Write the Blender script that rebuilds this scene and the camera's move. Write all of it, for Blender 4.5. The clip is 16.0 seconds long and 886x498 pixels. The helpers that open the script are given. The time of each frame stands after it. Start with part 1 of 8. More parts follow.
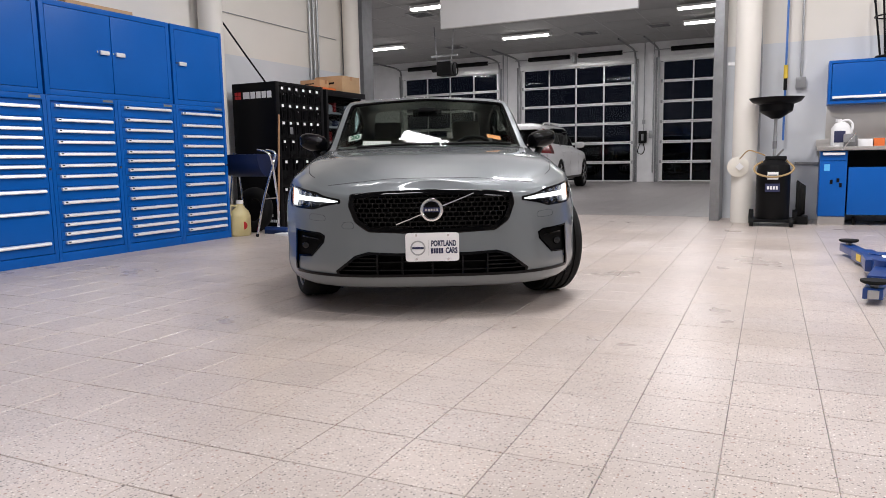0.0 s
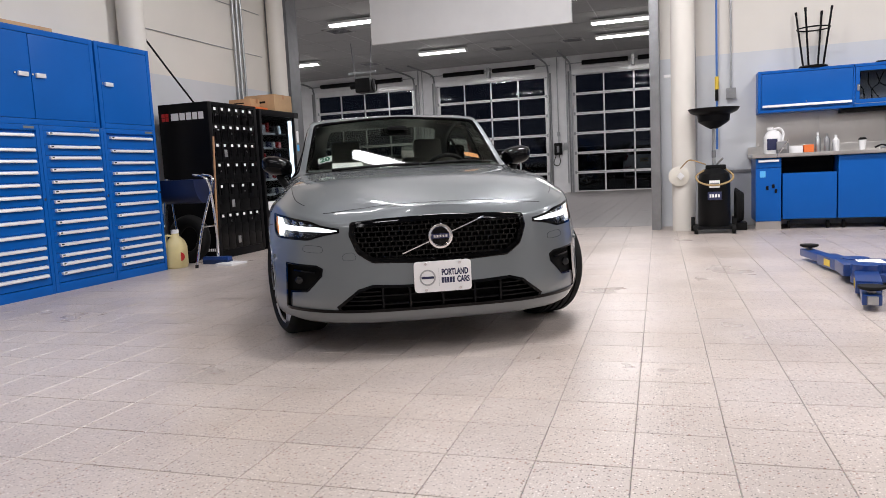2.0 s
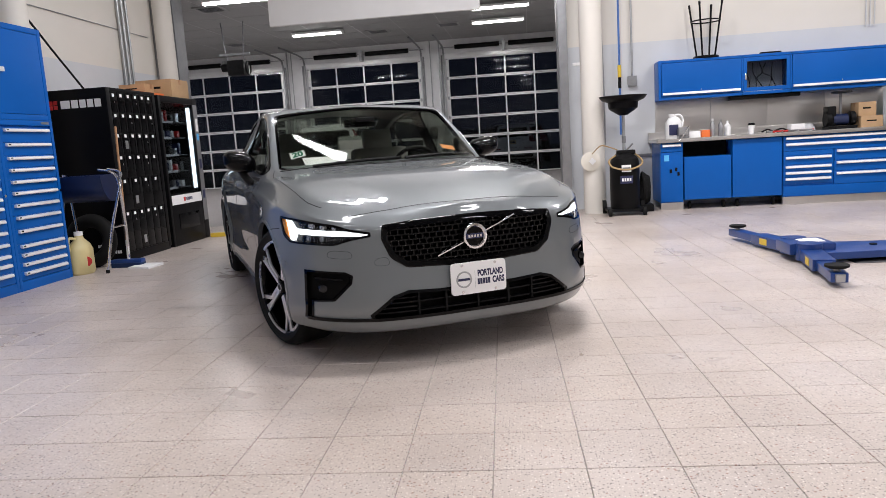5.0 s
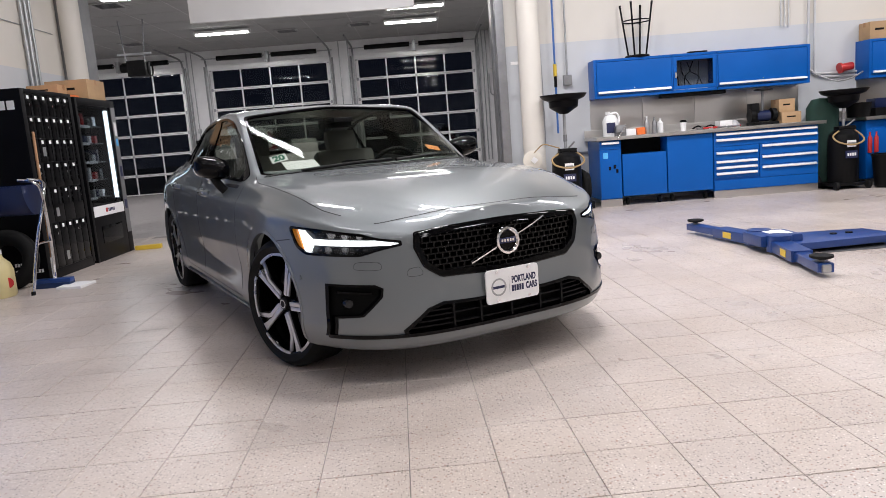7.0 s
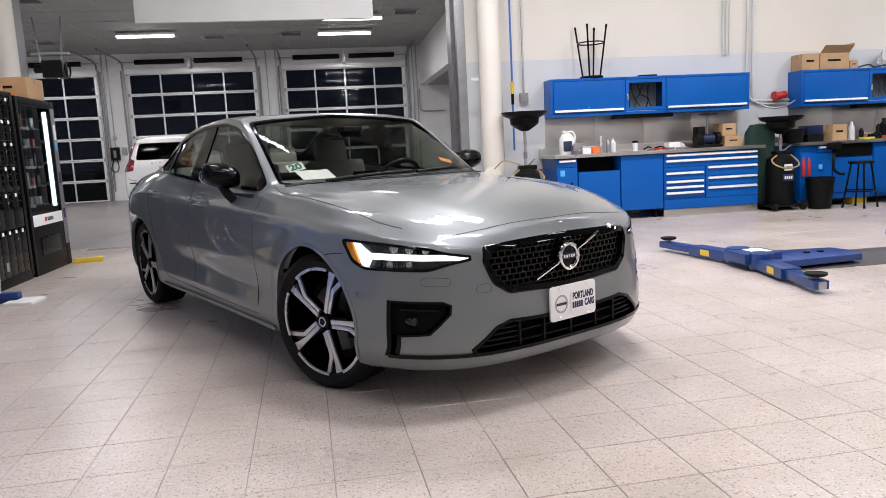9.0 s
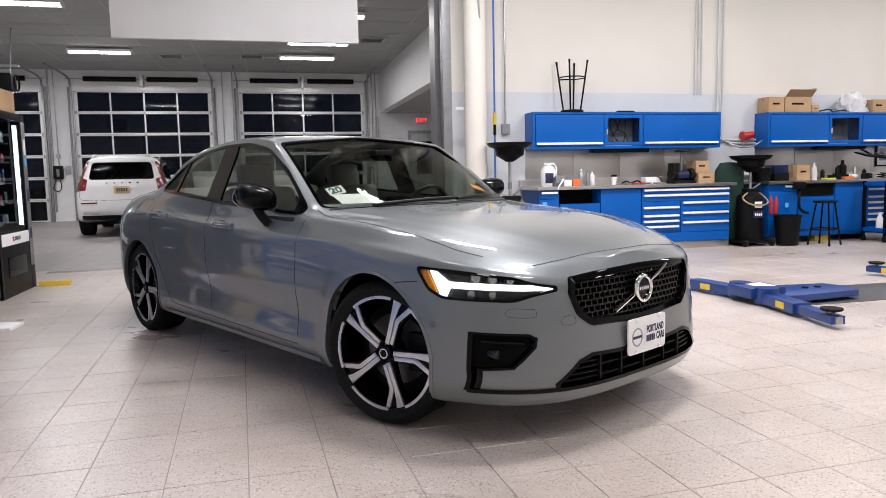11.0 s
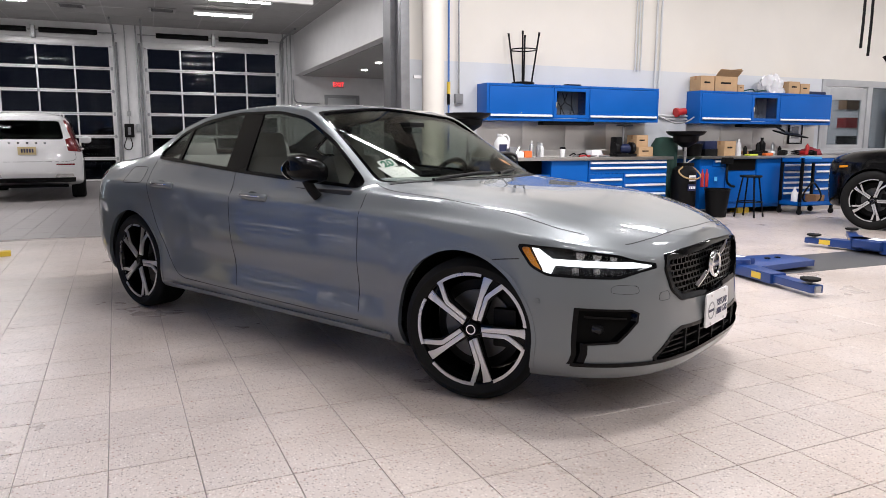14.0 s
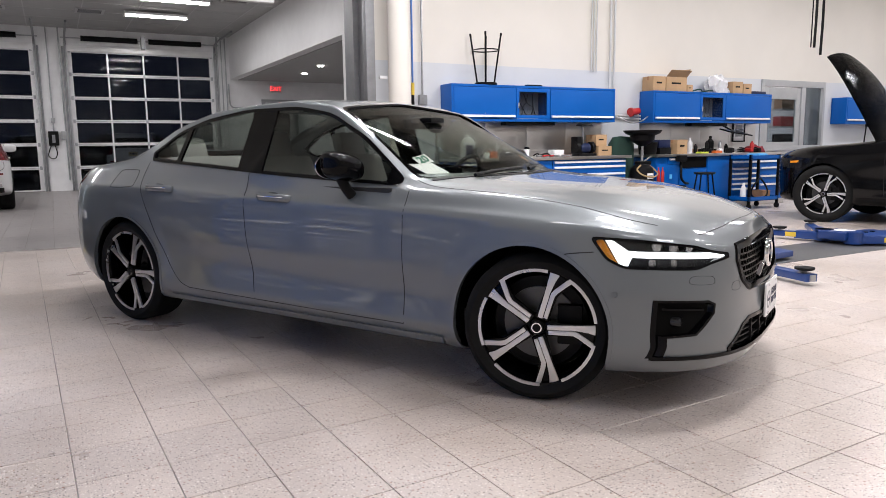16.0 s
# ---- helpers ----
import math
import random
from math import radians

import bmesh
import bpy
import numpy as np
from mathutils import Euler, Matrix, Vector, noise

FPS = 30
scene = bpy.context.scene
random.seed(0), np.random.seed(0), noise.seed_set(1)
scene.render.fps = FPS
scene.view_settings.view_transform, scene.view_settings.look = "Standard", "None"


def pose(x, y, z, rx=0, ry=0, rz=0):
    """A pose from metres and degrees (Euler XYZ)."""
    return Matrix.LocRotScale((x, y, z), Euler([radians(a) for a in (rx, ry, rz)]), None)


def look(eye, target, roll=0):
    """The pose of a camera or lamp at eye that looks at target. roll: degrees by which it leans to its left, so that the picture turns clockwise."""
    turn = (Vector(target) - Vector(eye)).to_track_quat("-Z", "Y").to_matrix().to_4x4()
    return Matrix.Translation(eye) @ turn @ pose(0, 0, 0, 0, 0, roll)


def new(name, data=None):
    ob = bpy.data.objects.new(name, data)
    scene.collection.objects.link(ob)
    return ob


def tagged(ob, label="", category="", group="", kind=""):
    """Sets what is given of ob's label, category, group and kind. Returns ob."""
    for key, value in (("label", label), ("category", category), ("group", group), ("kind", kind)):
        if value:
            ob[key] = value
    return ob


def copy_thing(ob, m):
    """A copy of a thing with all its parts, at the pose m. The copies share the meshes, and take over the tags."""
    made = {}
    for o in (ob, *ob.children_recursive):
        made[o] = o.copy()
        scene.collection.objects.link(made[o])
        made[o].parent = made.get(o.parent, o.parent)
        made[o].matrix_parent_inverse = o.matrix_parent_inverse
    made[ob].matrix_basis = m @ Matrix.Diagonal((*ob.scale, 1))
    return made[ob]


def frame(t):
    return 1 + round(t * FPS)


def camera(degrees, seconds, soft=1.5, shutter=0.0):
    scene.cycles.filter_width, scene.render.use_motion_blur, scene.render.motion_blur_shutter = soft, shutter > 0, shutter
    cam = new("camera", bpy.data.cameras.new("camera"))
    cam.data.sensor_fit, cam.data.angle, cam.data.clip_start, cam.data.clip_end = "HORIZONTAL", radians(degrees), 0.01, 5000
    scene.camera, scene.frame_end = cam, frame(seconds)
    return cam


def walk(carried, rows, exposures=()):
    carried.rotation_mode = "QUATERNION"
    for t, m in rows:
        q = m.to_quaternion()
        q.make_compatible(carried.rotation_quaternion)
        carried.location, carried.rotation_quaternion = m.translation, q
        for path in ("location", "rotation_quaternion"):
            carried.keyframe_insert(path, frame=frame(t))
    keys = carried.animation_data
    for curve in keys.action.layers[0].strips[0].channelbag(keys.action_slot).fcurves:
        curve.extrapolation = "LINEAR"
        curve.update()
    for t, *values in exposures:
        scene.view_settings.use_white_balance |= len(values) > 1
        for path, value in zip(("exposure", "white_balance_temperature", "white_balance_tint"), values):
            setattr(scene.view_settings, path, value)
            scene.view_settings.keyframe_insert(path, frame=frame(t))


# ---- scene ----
cam = camera(63.9, 16.0, soft=0.5)
PATH = [
    (0, (0.091, 0.165, 0.896), (-0.799, 1.937, 0.642), -1.0),
    (0.5, (-0.079, 0.165, 0.898), (-0.91, 1.965, 0.638), -1.5),
    (1, (-0.241, 0.18, 0.907), (-1.005, 2.011, 0.651), -2.3),
    (1.5, (-0.368, 0.207, 0.924), (-1.076, 2.062, 0.686), -2.7),
    (2, (-0.524, 0.214, 0.947), (-1.175, 2.092, 0.727), -2.8),
    (2.5, (-0.676, 0.203, 0.956), (-1.264, 2.103, 0.746), -2.5),
    (3, (-0.823, 0.189, 0.982), (-1.335, 2.111, 0.772), -2.2),
    (3.5, (-1.013, 0.165, 1.008), (-1.438, 2.107, 0.788), -2.1),
    (4, (-1.165, 0.165, 1.014), (-1.52, 2.119, 0.776), -2.3),
    (4.2, (-1.219, 0.156, 1.04), (-1.556, 2.111, 0.784), -2.7),
    (6.3, (-1.869, 0.249, 1.088), (-1.936, 2.225, 0.781), -4.1),
    (6.5, (-1.943, 0.304, 1.096), (-1.979, 2.28, 0.789), -4.3),
    (7, (-2.085, 0.367, 1.103), (-2.052, 2.343, 0.797), -4.5),
    (7.5, (-2.249, 0.425, 1.103), (-2.147, 2.399, 0.798), -4.2),
    (8, (-2.397, 0.473, 1.114), (-2.234, 2.443, 0.81), -3.6),
    (8.5, (-2.582, 0.523, 1.12), (-2.352, 2.488, 0.826), -3.1),
    (9, (-2.772, 0.56, 1.127), (-2.477, 2.518, 0.847), -2.9),
    (11.3, (-3.437, 0.82, 1.13), (-2.932, 2.745, 0.93), -1.1),
    (11.5, (-3.501, 0.826, 1.134), (-2.972, 2.744, 0.932), -1.1),
    (12, (-3.613, 0.859, 1.147), (-3.038, 2.762, 0.93), -1.1),
    (12.5, (-3.733, 0.913, 1.162), (-3.124, 2.803, 0.919), -0.8),
    (13, (-3.857, 0.96, 1.182), (-3.21, 2.833, 0.911), -0.3),
    (13.5, (-4.008, 1.011, 1.183), (-3.31, 2.862, 0.89), 0.1),
    (14, (-4.19, 1.078, 1.185), (-3.432, 2.905, 0.884), 0.1),
    (14.5, (-4.328, 1.164, 1.186), (-3.512, 2.965, 0.887), -0.1),
    (15, (-4.438, 1.258, 1.171), (-3.576, 3.039, 0.876), -0.4),
    (15.5, (-4.563, 1.356, 1.159), (-3.662, 3.118, 0.866), -0.5),
    (16, (-4.677, 1.459, 1.131), (-3.732, 3.198, 0.844), -0.7),
]
walk(cam, [(t, look(eye, target, roll)) for t, eye, target, roll in PATH], exposures=[(0.0, -0.16), (4.2, -0.12), (9.0, -0.01), (11.5, 0.09), (16.0, 0.16)])

# ---- light and exposure ----

world = bpy.data.worlds.new("night")
scene.world = world
world.use_nodes = True
world.node_tree.nodes["Background"].inputs[0].default_value = (0.020, 0.023, 0.040, 1)
world.node_tree.nodes["Background"].inputs[1].default_value = 0.8

HALL_LAMP, LANE_LAMP = 106.0, 54.0


def area_lamp(name, x, y, z, sx, sy, watts, colour=(0.99, 0.96, 0.985)):
    data = bpy.data.lights.new(name, "AREA")
    data.shape, data.size, data.size_y, data.energy, data.color = "RECTANGLE", sx, sy, watts, colour
    ob = new(name, data)
    ob.location = (x, y, z)
    return ob


# ---- materials ----
def nodes_of(m):
    return m.node_tree.nodes, m.node_tree.links


def noise_tex(m, scale, detail=4.0, rough=0.55, coord="Object"):
    n, l = nodes_of(m)
    tc = n.new("ShaderNodeTexCoord")
    t = n.new("ShaderNodeTexNoise")
    t.inputs["Scale"].default_value, t.inputs["Detail"].default_value, t.inputs["Roughness"].default_value = scale, detail, rough
    l.new(tc.outputs[coord], t.inputs["Vector"])
    return t


def ramp(m, source, stops):
    n, l = nodes_of(m)
    r = n.new("ShaderNodeValToRGB")
    while len(r.color_ramp.elements) < len(stops):
        r.color_ramp.elements.new(0.5)
    for e, (p, c) in zip(r.color_ramp.elements, stops):
        e.position, e.color = p, (*c, 1) if len(c) == 3 else c
    l.new(source, r.inputs["Fac"])
    return r


def mix_col(m, fac, a, b, kind="MIX"):
    n, l = nodes_of(m)
    x = n.new("ShaderNodeMix")
    x.data_type, x.blend_type = "RGBA", kind
    for value, slot in ((fac, 0), (a, 6), (b, 7)):
        if isinstance(value, (int, float)):
            x.inputs[slot].default_value = value
        elif isinstance(value, tuple):
            x.inputs[slot].default_value = (*value, 1)
        else:
            l.new(value, x.inputs[slot])
    return x.outputs[2]


def surface(name, colour, rough=0.5, metal=0.0, vary=0.08, scale=3.0, fine=60.0, bump=0.02, coat=0.0, emit=None, strength=0.0, spec=0.5):
    """A plain surface with broad stains, fine grain in colour and gloss, and a slight relief."""
    m = bpy.data.materials.new(name)
    m.use_nodes = True
    n, l = nodes_of(m)
    b = n["Principled BSDF"]
    b.inputs["Metallic"].default_value = metal
    b.inputs["Specular IOR Level"].default_value = spec
    b.inputs["Coat Weight"].default_value = coat
    b.inputs["Coat Roughness"].default_value = 0.03
    broad, grain = noise_tex(m, scale), noise_tex(m, fine, 2.0)
    dark = tuple(c * (1 - vary) for c in colour)
    light = tuple(min(1, c * (1 + vary)) for c in colour)
    c1 = ramp(m, broad.outputs["Fac"], [(0.3, dark), (0.7, light)])
    c2 = mix_col(m, min(1, vary * 1.2), c1.outputs["Color"], grain.outputs["Color"], "SOFT_LIGHT")
    l.new(c2, b.inputs["Base Color"])
    r = ramp(m, broad.outputs["Fac"], [(0.25, (max(0, rough - 0.06),) * 3), (0.75, (min(1, rough + 0.06),) * 3)])
    l.new(r.outputs["Color"], b.inputs["Roughness"])
    if bump:
        bp = n.new("ShaderNodeBump")
        bp.inputs["Strength"].default_value, bp.inputs["Distance"].default_value = bump * 5, 0.002
        l.new(grain.outputs["Fac"], bp.inputs["Height"])
        l.new(bp.outputs["Normal"], b.inputs["Normal"])
    if emit:
        b.inputs["Emission Color"].default_value = (*emit, 1)
        b.inputs["Emission Strength"].default_value = strength
    return m


def floor_material(name, base, seams):
    """Speckled porcelain: a beige-pink ground with dark, rust and pale chips, cloudy traffic stains."""
    m = surface(name, base, 0.31, vary=0.07, scale=1.3, fine=220, bump=0.01)
    n, l = nodes_of(m)
    b = n["Principled BSDF"]
    was = b.inputs["Base Color"].links[0].from_socket
    tc = n.new("ShaderNodeNewGeometry")
    for link in list(l):
        if link.from_node.type == "TEX_COORD":
            l.new(tc.outputs["Position"], link.to_socket)
    out = was
    for scale, limit, tone in ((70, 0.20, (0.075, 0.065, 0.06)), (52, 0.17, (0.30, 0.15, 0.11)), (80, 0.20, (0.90, 0.86, 0.82)), (120, 0.24, (0.13, 0.11, 0.10)), (150, 0.26, (0.80, 0.72, 0.66))):
        v = n.new("ShaderNodeTexVoronoi")
        v.inputs["Scale"].default_value = scale
        l.new(tc.outputs["Position"], v.inputs["Vector"])
        dots = ramp(m, v.outputs["Distance"], [(limit, (1, 1, 1)), (limit + 0.09, (0, 0, 0))])
        pick = n.new("ShaderNodeSeparateColor")
        l.new(v.outputs["Color"], pick.inputs[0])
        some = ramp(m, pick.outputs[0], [(0.56, (0, 0, 0)), (0.62, (0.8, 0.8, 0.8))])
        f = n.new("ShaderNodeMath")
        f.operation = "MULTIPLY"
        l.new(dots.outputs["Color"], f.inputs[0])
        l.new(some.outputs["Color"], f.inputs[1])
        out = mix_col(m, f.outputs[0], out, tone)
    info = n.new("ShaderNodeObjectInfo" if seams == "object" else "ShaderNodeNewGeometry")
    tile = ramp(m, info.outputs["Random" if seams == "object" else "Random Per Island"], [(0, (0.955, 0.955, 0.958)), (1, (1.02, 1.012, 1.0))])
    out = mix_col(m, 1.0, out, tile.outputs["Color"], "MULTIPLY")
    grime = noise_tex(m, 0.55, 5.0, 0.6)
    l.new(tc.outputs["Position"], grime.inputs["Vector"])
    g = ramp(m, grime.outputs["Fac"], [(0.36, (0.70, 0.66, 0.61)), (0.62, (1, 1, 1))])
    out = mix_col(m, 0.75, out, g.outputs["Color"], "MULTIPLY")
    l.new(out, b.inputs["Base Color"])
    return m


def glass_material(name, tint, gloss_rough=0.0, least=0.012, most=0.55):
    m = bpy.data.materials.new(name)
    m.use_nodes = True
    n, l = nodes_of(m)
    n.remove(n["Principled BSDF"])
    lw = n.new("ShaderNodeLayerWeight")
    lw.inputs["Blend"].default_value = 0.5
    steep, fr = n.new("ShaderNodeMath"), n.new("ShaderNodeMath")
    steep.operation, fr.operation = "POWER", "MULTIPLY_ADD"
    steep.inputs[1].default_value = 5.0
    fr.inputs[1].default_value, fr.inputs[2].default_value = most, least
    l.new(lw.outputs["Facing"], steep.inputs[0])
    l.new(steep.outputs[0], fr.inputs[0])
    t, g, mx = n.new("ShaderNodeBsdfTransparent"), n.new("ShaderNodeBsdfGlossy"), n.new("ShaderNodeMixShader")
    t.inputs["Color"].default_value = (*tint, 1)
    g.inputs["Roughness"].default_value = gloss_rough
    l.new(fr.outputs[0], mx.inputs[0])
    l.new(t.outputs[0], mx.inputs[1])
    l.new(g.outputs[0], mx.inputs[2])
    l.new(mx.outputs[0], n["Material Output"].inputs["Surface"])
    return m


M = {}
TILE_TONE = (0.59, 0.525, 0.49)
M["tile"] = floor_material("floor_tile", TILE_TONE, "object")
M["tile_stuff"] = floor_material("floor_tile_rest", TILE_TONE, "island")
M["grout"] = surface("grout", (0.31, 0.28, 0.26), 0.85, vary=0.6, scale=0.8)
M["lane_tile"] = surface("lane_tile", (0.30, 0.28, 0.275), 0.38, vary=0.12, scale=0.9, fine=90)
M["cream"] = surface("cream_wall_paint", (0.72, 0.69, 0.635), 0.6, vary=0.03, scale=1.1, fine=35, bump=0.02)
M["band"] = surface("pale_grey_wall_paint", (0.60, 0.62, 0.645), 0.55, vary=0.04, scale=1.3, fine=35, bump=0.02)
M["panelwhite"] = surface("white_panel", (0.64, 0.64, 0.64), 0.5, vary=0.03)
M["white"] = surface("white_paint", (0.80, 0.80, 0.80), 0.5, vary=0.03)
M["greywall"] = surface("grey_white_wall", (0.80, 0.80, 0.81), 0.6, vary=0.05)
# tone of the unseen hall ceiling, dark so that little light bounces back
M["deck"] = surface("unseen_dark_ceiling", (0.22, 0.22, 0.225), 0.6, vary=0.08, scale=1.2)
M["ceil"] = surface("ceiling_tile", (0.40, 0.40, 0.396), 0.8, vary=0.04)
M["ceil_grid"] = surface("ceiling_grid", (0.45, 0.45, 0.45), 0.5)
M["blue"] = surface("blue_enamel", (0.002, 0.100, 0.42), 0.36, vary=0.06, scale=1.5, fine=140, bump=0.008, spec=0.25)
M["bluedark"] = surface("blue_enamel_gap", (0.002, 0.02, 0.085), 0.6)
M["alu"] = surface("brushed_aluminium", (0.86, 0.86, 0.86), 0.33, metal=0.35, vary=0.05, fine=180)
M["steel"] = surface("stainless_steel", (0.60, 0.585, 0.565), 0.34, metal=1.0, vary=0.07, scale=2.0, fine=150, bump=0.008)
M["galv"] = surface("galvanised_steel", (0.42, 0.43, 0.44), 0.4, metal=0.85, vary=0.15, scale=9)
M["galvdark"] = surface("grey_steel_jamb", (0.27, 0.275, 0.285), 0.4, metal=0.6, vary=0.12, scale=7)
M["black"] = surface("black_plastic", (0.005, 0.005, 0.0055), 0.45, vary=0.2, fine=200, spec=0.15)
M["blackgloss"] = surface("black_gloss", (0.002, 0.002, 0.0025), 0.06, vary=0.1, bump=0, spec=0.16)
M["blacksatin"] = surface("black_satin", (0.003, 0.003, 0.003), 0.3, vary=0.1, bump=0, spec=0.25)
# near-black for recesses and undersides, with their shade put into the colour
M["void"] = surface("unlit_recess_black", (0.002, 0.002, 0.002), 0.7, vary=0.1, bump=0, spec=0.1)
M["blackpowder"] = surface("black_powder_coat", (0.004, 0.004, 0.005), 0.38, vary=0.15, fine=160, spec=0.12)
M["rubber"] = surface("rubber", (0.008, 0.008, 0.008), 0.75, vary=0.2, fine=120, spec=0.2)
M["chrome"] = surface("chrome", (0.82, 0.82, 0.83), 0.08, metal=1.0, vary=0.03, bump=0)
M["card"] = surface("cardboard", (0.46, 0.30, 0.165), 0.8, vary=0.12, scale=5, fine=90)
M["orange"] = surface("orange_plastic", (0.75, 0.16, 0.03), 0.5)
M["red"] = surface("red_paint", (0.48, 0.02, 0.02), 0.4)
M["yellow"] = surface("yellow_plastic", (0.72, 0.50, 0.05), 0.5)
M["wood"] = surface("wooden_handle", (0.36, 0.19, 0.09), 0.55, vary=0.2, scale=14)
M["jug"] = surface("pale_yellow_jug", (0.62, 0.53, 0.27), 0.45, vary=0.08)
M["ink"] = surface("white_print", (0.85, 0.85, 0.85), 0.5, vary=0.02, bump=0)
M["tag"] = surface("paper_tag", (0.85, 0.85, 0.85), 0.6, vary=0.02, bump=0)
M["navy"] = surface("navy_print", (0.02, 0.025, 0.08), 0.5, bump=0)
M["concrete"] = surface("asphalt_outside", (0.05, 0.05, 0.052), 0.8, vary=0.25, scale=2, fine=80)
M["pit"] = surface("dark_steel_plate", (0.10, 0.10, 0.105), 0.45, metal=0.5, vary=0.2, scale=3, fine=140)
M["green"] = surface("dark_green_fabric", (0.02, 0.06, 0.045), 0.8, vary=0.2)
M["maroon"] = surface("maroon_cloth", (0.20, 0.02, 0.03), 0.85, vary=0.2)
M["foil"] = surface("clear_plastic_wrap", (0.62, 0.62, 0.64), 0.25, vary=0.2, fine=40, bump=0.1)
M["lightblue"] = surface("light_blue_sticker", (0.10, 0.45, 0.85), 0.5, bump=0)
M["pane"] = glass_material("door_pane", (0.45, 0.48, 0.50), 0.0, 0.018)
M["tube"] = surface("lit_tube", (1, 1, 1), 0.5, emit=(1.0, 0.97, 0.92), strength=9.0, bump=0, vary=0)
M["exit"] = surface("lit_exit_sign", (0.5, 0.02, 0.02), 0.5, emit=(1.0, 0.05, 0.06), strength=2.5, bump=0, vary=0)
M["led"] = surface("lit_led_strip", (1, 1, 1), 0.5, emit=(0.85, 0.93, 1.0), strength=9.0, bump=0, vary=0)
M["exitback"] = surface("exit_face", (0.35, 0.30, 0.30), 0.5, bump=0)


# ---- builders ----
def bm_box(bm, x0, x1, y0, y1, z0, z1, bevel=0.0):
    made = bmesh.ops.create_cube(bm, size=1.0)["verts"]
    for v in made:
        v.co = Vector((x0 + (v.co.x + 0.5) * (x1 - x0), y0 + (v.co.y + 0.5) * (y1 - y0), z0 + (v.co.z + 0.5) * (z1 - z0)))
    if bevel:
        bmesh.ops.bevel(bm, geom=list({e for v in made for e in v.link_edges}), offset=bevel, segments=2, affect="EDGES", profile=0.7)
    return bm


def box(x0, x1, y0, y1, z0, z1, bevel=0.0):
    return bm_box(bmesh.new(), x0, x1, y0, y1, z0, z1, bevel)


def bm_rod(bm, a, b, r, seg=14, r2=None):
    a, b = Vector(a), Vector(b)
    made = bmesh.ops.create_cone(bm, cap_ends=True, segments=seg, radius1=r, radius2=r if r2 is None else r2, depth=(b - a).length)["verts"]
    m = Matrix.Translation((a + b) / 2) @ (b - a).to_track_quat("Z", "Y").to_matrix().to_4x4()
    bmesh.ops.transform(bm, matrix=m, verts=made)
    return bm


def rod(a, b, r, seg=14, r2=None):
    return bm_rod(bmesh.new(), a, b, r, seg, r2)


def bm_tube(bm, path, r, seg=10, closed=False):
    """A bent pipe along path."""
    path = [Vector(p) for p in path]
    count = len(path)
    rings = []
    side = None
    for i, p in enumerate(path):
        a = path[(i - 1) % count] if closed or i else p
        b = path[(i + 1) % count] if closed or i < count - 1 else p
        way = (b - a).normalized()
        if side is None:
            side = way.orthogonal().normalized()
        side = (side - way * side.dot(way)).normalized()
        up = way.cross(side)
        rings.append([bm.verts.new(p + r * (math.cos(k * math.tau / seg) * side + math.sin(k * math.tau / seg) * up)) for k in range(seg)])
    for i in range(count if closed else count - 1):
        one, two = rings[i], rings[(i + 1) % count]
        for k in range(seg):
            bm.faces.new((one[k], one[(k + 1) % seg], two[(k + 1) % seg], two[k]))
    if not closed:
        bm.faces.new(rings[0][::-1])
        bm.faces.new(rings[-1])
    return bm


def tube(path, r, seg=10, closed=False):
    return bm_tube(bmesh.new(), path, r, seg, closed)


def smooth_path(points, steps=6):
    """Points on a Catmull-Rom curve through the given ones."""
    p = [Vector(q) for q in points]
    p = [2 * p[0] - p[1]] + p + [2 * p[-1] - p[-2]]
    out = []
    for i in range(1, len(p) - 2):
        for k in range(steps):
            t = k / steps
            out.append(0.5 * (2 * p[i] + (p[i + 1] - p[i - 1]) * t + (2 * p[i - 1] - 5 * p[i] + 4 * p[i + 1] - p[i + 2]) * t * t + (3 * p[i] - p[i - 1] - 3 * p[i + 1] + p[i + 2]) * t ** 3))
    return out + [p[-2]]


def bm_lathe(bm, profile, seg=28, m=None):
    """Profile of (radius, height) turned round z."""
    rings = [[bm.verts.new(Vector((r * math.cos(k * math.tau / seg), r * math.sin(k * math.tau / seg), h))) for k in range(seg)] if r > 1e-5 else [bm.verts.new((0, 0, h))] for r, h in profile]
    for a, b in zip(rings, rings[1:]):
        for k in range(seg):
            q = [a[k % len(a)], a[(k + 1) % len(a)], b[(k + 1) % len(b)], b[k % len(b)]]
            q = [v for i, v in enumerate(q) if v not in q[:i]]
            if len(q) > 2:
                bm.faces.new(q)
    if m is not None:
        bmesh.ops.transform(bm, matrix=m, verts=[v for ring in rings for v in ring])
    return bm


def lathe(profile, seg=28, m=None):
    return bm_lathe(bmesh.new(), profile, seg, m)


def bm_prism(bm, outline, m, depth, bevel=0.0):
    """A flat outline (u, v) in the plane of m, as thick as depth along m's z."""
    low = [bm.verts.new(m @ Vector((u, v, 0))) for u, v in outline]
    top = [bm.verts.new(m @ Vector((u, v, depth))) for u, v in outline]
    n = len(outline)
    bm.faces.new(low[::-1])
    bm.faces.new(top)
    for i in range(n):
        bm.faces.new((low[i], low[(i + 1) % n], top[(i + 1) % n], top[i]))
    if bevel:
        bmesh.ops.bevel(bm, geom=list({e for v in low + top for e in v.link_edges}), offset=bevel, segments=2, affect="EDGES", profile=0.7)
    return bm


def prism(outline, m, depth, bevel=0.0):
    return bm_prism(bmesh.new(), outline, m, depth, bevel)


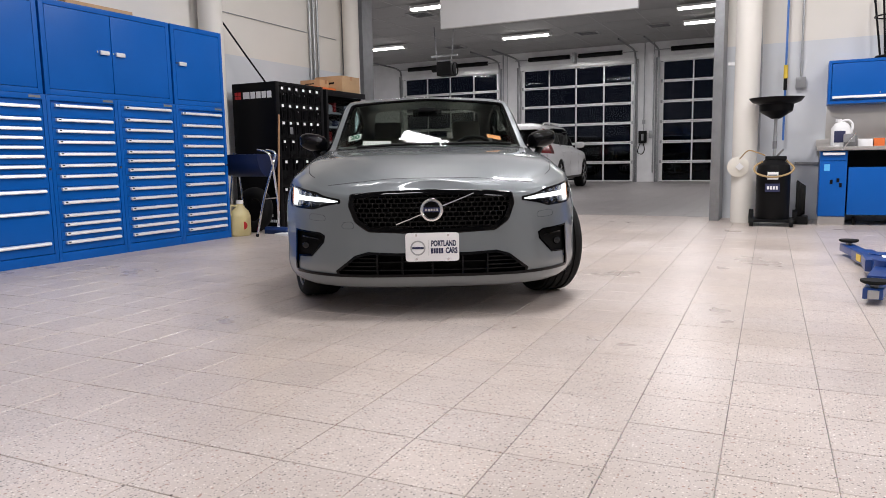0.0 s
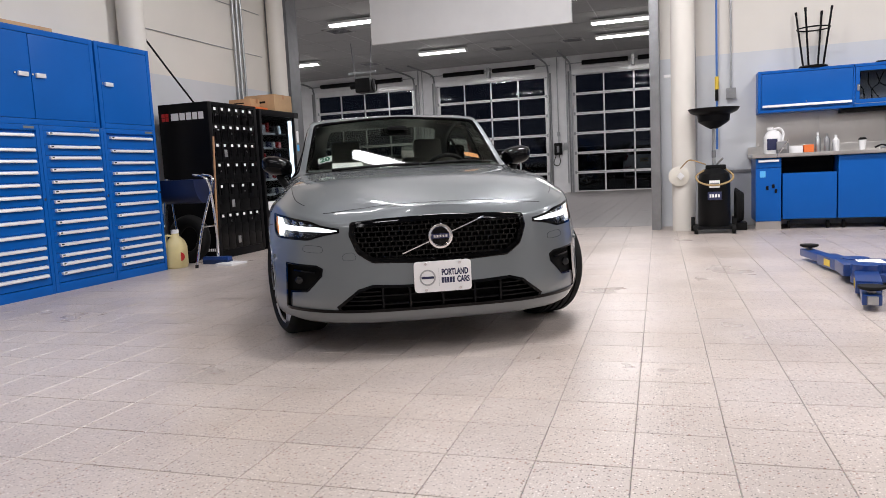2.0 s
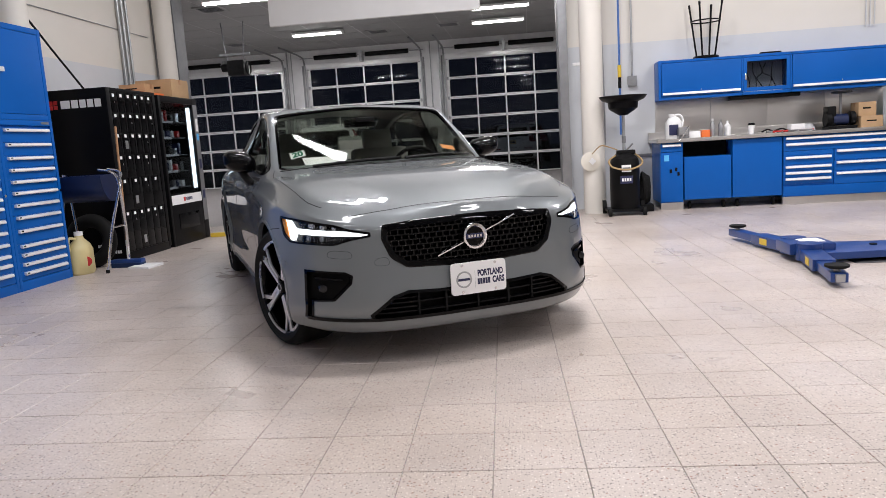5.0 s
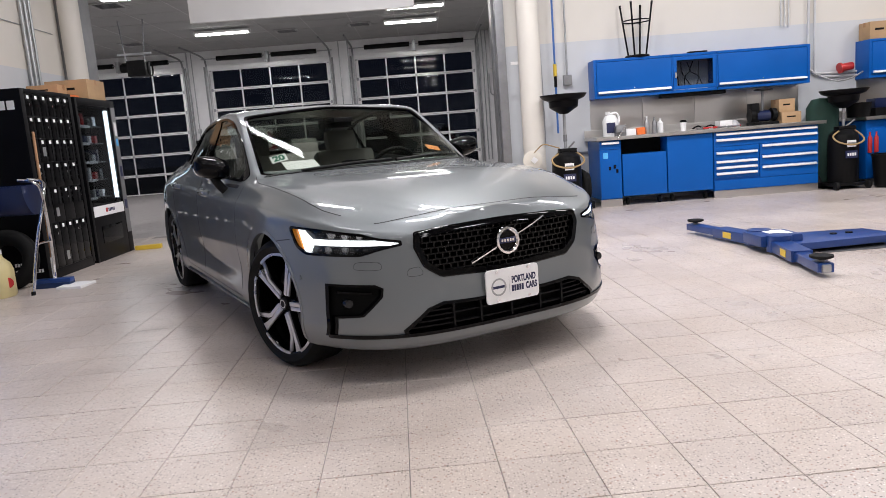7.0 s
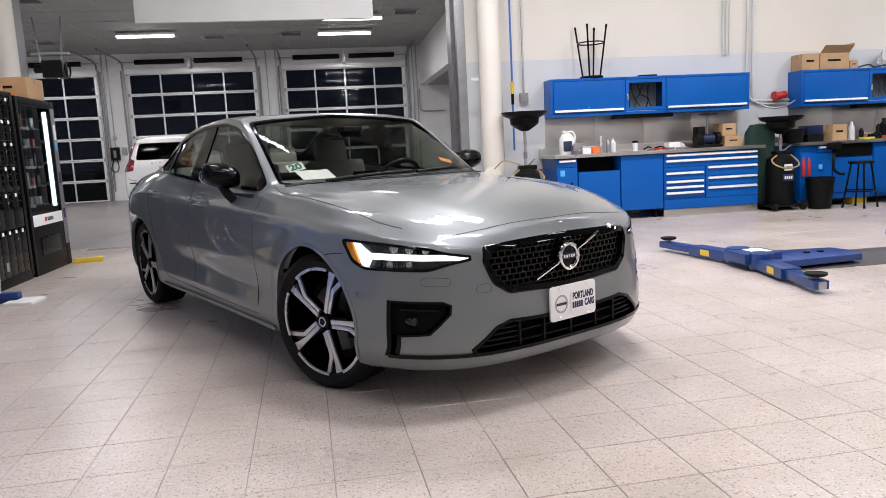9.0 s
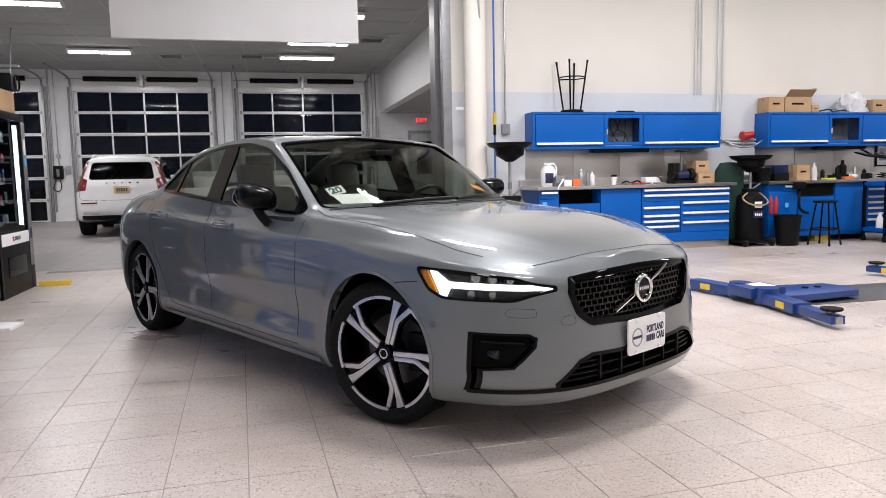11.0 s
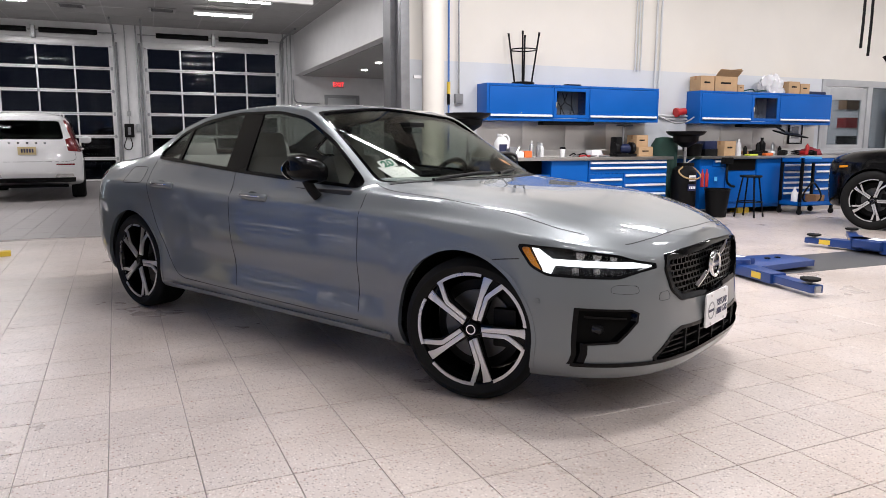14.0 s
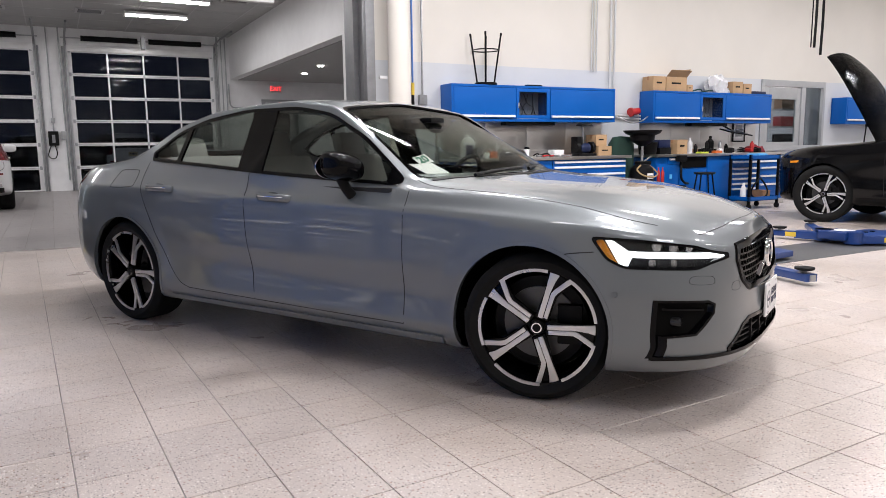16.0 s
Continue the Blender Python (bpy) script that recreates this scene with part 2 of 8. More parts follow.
def mesh_of(name, bm, material, sharp=35):
    bmesh.ops.recalc_face_normals(bm, faces=bm.faces)
    me = bpy.data.meshes.new(name)
    bm.to_mesh(me)
    bm.free()
    for x in material if isinstance(material, (list, tuple)) else [material]:
        me.materials.append(x)
    me.shade_smooth()
    me.set_sharp_from_angle(angle=radians(sharp))
    return me


def part(name, bm, material, parent, label="", sharp=35):
    ob = new(name, bm if isinstance(bm, bpy.types.Mesh) else mesh_of(name, bm, material, sharp))
    ob.parent = parent
    return tagged(ob, label)


def thing(name, label, category, at=(0, 0, 0), turn=0.0, group="", kind=""):
    ob = new(name)
    ob.matrix_basis = pose(*at, 0, 0, turn)
    return tagged(ob, label, category, group, kind)


def solid(name, bm, material, label, category, group="", kind="", sharp=35):
    return tagged(new(name, mesh_of(name, bm, material, sharp)), label, category, group, kind)


def structure(name, bm, material, label, category="wall"):
    return solid(name, bm, material, label, category, kind="structure")




# ---- the structure ----
WALL_Y, LANE_END, LEFT_X, RIGHT_X, BACK_Y, HALL_TOP, LANE_TOP = 10.75, 24.37, -6.8, 13.0, -6.0, 6.2, 4.5
JAMB_L, JAMB_R, BAND_Z = -6.72, -0.92, 2.32

structure("floor", box(-16, RIGHT_X + 0.3, BACK_Y - 0.3, LANE_END + 0.15, -0.3, -0.0035), M["grout"], "speckled beige tiled workshop floor with thin dark joints", "floor")
floor = bpy.data.objects["floor"]
structure("ground", box(-90, 90, LANE_END + 0.15, 130, -0.3, -0.03), M["concrete"], "dark asphalt forecourt outside at night", "ground")


def wall_with_band(name, bm_low, bm_high, label):
    ob = structure(name, bm_low, M["band"], label)
    part("upper_wall", bm_high, M["cream"], ob, "cream painted upper wall")
    return ob


# back wall of the hall, right of the wide opening, with the office window cut through
w = bmesh.new()
bm_box(w, JAMB_R + 0.05, 7.35, WALL_Y, WALL_Y + 0.3, 0, BAND_Z)
bm_box(w, 7.35, 9.3, WALL_Y, WALL_Y + 0.3, 0, 1.0)
bm_box(w, 9.3, RIGHT_X, WALL_Y, WALL_Y + 0.3, 0, BAND_Z)
h = bmesh.new()
bm_box(h, JAMB_R + 0.05, RIGHT_X, WALL_Y, WALL_Y + 0.3, BAND_Z, HALL_TOP)
bm_box(h, LEFT_X, JAMB_R + 0.05, WALL_Y, WALL_Y + 0.3, LANE_TOP, HALL_TOP)
wall_with_band("wall_back", w, h, "painted block wall, pale grey below and cream above")
wall_with_band("wall_left", box(LEFT_X - 0.3, LEFT_X, BACK_Y, WALL_Y + 0.3, 0, BAND_Z), box(LEFT_X - 0.3, LEFT_X, BACK_Y, WALL_Y + 0.3, BAND_Z, HALL_TOP), "painted block side wall, pale grey below and cream above")
wall_with_band("wall_right", box(RIGHT_X, RIGHT_X + 0.3, BACK_Y, WALL_Y + 0.3, 0, BAND_Z), box(RIGHT_X, RIGHT_X + 0.3, BACK_Y, WALL_Y + 0.3, BAND_Z, HALL_TOP), "painted block side wall, pale grey below and cream above")
wall_with_band("wall_front", box(LEFT_X - 0.3, RIGHT_X + 0.3, BACK_Y - 0.3, BACK_Y, 0, BAND_Z), box(LEFT_X - 0.3, RIGHT_X + 0.3, BACK_Y - 0.3, BACK_Y, BAND_Z, HALL_TOP), "painted block wall closing the hall")
# ceiling out of view, added to close the hall and hold down bounce light
structure("ceiling", box(LEFT_X - 0.3, RIGHT_X + 0.3, BACK_Y - 0.3, WALL_Y + 0.3, HALL_TOP, HALL_TOP + 0.2), M["deck"], "unseen ceiling closing the workshop, dark grey to deepen the shadows", "ceiling")

# the service lane behind the opening
structure("floor_lane", box(-16, 5.5, WALL_Y + 0.12, LANE_END + 0.1, -0.02, -0.004), M["grout"], "dark grey tiled service lane floor", "floor")
lane_floor = bpy.data.objects["floor_lane"]
structure("wall_lane_left", box(-16.3, -16, WALL_Y, LANE_END + 0.3, 0, LANE_TOP), M["greywall"], "grey white service lane wall")
structure("wall_lane_front", box(-16, LEFT_X - 0.3, WALL_Y, WALL_Y + 0.3, 0, LANE_TOP), M["greywall"], "grey white service lane wall")

DOORS = ((-13.65, -9.72), (-8.86, -4.93), (-4.08, -0.15))
DOOR_TOP = 3.9
w = bmesh.new()
edges = [-16.3] + [v for d in DOORS for v in d] + [5.5]
for a, b in zip(edges[::2], edges[1::2]):
    bm_box(w, a, b, LANE_END, LANE_END + 0.3, 0, DOOR_TOP)
bm_box(w, -16.3, 5.5, LANE_END, LANE_END + 0.3, DOOR_TOP, LANE_TOP)
structure("wall_lane_end", w, M["greywall"], "grey white end wall with three overhead door openings")

c = bmesh.new()
bm_box(c, -16.3, 5.5, WALL_Y + 0.3, LANE_END + 0.3, LANE_TOP, LANE_TOP + 0.2)
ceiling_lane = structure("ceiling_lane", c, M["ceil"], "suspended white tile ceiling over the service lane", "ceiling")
g = bmesh.new()
for i in range(20):
    bm_box(g, -16 + i * 1.22, -15.975 + i * 1.22, WALL_Y + 0.3, LANE_END, LANE_TOP - 0.006, LANE_TOP - 0.001)
for i in range(12):
    bm_box(g, -16, 5.5, WALL_Y + 0.9 + i * 1.22, WALL_Y + 0.925 + i * 1.22, LANE_TOP - 0.008, LANE_TOP - 0.003)
structure("trim_ceiling_grid", g, M["ceil_grid"], "thin grey ceiling grid bars", "trim")

# side of the lane: bulkhead over a low reception bay
SIDE_X, SOFFIT = 0.34, 3.25
w = bmesh.new()
bm_box(w, SIDE_X, SIDE_X + 0.25, WALL_Y + 0.3, 14.6, 0, LANE_TOP)
bm_box(w, SIDE_X, SIDE_X + 0.25, 14.6, LANE_END, SOFFIT, LANE_TOP)
structure("wall_lane_side", w, M["white"], "white bulkhead wall over a recessed bay")
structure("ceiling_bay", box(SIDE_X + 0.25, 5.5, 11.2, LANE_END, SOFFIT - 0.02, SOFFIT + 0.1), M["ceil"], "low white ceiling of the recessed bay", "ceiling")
structure("wall_bay_side", box(5.5, 5.7, WALL_Y + 0.31, LANE_END + 0.3, 0, LANE_TOP), M["greywall"], "pale wall of the recessed bay")
w = bmesh.new()
bm_box(w, SIDE_X + 0.25, 5.5, 14.4, 14.6, 0, SOFFIT)
structure("wall_bay_near", w, M["white"], "white partition of the recessed bay")

# steel jambs and round posts of the wide opening
for x0, x1, name in ((JAMB_R - 0.06, JAMB_R + 0.06, "trim_jamb_1"), (JAMB_L - 0.08, JAMB_L + 0.04, "trim_jamb_2")):
    b = bmesh.new()
    bm_box(b, x0, x1, 10.28, 10.40, 0, LANE_TOP + 0.6, 0.004)
    bm_box(b, x0 + 0.075 if x0 > -3 else x0, x1 if x0 > -3 else x1 - 0.075, 10.40, WALL_Y, 0, LANE_TOP + 0.6)
    bm_box(b, x0, x1, WALL_Y - 0.02, WALL_Y + 0.3, 0, LANE_TOP + 0.6)
    structure(name, b, M["galvdark"], "grey steel guide jamb of the wide opening", "door jamb")


def round_post(name, x, y, r, label):
    structure(name, lathe([(0, 0), (r, 0), (r, HALL_TOP), (0, HALL_TOP)], 32, Matrix.Translation((x, y, 0))), M["cream"], label, "post")


round_post("post_1", -0.56, 10.18, 0.15, "round cream painted steel post beside the opening")
round_post("post_2", -6.62, 10.28, 0.13, "round cream painted steel post beside the opening")
round_post("post_3", -6.62, 7.12, 0.15, "round cream painted steel post against the side wall")

# hanging white panel in the opening
b = box(-5.17, -2.05, WALL_Y - 0.06, WALL_Y + 0.02, 2.95, LANE_TOP + 0.9, 0.006)
structure("trim_hanging_panel", b, M["panelwhite"], "flat white panel hanging in the head of the opening", "panel")


# ---- overhead doors with glazed sections ----
def overhead_door(name, x0, x1):
    door = thing(name, "closed aluminium sectional overhead door with clear panes, night outside", "overhead door", ((x0 + x1) / 2, LANE_END + 0.1, 0), kind="structure")
    half, rows = (x1 - x0) / 2, 6
    step = DOOR_TOP / rows
    for r in range(rows):
        z0, z1 = r * step, (r + 1) * step
        f = bmesh.new()
        bm_box(f, -half, half, -0.025, 0.025, z0 + 0.004, z0 + 0.042, 0.004)
        bm_box(f, -half, half, -0.025, 0.025, z1 - 0.042, z1 - 0.004, 0.004)
        for k in range(5):
            x = -half + 0.05 + k * (2 * half - 0.1) / 4
            wide = 0.048 if k in (0, 4) else 0.022
            bm_box(f, x - wide, x + wide, -0.022, 0.022, z0 + 0.04, z1 - 0.04)
        section = part("door_section", f, M["alu"], door, "aluminium door section")
        for k in range(4):
            a = -half + 0.05 + k * (2 * half - 0.1) / 4
            pane = part("pane", box(a + 0.014, a + (2 * half - 0.1) / 4 - 0.014, -0.004, 0.004, z0 + 0.03, z1 - 0.03), M["pane"], section, "dark glass pane")
            pane.visible_shadow = False
        for x in (-half + 0.04, 0, half - 0.04):
            part("hinge", box(x - 0.03, x + 0.03, -0.045, -0.024, z1 - 0.05, z1 + 0.05, 0.004), M["galv"], section)
    for s in (-1, 1):
        part("track", box(s * (half + 0.05) - 0.03, s * (half + 0.05) + 0.03, -0.16, -0.06, 0, DOOR_TOP + 0.15, 0.006), M["galv"], door, "galvanised track")
        part("track_angle", box(s * (half + 0.12) - 0.025, s * (half + 0.12) + 0.025, -0.135, -0.10, 0, DOOR_TOP + 0.1), M["galvdark"], door)
        part("curved_track", tube(smooth_path([(s * (half + 0.05), -0.12, DOOR_TOP - 0.1), (s * (half + 0.05), -0.16, DOOR_TOP + 0.16), (s * (half + 0.05), -0.5, DOOR_TOP + 0.36), (s * (half + 0.05), -2.6, DOOR_TOP + 0.4)]), 0.03, 8), M["galvdark"], door)
        part("torsion_spring", rod((s * 0.15, -0.28, DOOR_TOP + 0.32), (s * (half - 0.35), -0.28, DOOR_TOP + 0.32), 0.075, 16), M["black"], door, "black torsion spring")
    part("spring_bracket", box(-0.05, 0.05, -0.36, -0.1, DOOR_TOP + 0.1, DOOR_TOP + 0.44), M["galv"], door)
    part("shaft", rod((-half - 0.15, -0.28, DOOR_TOP + 0.32), (half + 0.15, -0.28, DOOR_TOP + 0.32), 0.018, 10), M["galv"], door)
    part("top_bar", box(-half - 0.08, half + 0.08, -0.12, -0.05, DOOR_TOP - 0.02, DOOR_TOP + 0.14, 0.006), M["alu"], door, "aluminium header bar")


for i, (a, b) in enumerate(DOORS):
    overhead_door("door_%d" % (i + 1), a, b)


# ---- lamps ----
def strip_light(x, y, z, length=1.45, lamp=LANE_LAMP):
    ob = thing("ceiling_light", "lit fluorescent strip light under the service lane ceiling", "ceiling light", (x, y, z), group="lane strip lights")
    part("housing", box(-length / 2, length / 2, -0.11, 0.11, 0.035, 0.09, 0.008), M["white"], ob, "white housing")
    for s in (-0.05, 0.05):
        part("tube", rod((-length / 2 + 0.03, s, 0.01), (length / 2 - 0.03, s, 0.01), 0.024, 12), M["tube"], ob, "lit tube")
    for s in (-1, 1):
        part("end_cap", box(s * length / 2 - 0.015, s * length / 2 + 0.015, -0.115, 0.115, -0.02, 0.095, 0.004), M["white"], ob)
    area_lamp("strip_lamp", x, y, z - 0.04, length, 0.12, lamp)


for x, y in ((-7.25, 20.45), (-7.55, 15.4), (-2.0, 18.65), (-2.15, 20.8), (-2.0, 15.6), (-11.9, 20.2), (-11.9, 15.5)):
    strip_light(x, y, 4.36, lamp=LANE_LAMP * (1.6 if x < -7 else 0.85))

# rows of hanging lamps over the hall, brightest along the back wall
HALL_ROWS = {-3.6: (0.25, 0.3, 0.25, 0.75), -1.2: (0.2, 0.65, 1.3, 1.5), 2.8: (0.3, 0.8, 0.5, 1.3), 6.8: (0.3, 0.9, 0, 1.3), 10.8: (0.3, 0.8, 0, 1.1)}
for x, row in HALL_ROWS.items():
    for y, share in zip((-3.0, 1.0, 4.3, 7.4), row):
        if share:
            area_lamp("hall_lamp", x, y, 4.9, 1.2, 0.34, HALL_LAMP * share)
for x, y in ((1.6, 19.5), (1.8, 21.5), (3.2, 18.2)):
    solid("downlight", lathe([(0, -0.01), (0.07, -0.01), (0.085, 0.0), (0.085, 0.02), (0, 0.02)], 20, Matrix.Translation((x, y, SOFFIT - 0.045))), M["tube"], "small lit round recessed downlight", "downlight", "bay downlights")
    area_lamp("bay_lamp", x, y, SOFFIT - 0.07, 0.15, 0.15, 12)


# ---- cars ----
M["paint_grey"] = surface("grey_car_paint", (0.160, 0.177, 0.186), 0.42, metal=0.35, vary=0.02, scale=2, fine=900, bump=0, coat=1.0)
M["paint_white"] = surface("white_car_paint", (0.84, 0.84, 0.85), 0.35, vary=0.02, bump=0, coat=1.0)
M["paint_black"] = surface("black_car_paint", (0.003, 0.003, 0.0035), 0.12, vary=0.05, bump=0, spec=0.3)
M["blacktrim"] = surface("black_trim", (0.0015, 0.0015, 0.002), 0.12, vary=0.1, bump=0, spec=0.12)
M["cabin"] = surface("cabin_lining", (0.022, 0.022, 0.023), 0.75, vary=0.15)
M["leather"] = surface("grey_leather", (0.21, 0.205, 0.19), 0.5, vary=0.1, fine=120)
M["seam"] = surface("panel_gap", (0.01, 0.01, 0.011), 0.7, bump=0)
M["carglass"] = glass_material("car_glass", (0.70, 0.73, 0.69), 0.0, 0.004, 0.5)
M["sideglass"] = glass_material("car_side_glass", (0.70, 0.73, 0.71), 0.0, 0.02, 0.45)
M["darkglass"] = glass_material("dark_rear_glass", (0.18, 0.19, 0.19), 0.0, 0.006, 0.32)
M["lens"] = glass_material("lamp_lens", (0.95, 0.95, 0.95))
M["drl"] = surface("lit_daylight_lamp", (1, 1, 1), 0.4, emit=(0.93, 0.97, 1.0), strength=1.7, bump=0, vary=0)
M["amber"] = surface("amber_reflector", (0.80, 0.30, 0.02), 0.25, vary=0.1, bump=0)
M["taillight"] = surface("red_tail_lamp", (0.17, 0.004, 0.007), 0.15, coat=1.0, bump=0)
M["machined"] = surface("machined_alloy", (0.66, 0.66, 0.67), 0.3, metal=0.85, vary=0.04, fine=300)
M["lampbody"] = surface("lamp_housing", (0.025, 0.026, 0.028), 0.2, metal=0.6, bump=0)
M["lampbright"] = surface("lamp_reflector", (0.45, 0.46, 0.47), 0.22, metal=0.8, bump=0)
M["plate"] = surface("white_plate", (0.88, 0.88, 0.89), 0.35, vary=0.01, bump=0)
M["sticker_orange"] = surface("orange_sticker", (0.85, 0.32, 0.08), 0.5, bump=0)
M["disc"] = surface("brake_disc", (0.10, 0.10, 0.102), 0.4, metal=0.9, vary=0.1)


def curve_through(keys):
    """A smooth monotone curve through (x, value) pairs."""
    xs = [k[0] for k in keys]
    ys = [k[1] for k in keys]
    d = [(ys[i + 1] - ys[i]) / (xs[i + 1] - xs[i]) for i in range(len(xs) - 1)]
    s = [d[0]] + [0 if a * b <= 0 else 2 * a * b / (a + b) for a, b in zip(d, d[1:])] + [d[-1]]

    def f(x):
        if x <= xs[0]:
            return ys[0]
        if x >= xs[-1]:
            return ys[-1]
        i = max(k for k in range(len(xs) - 1) if xs[k] <= x)
        h = xs[i + 1] - xs[i]
        t = (x - xs[i]) / h
        return (2 * t ** 3 - 3 * t * t + 1) * ys[i] + (t ** 3 - 2 * t * t + t) * h * s[i] + (3 * t * t - 2 * t ** 3) * ys[i + 1] + (t ** 3 - t * t) * h * s[i + 1]
    return f


def body_surface(rows, front, rear, flares=(), folds=()):
    """The closed outer skin. rows: for each lengthwise line, keys of its half width and of its height; front and rear: where the
    rounded ends begin, the tips of the lines and the squareness of the plan; flares: x, height, reach and swell of the wheel arches; folds: lines along
    which the skin turns sharply."""
    wide = [curve_through(r[0]) for r in rows]
    high = [curve_through(r[1]) for r in rows]
    (fx, ftips, fn), (rx, rtips, rn) = front, rear
    ftop, rtop = max(ftips), min(rtips)
    stations = []
    cap = 22
    for k in range(cap, 0, -1):
        a = k / cap * math.pi / 2
        stations.append(("r", math.sin(a) ** (2 / rn), max(0.0, math.cos(a)) ** (2 / rn)))
    n = 88 if flares else 62
    for k in range(n + 1):
        stations.append(("m", rx + (fx - rx) * k / n, 1.0))
    for k in range(1, cap + 1):
        a = k / cap * math.pi / 2
        stations.append(("f", math.sin(a) ** (2 / fn), max(0.0, math.cos(a)) ** (2 / fn)))
    bm = bmesh.new()
    grid = []
    for kind, u, f in stations:
        ctrl = []
        for j in range(len(rows)):
            if kind == "m":
                x, nominal = u, u
            elif kind == "f":
                x, nominal = fx + u * (ftips[j] - fx), fx + u * (ftop - fx)
            else:
                x, nominal = rx + u * (rtips[j] - rx), rx + u * (rtop - rx)
            ctrl.append(Vector((x, wide[j](nominal) * (f if f > 1e-4 else 0.0), high[j](nominal))))
        for j in sorted(folds, reverse=True):
            ctrl[j:j + 1] = [ctrl[j].lerp(ctrl[j - 1], 0.2), ctrl[j], ctrl[j].lerp(ctrl[j + 1], 0.45)]
        p = [Vector((ctrl[1].x, -ctrl[1].y, ctrl[1].z))] + ctrl + [Vector((ctrl[-2].x, -ctrl[-2].y, ctrl[-2].z))]
        gap = [max(1e-4, (b - a).length) for a, b in zip(p, p[1:])]
        slope = [None] + [((p[i] - p[i - 1]) / gap[i - 1] * gap[i] + (p[i + 1] - p[i]) / gap[i] * gap[i - 1]) / (gap[i] + gap[i - 1]) for i in range(1, len(p) - 1)]
        line = []
        for i in range(1, len(p) - 2):
            for q in range(4):
                t = q / 4
                line.append((2 * t ** 3 - 3 * t * t + 1) * p[i] + (t ** 3 - 2 * t * t + t) * gap[i] * slope[i] + (3 * t * t - 2 * t ** 3) * p[i + 1] + (t ** 3 - t * t) * gap[i] * slope[i + 1])
        line.append(ctrl[-1])
        ring = line + [Vector((v.x, -v.y, v.z)) for v in line[-2:0:-1]]
        grid.append([bm.verts.new(v) for v in ring])
    m = len(grid[0])
    for a, b in zip(grid, grid[1:]):
        for k in range(m):
            bm.faces.new((a[k], a[(k + 1) % m], b[(k + 1) % m], b[k]))
    for x, z, reach, swell in flares:
        for v in bm.verts:
            if abs(v.co.y) > 0.72:
                t = min(1.0, max(0.0, (reach - math.hypot(v.co.x - x, v.co.z - z)) / 0.05))
                v.co.y += math.copysign(swell * t * t * (3 - 2 * t), v.co.y)
    bmesh.ops.remove_doubles(bm, verts=bm.verts, dist=0.0004)
    bmesh.ops.dissolve_degenerate(bm, edges=bm.edges, dist=0.0004)
    bmesh.ops.holes_fill(bm, edges=bm.edges, sides=0)
    bmesh.ops.recalc_face_normals(bm, faces=bm.faces)
    if bm.calc_volume(signed=True) < 0:
        bmesh.ops.reverse_faces(bm, faces=bm.faces)
    return bm


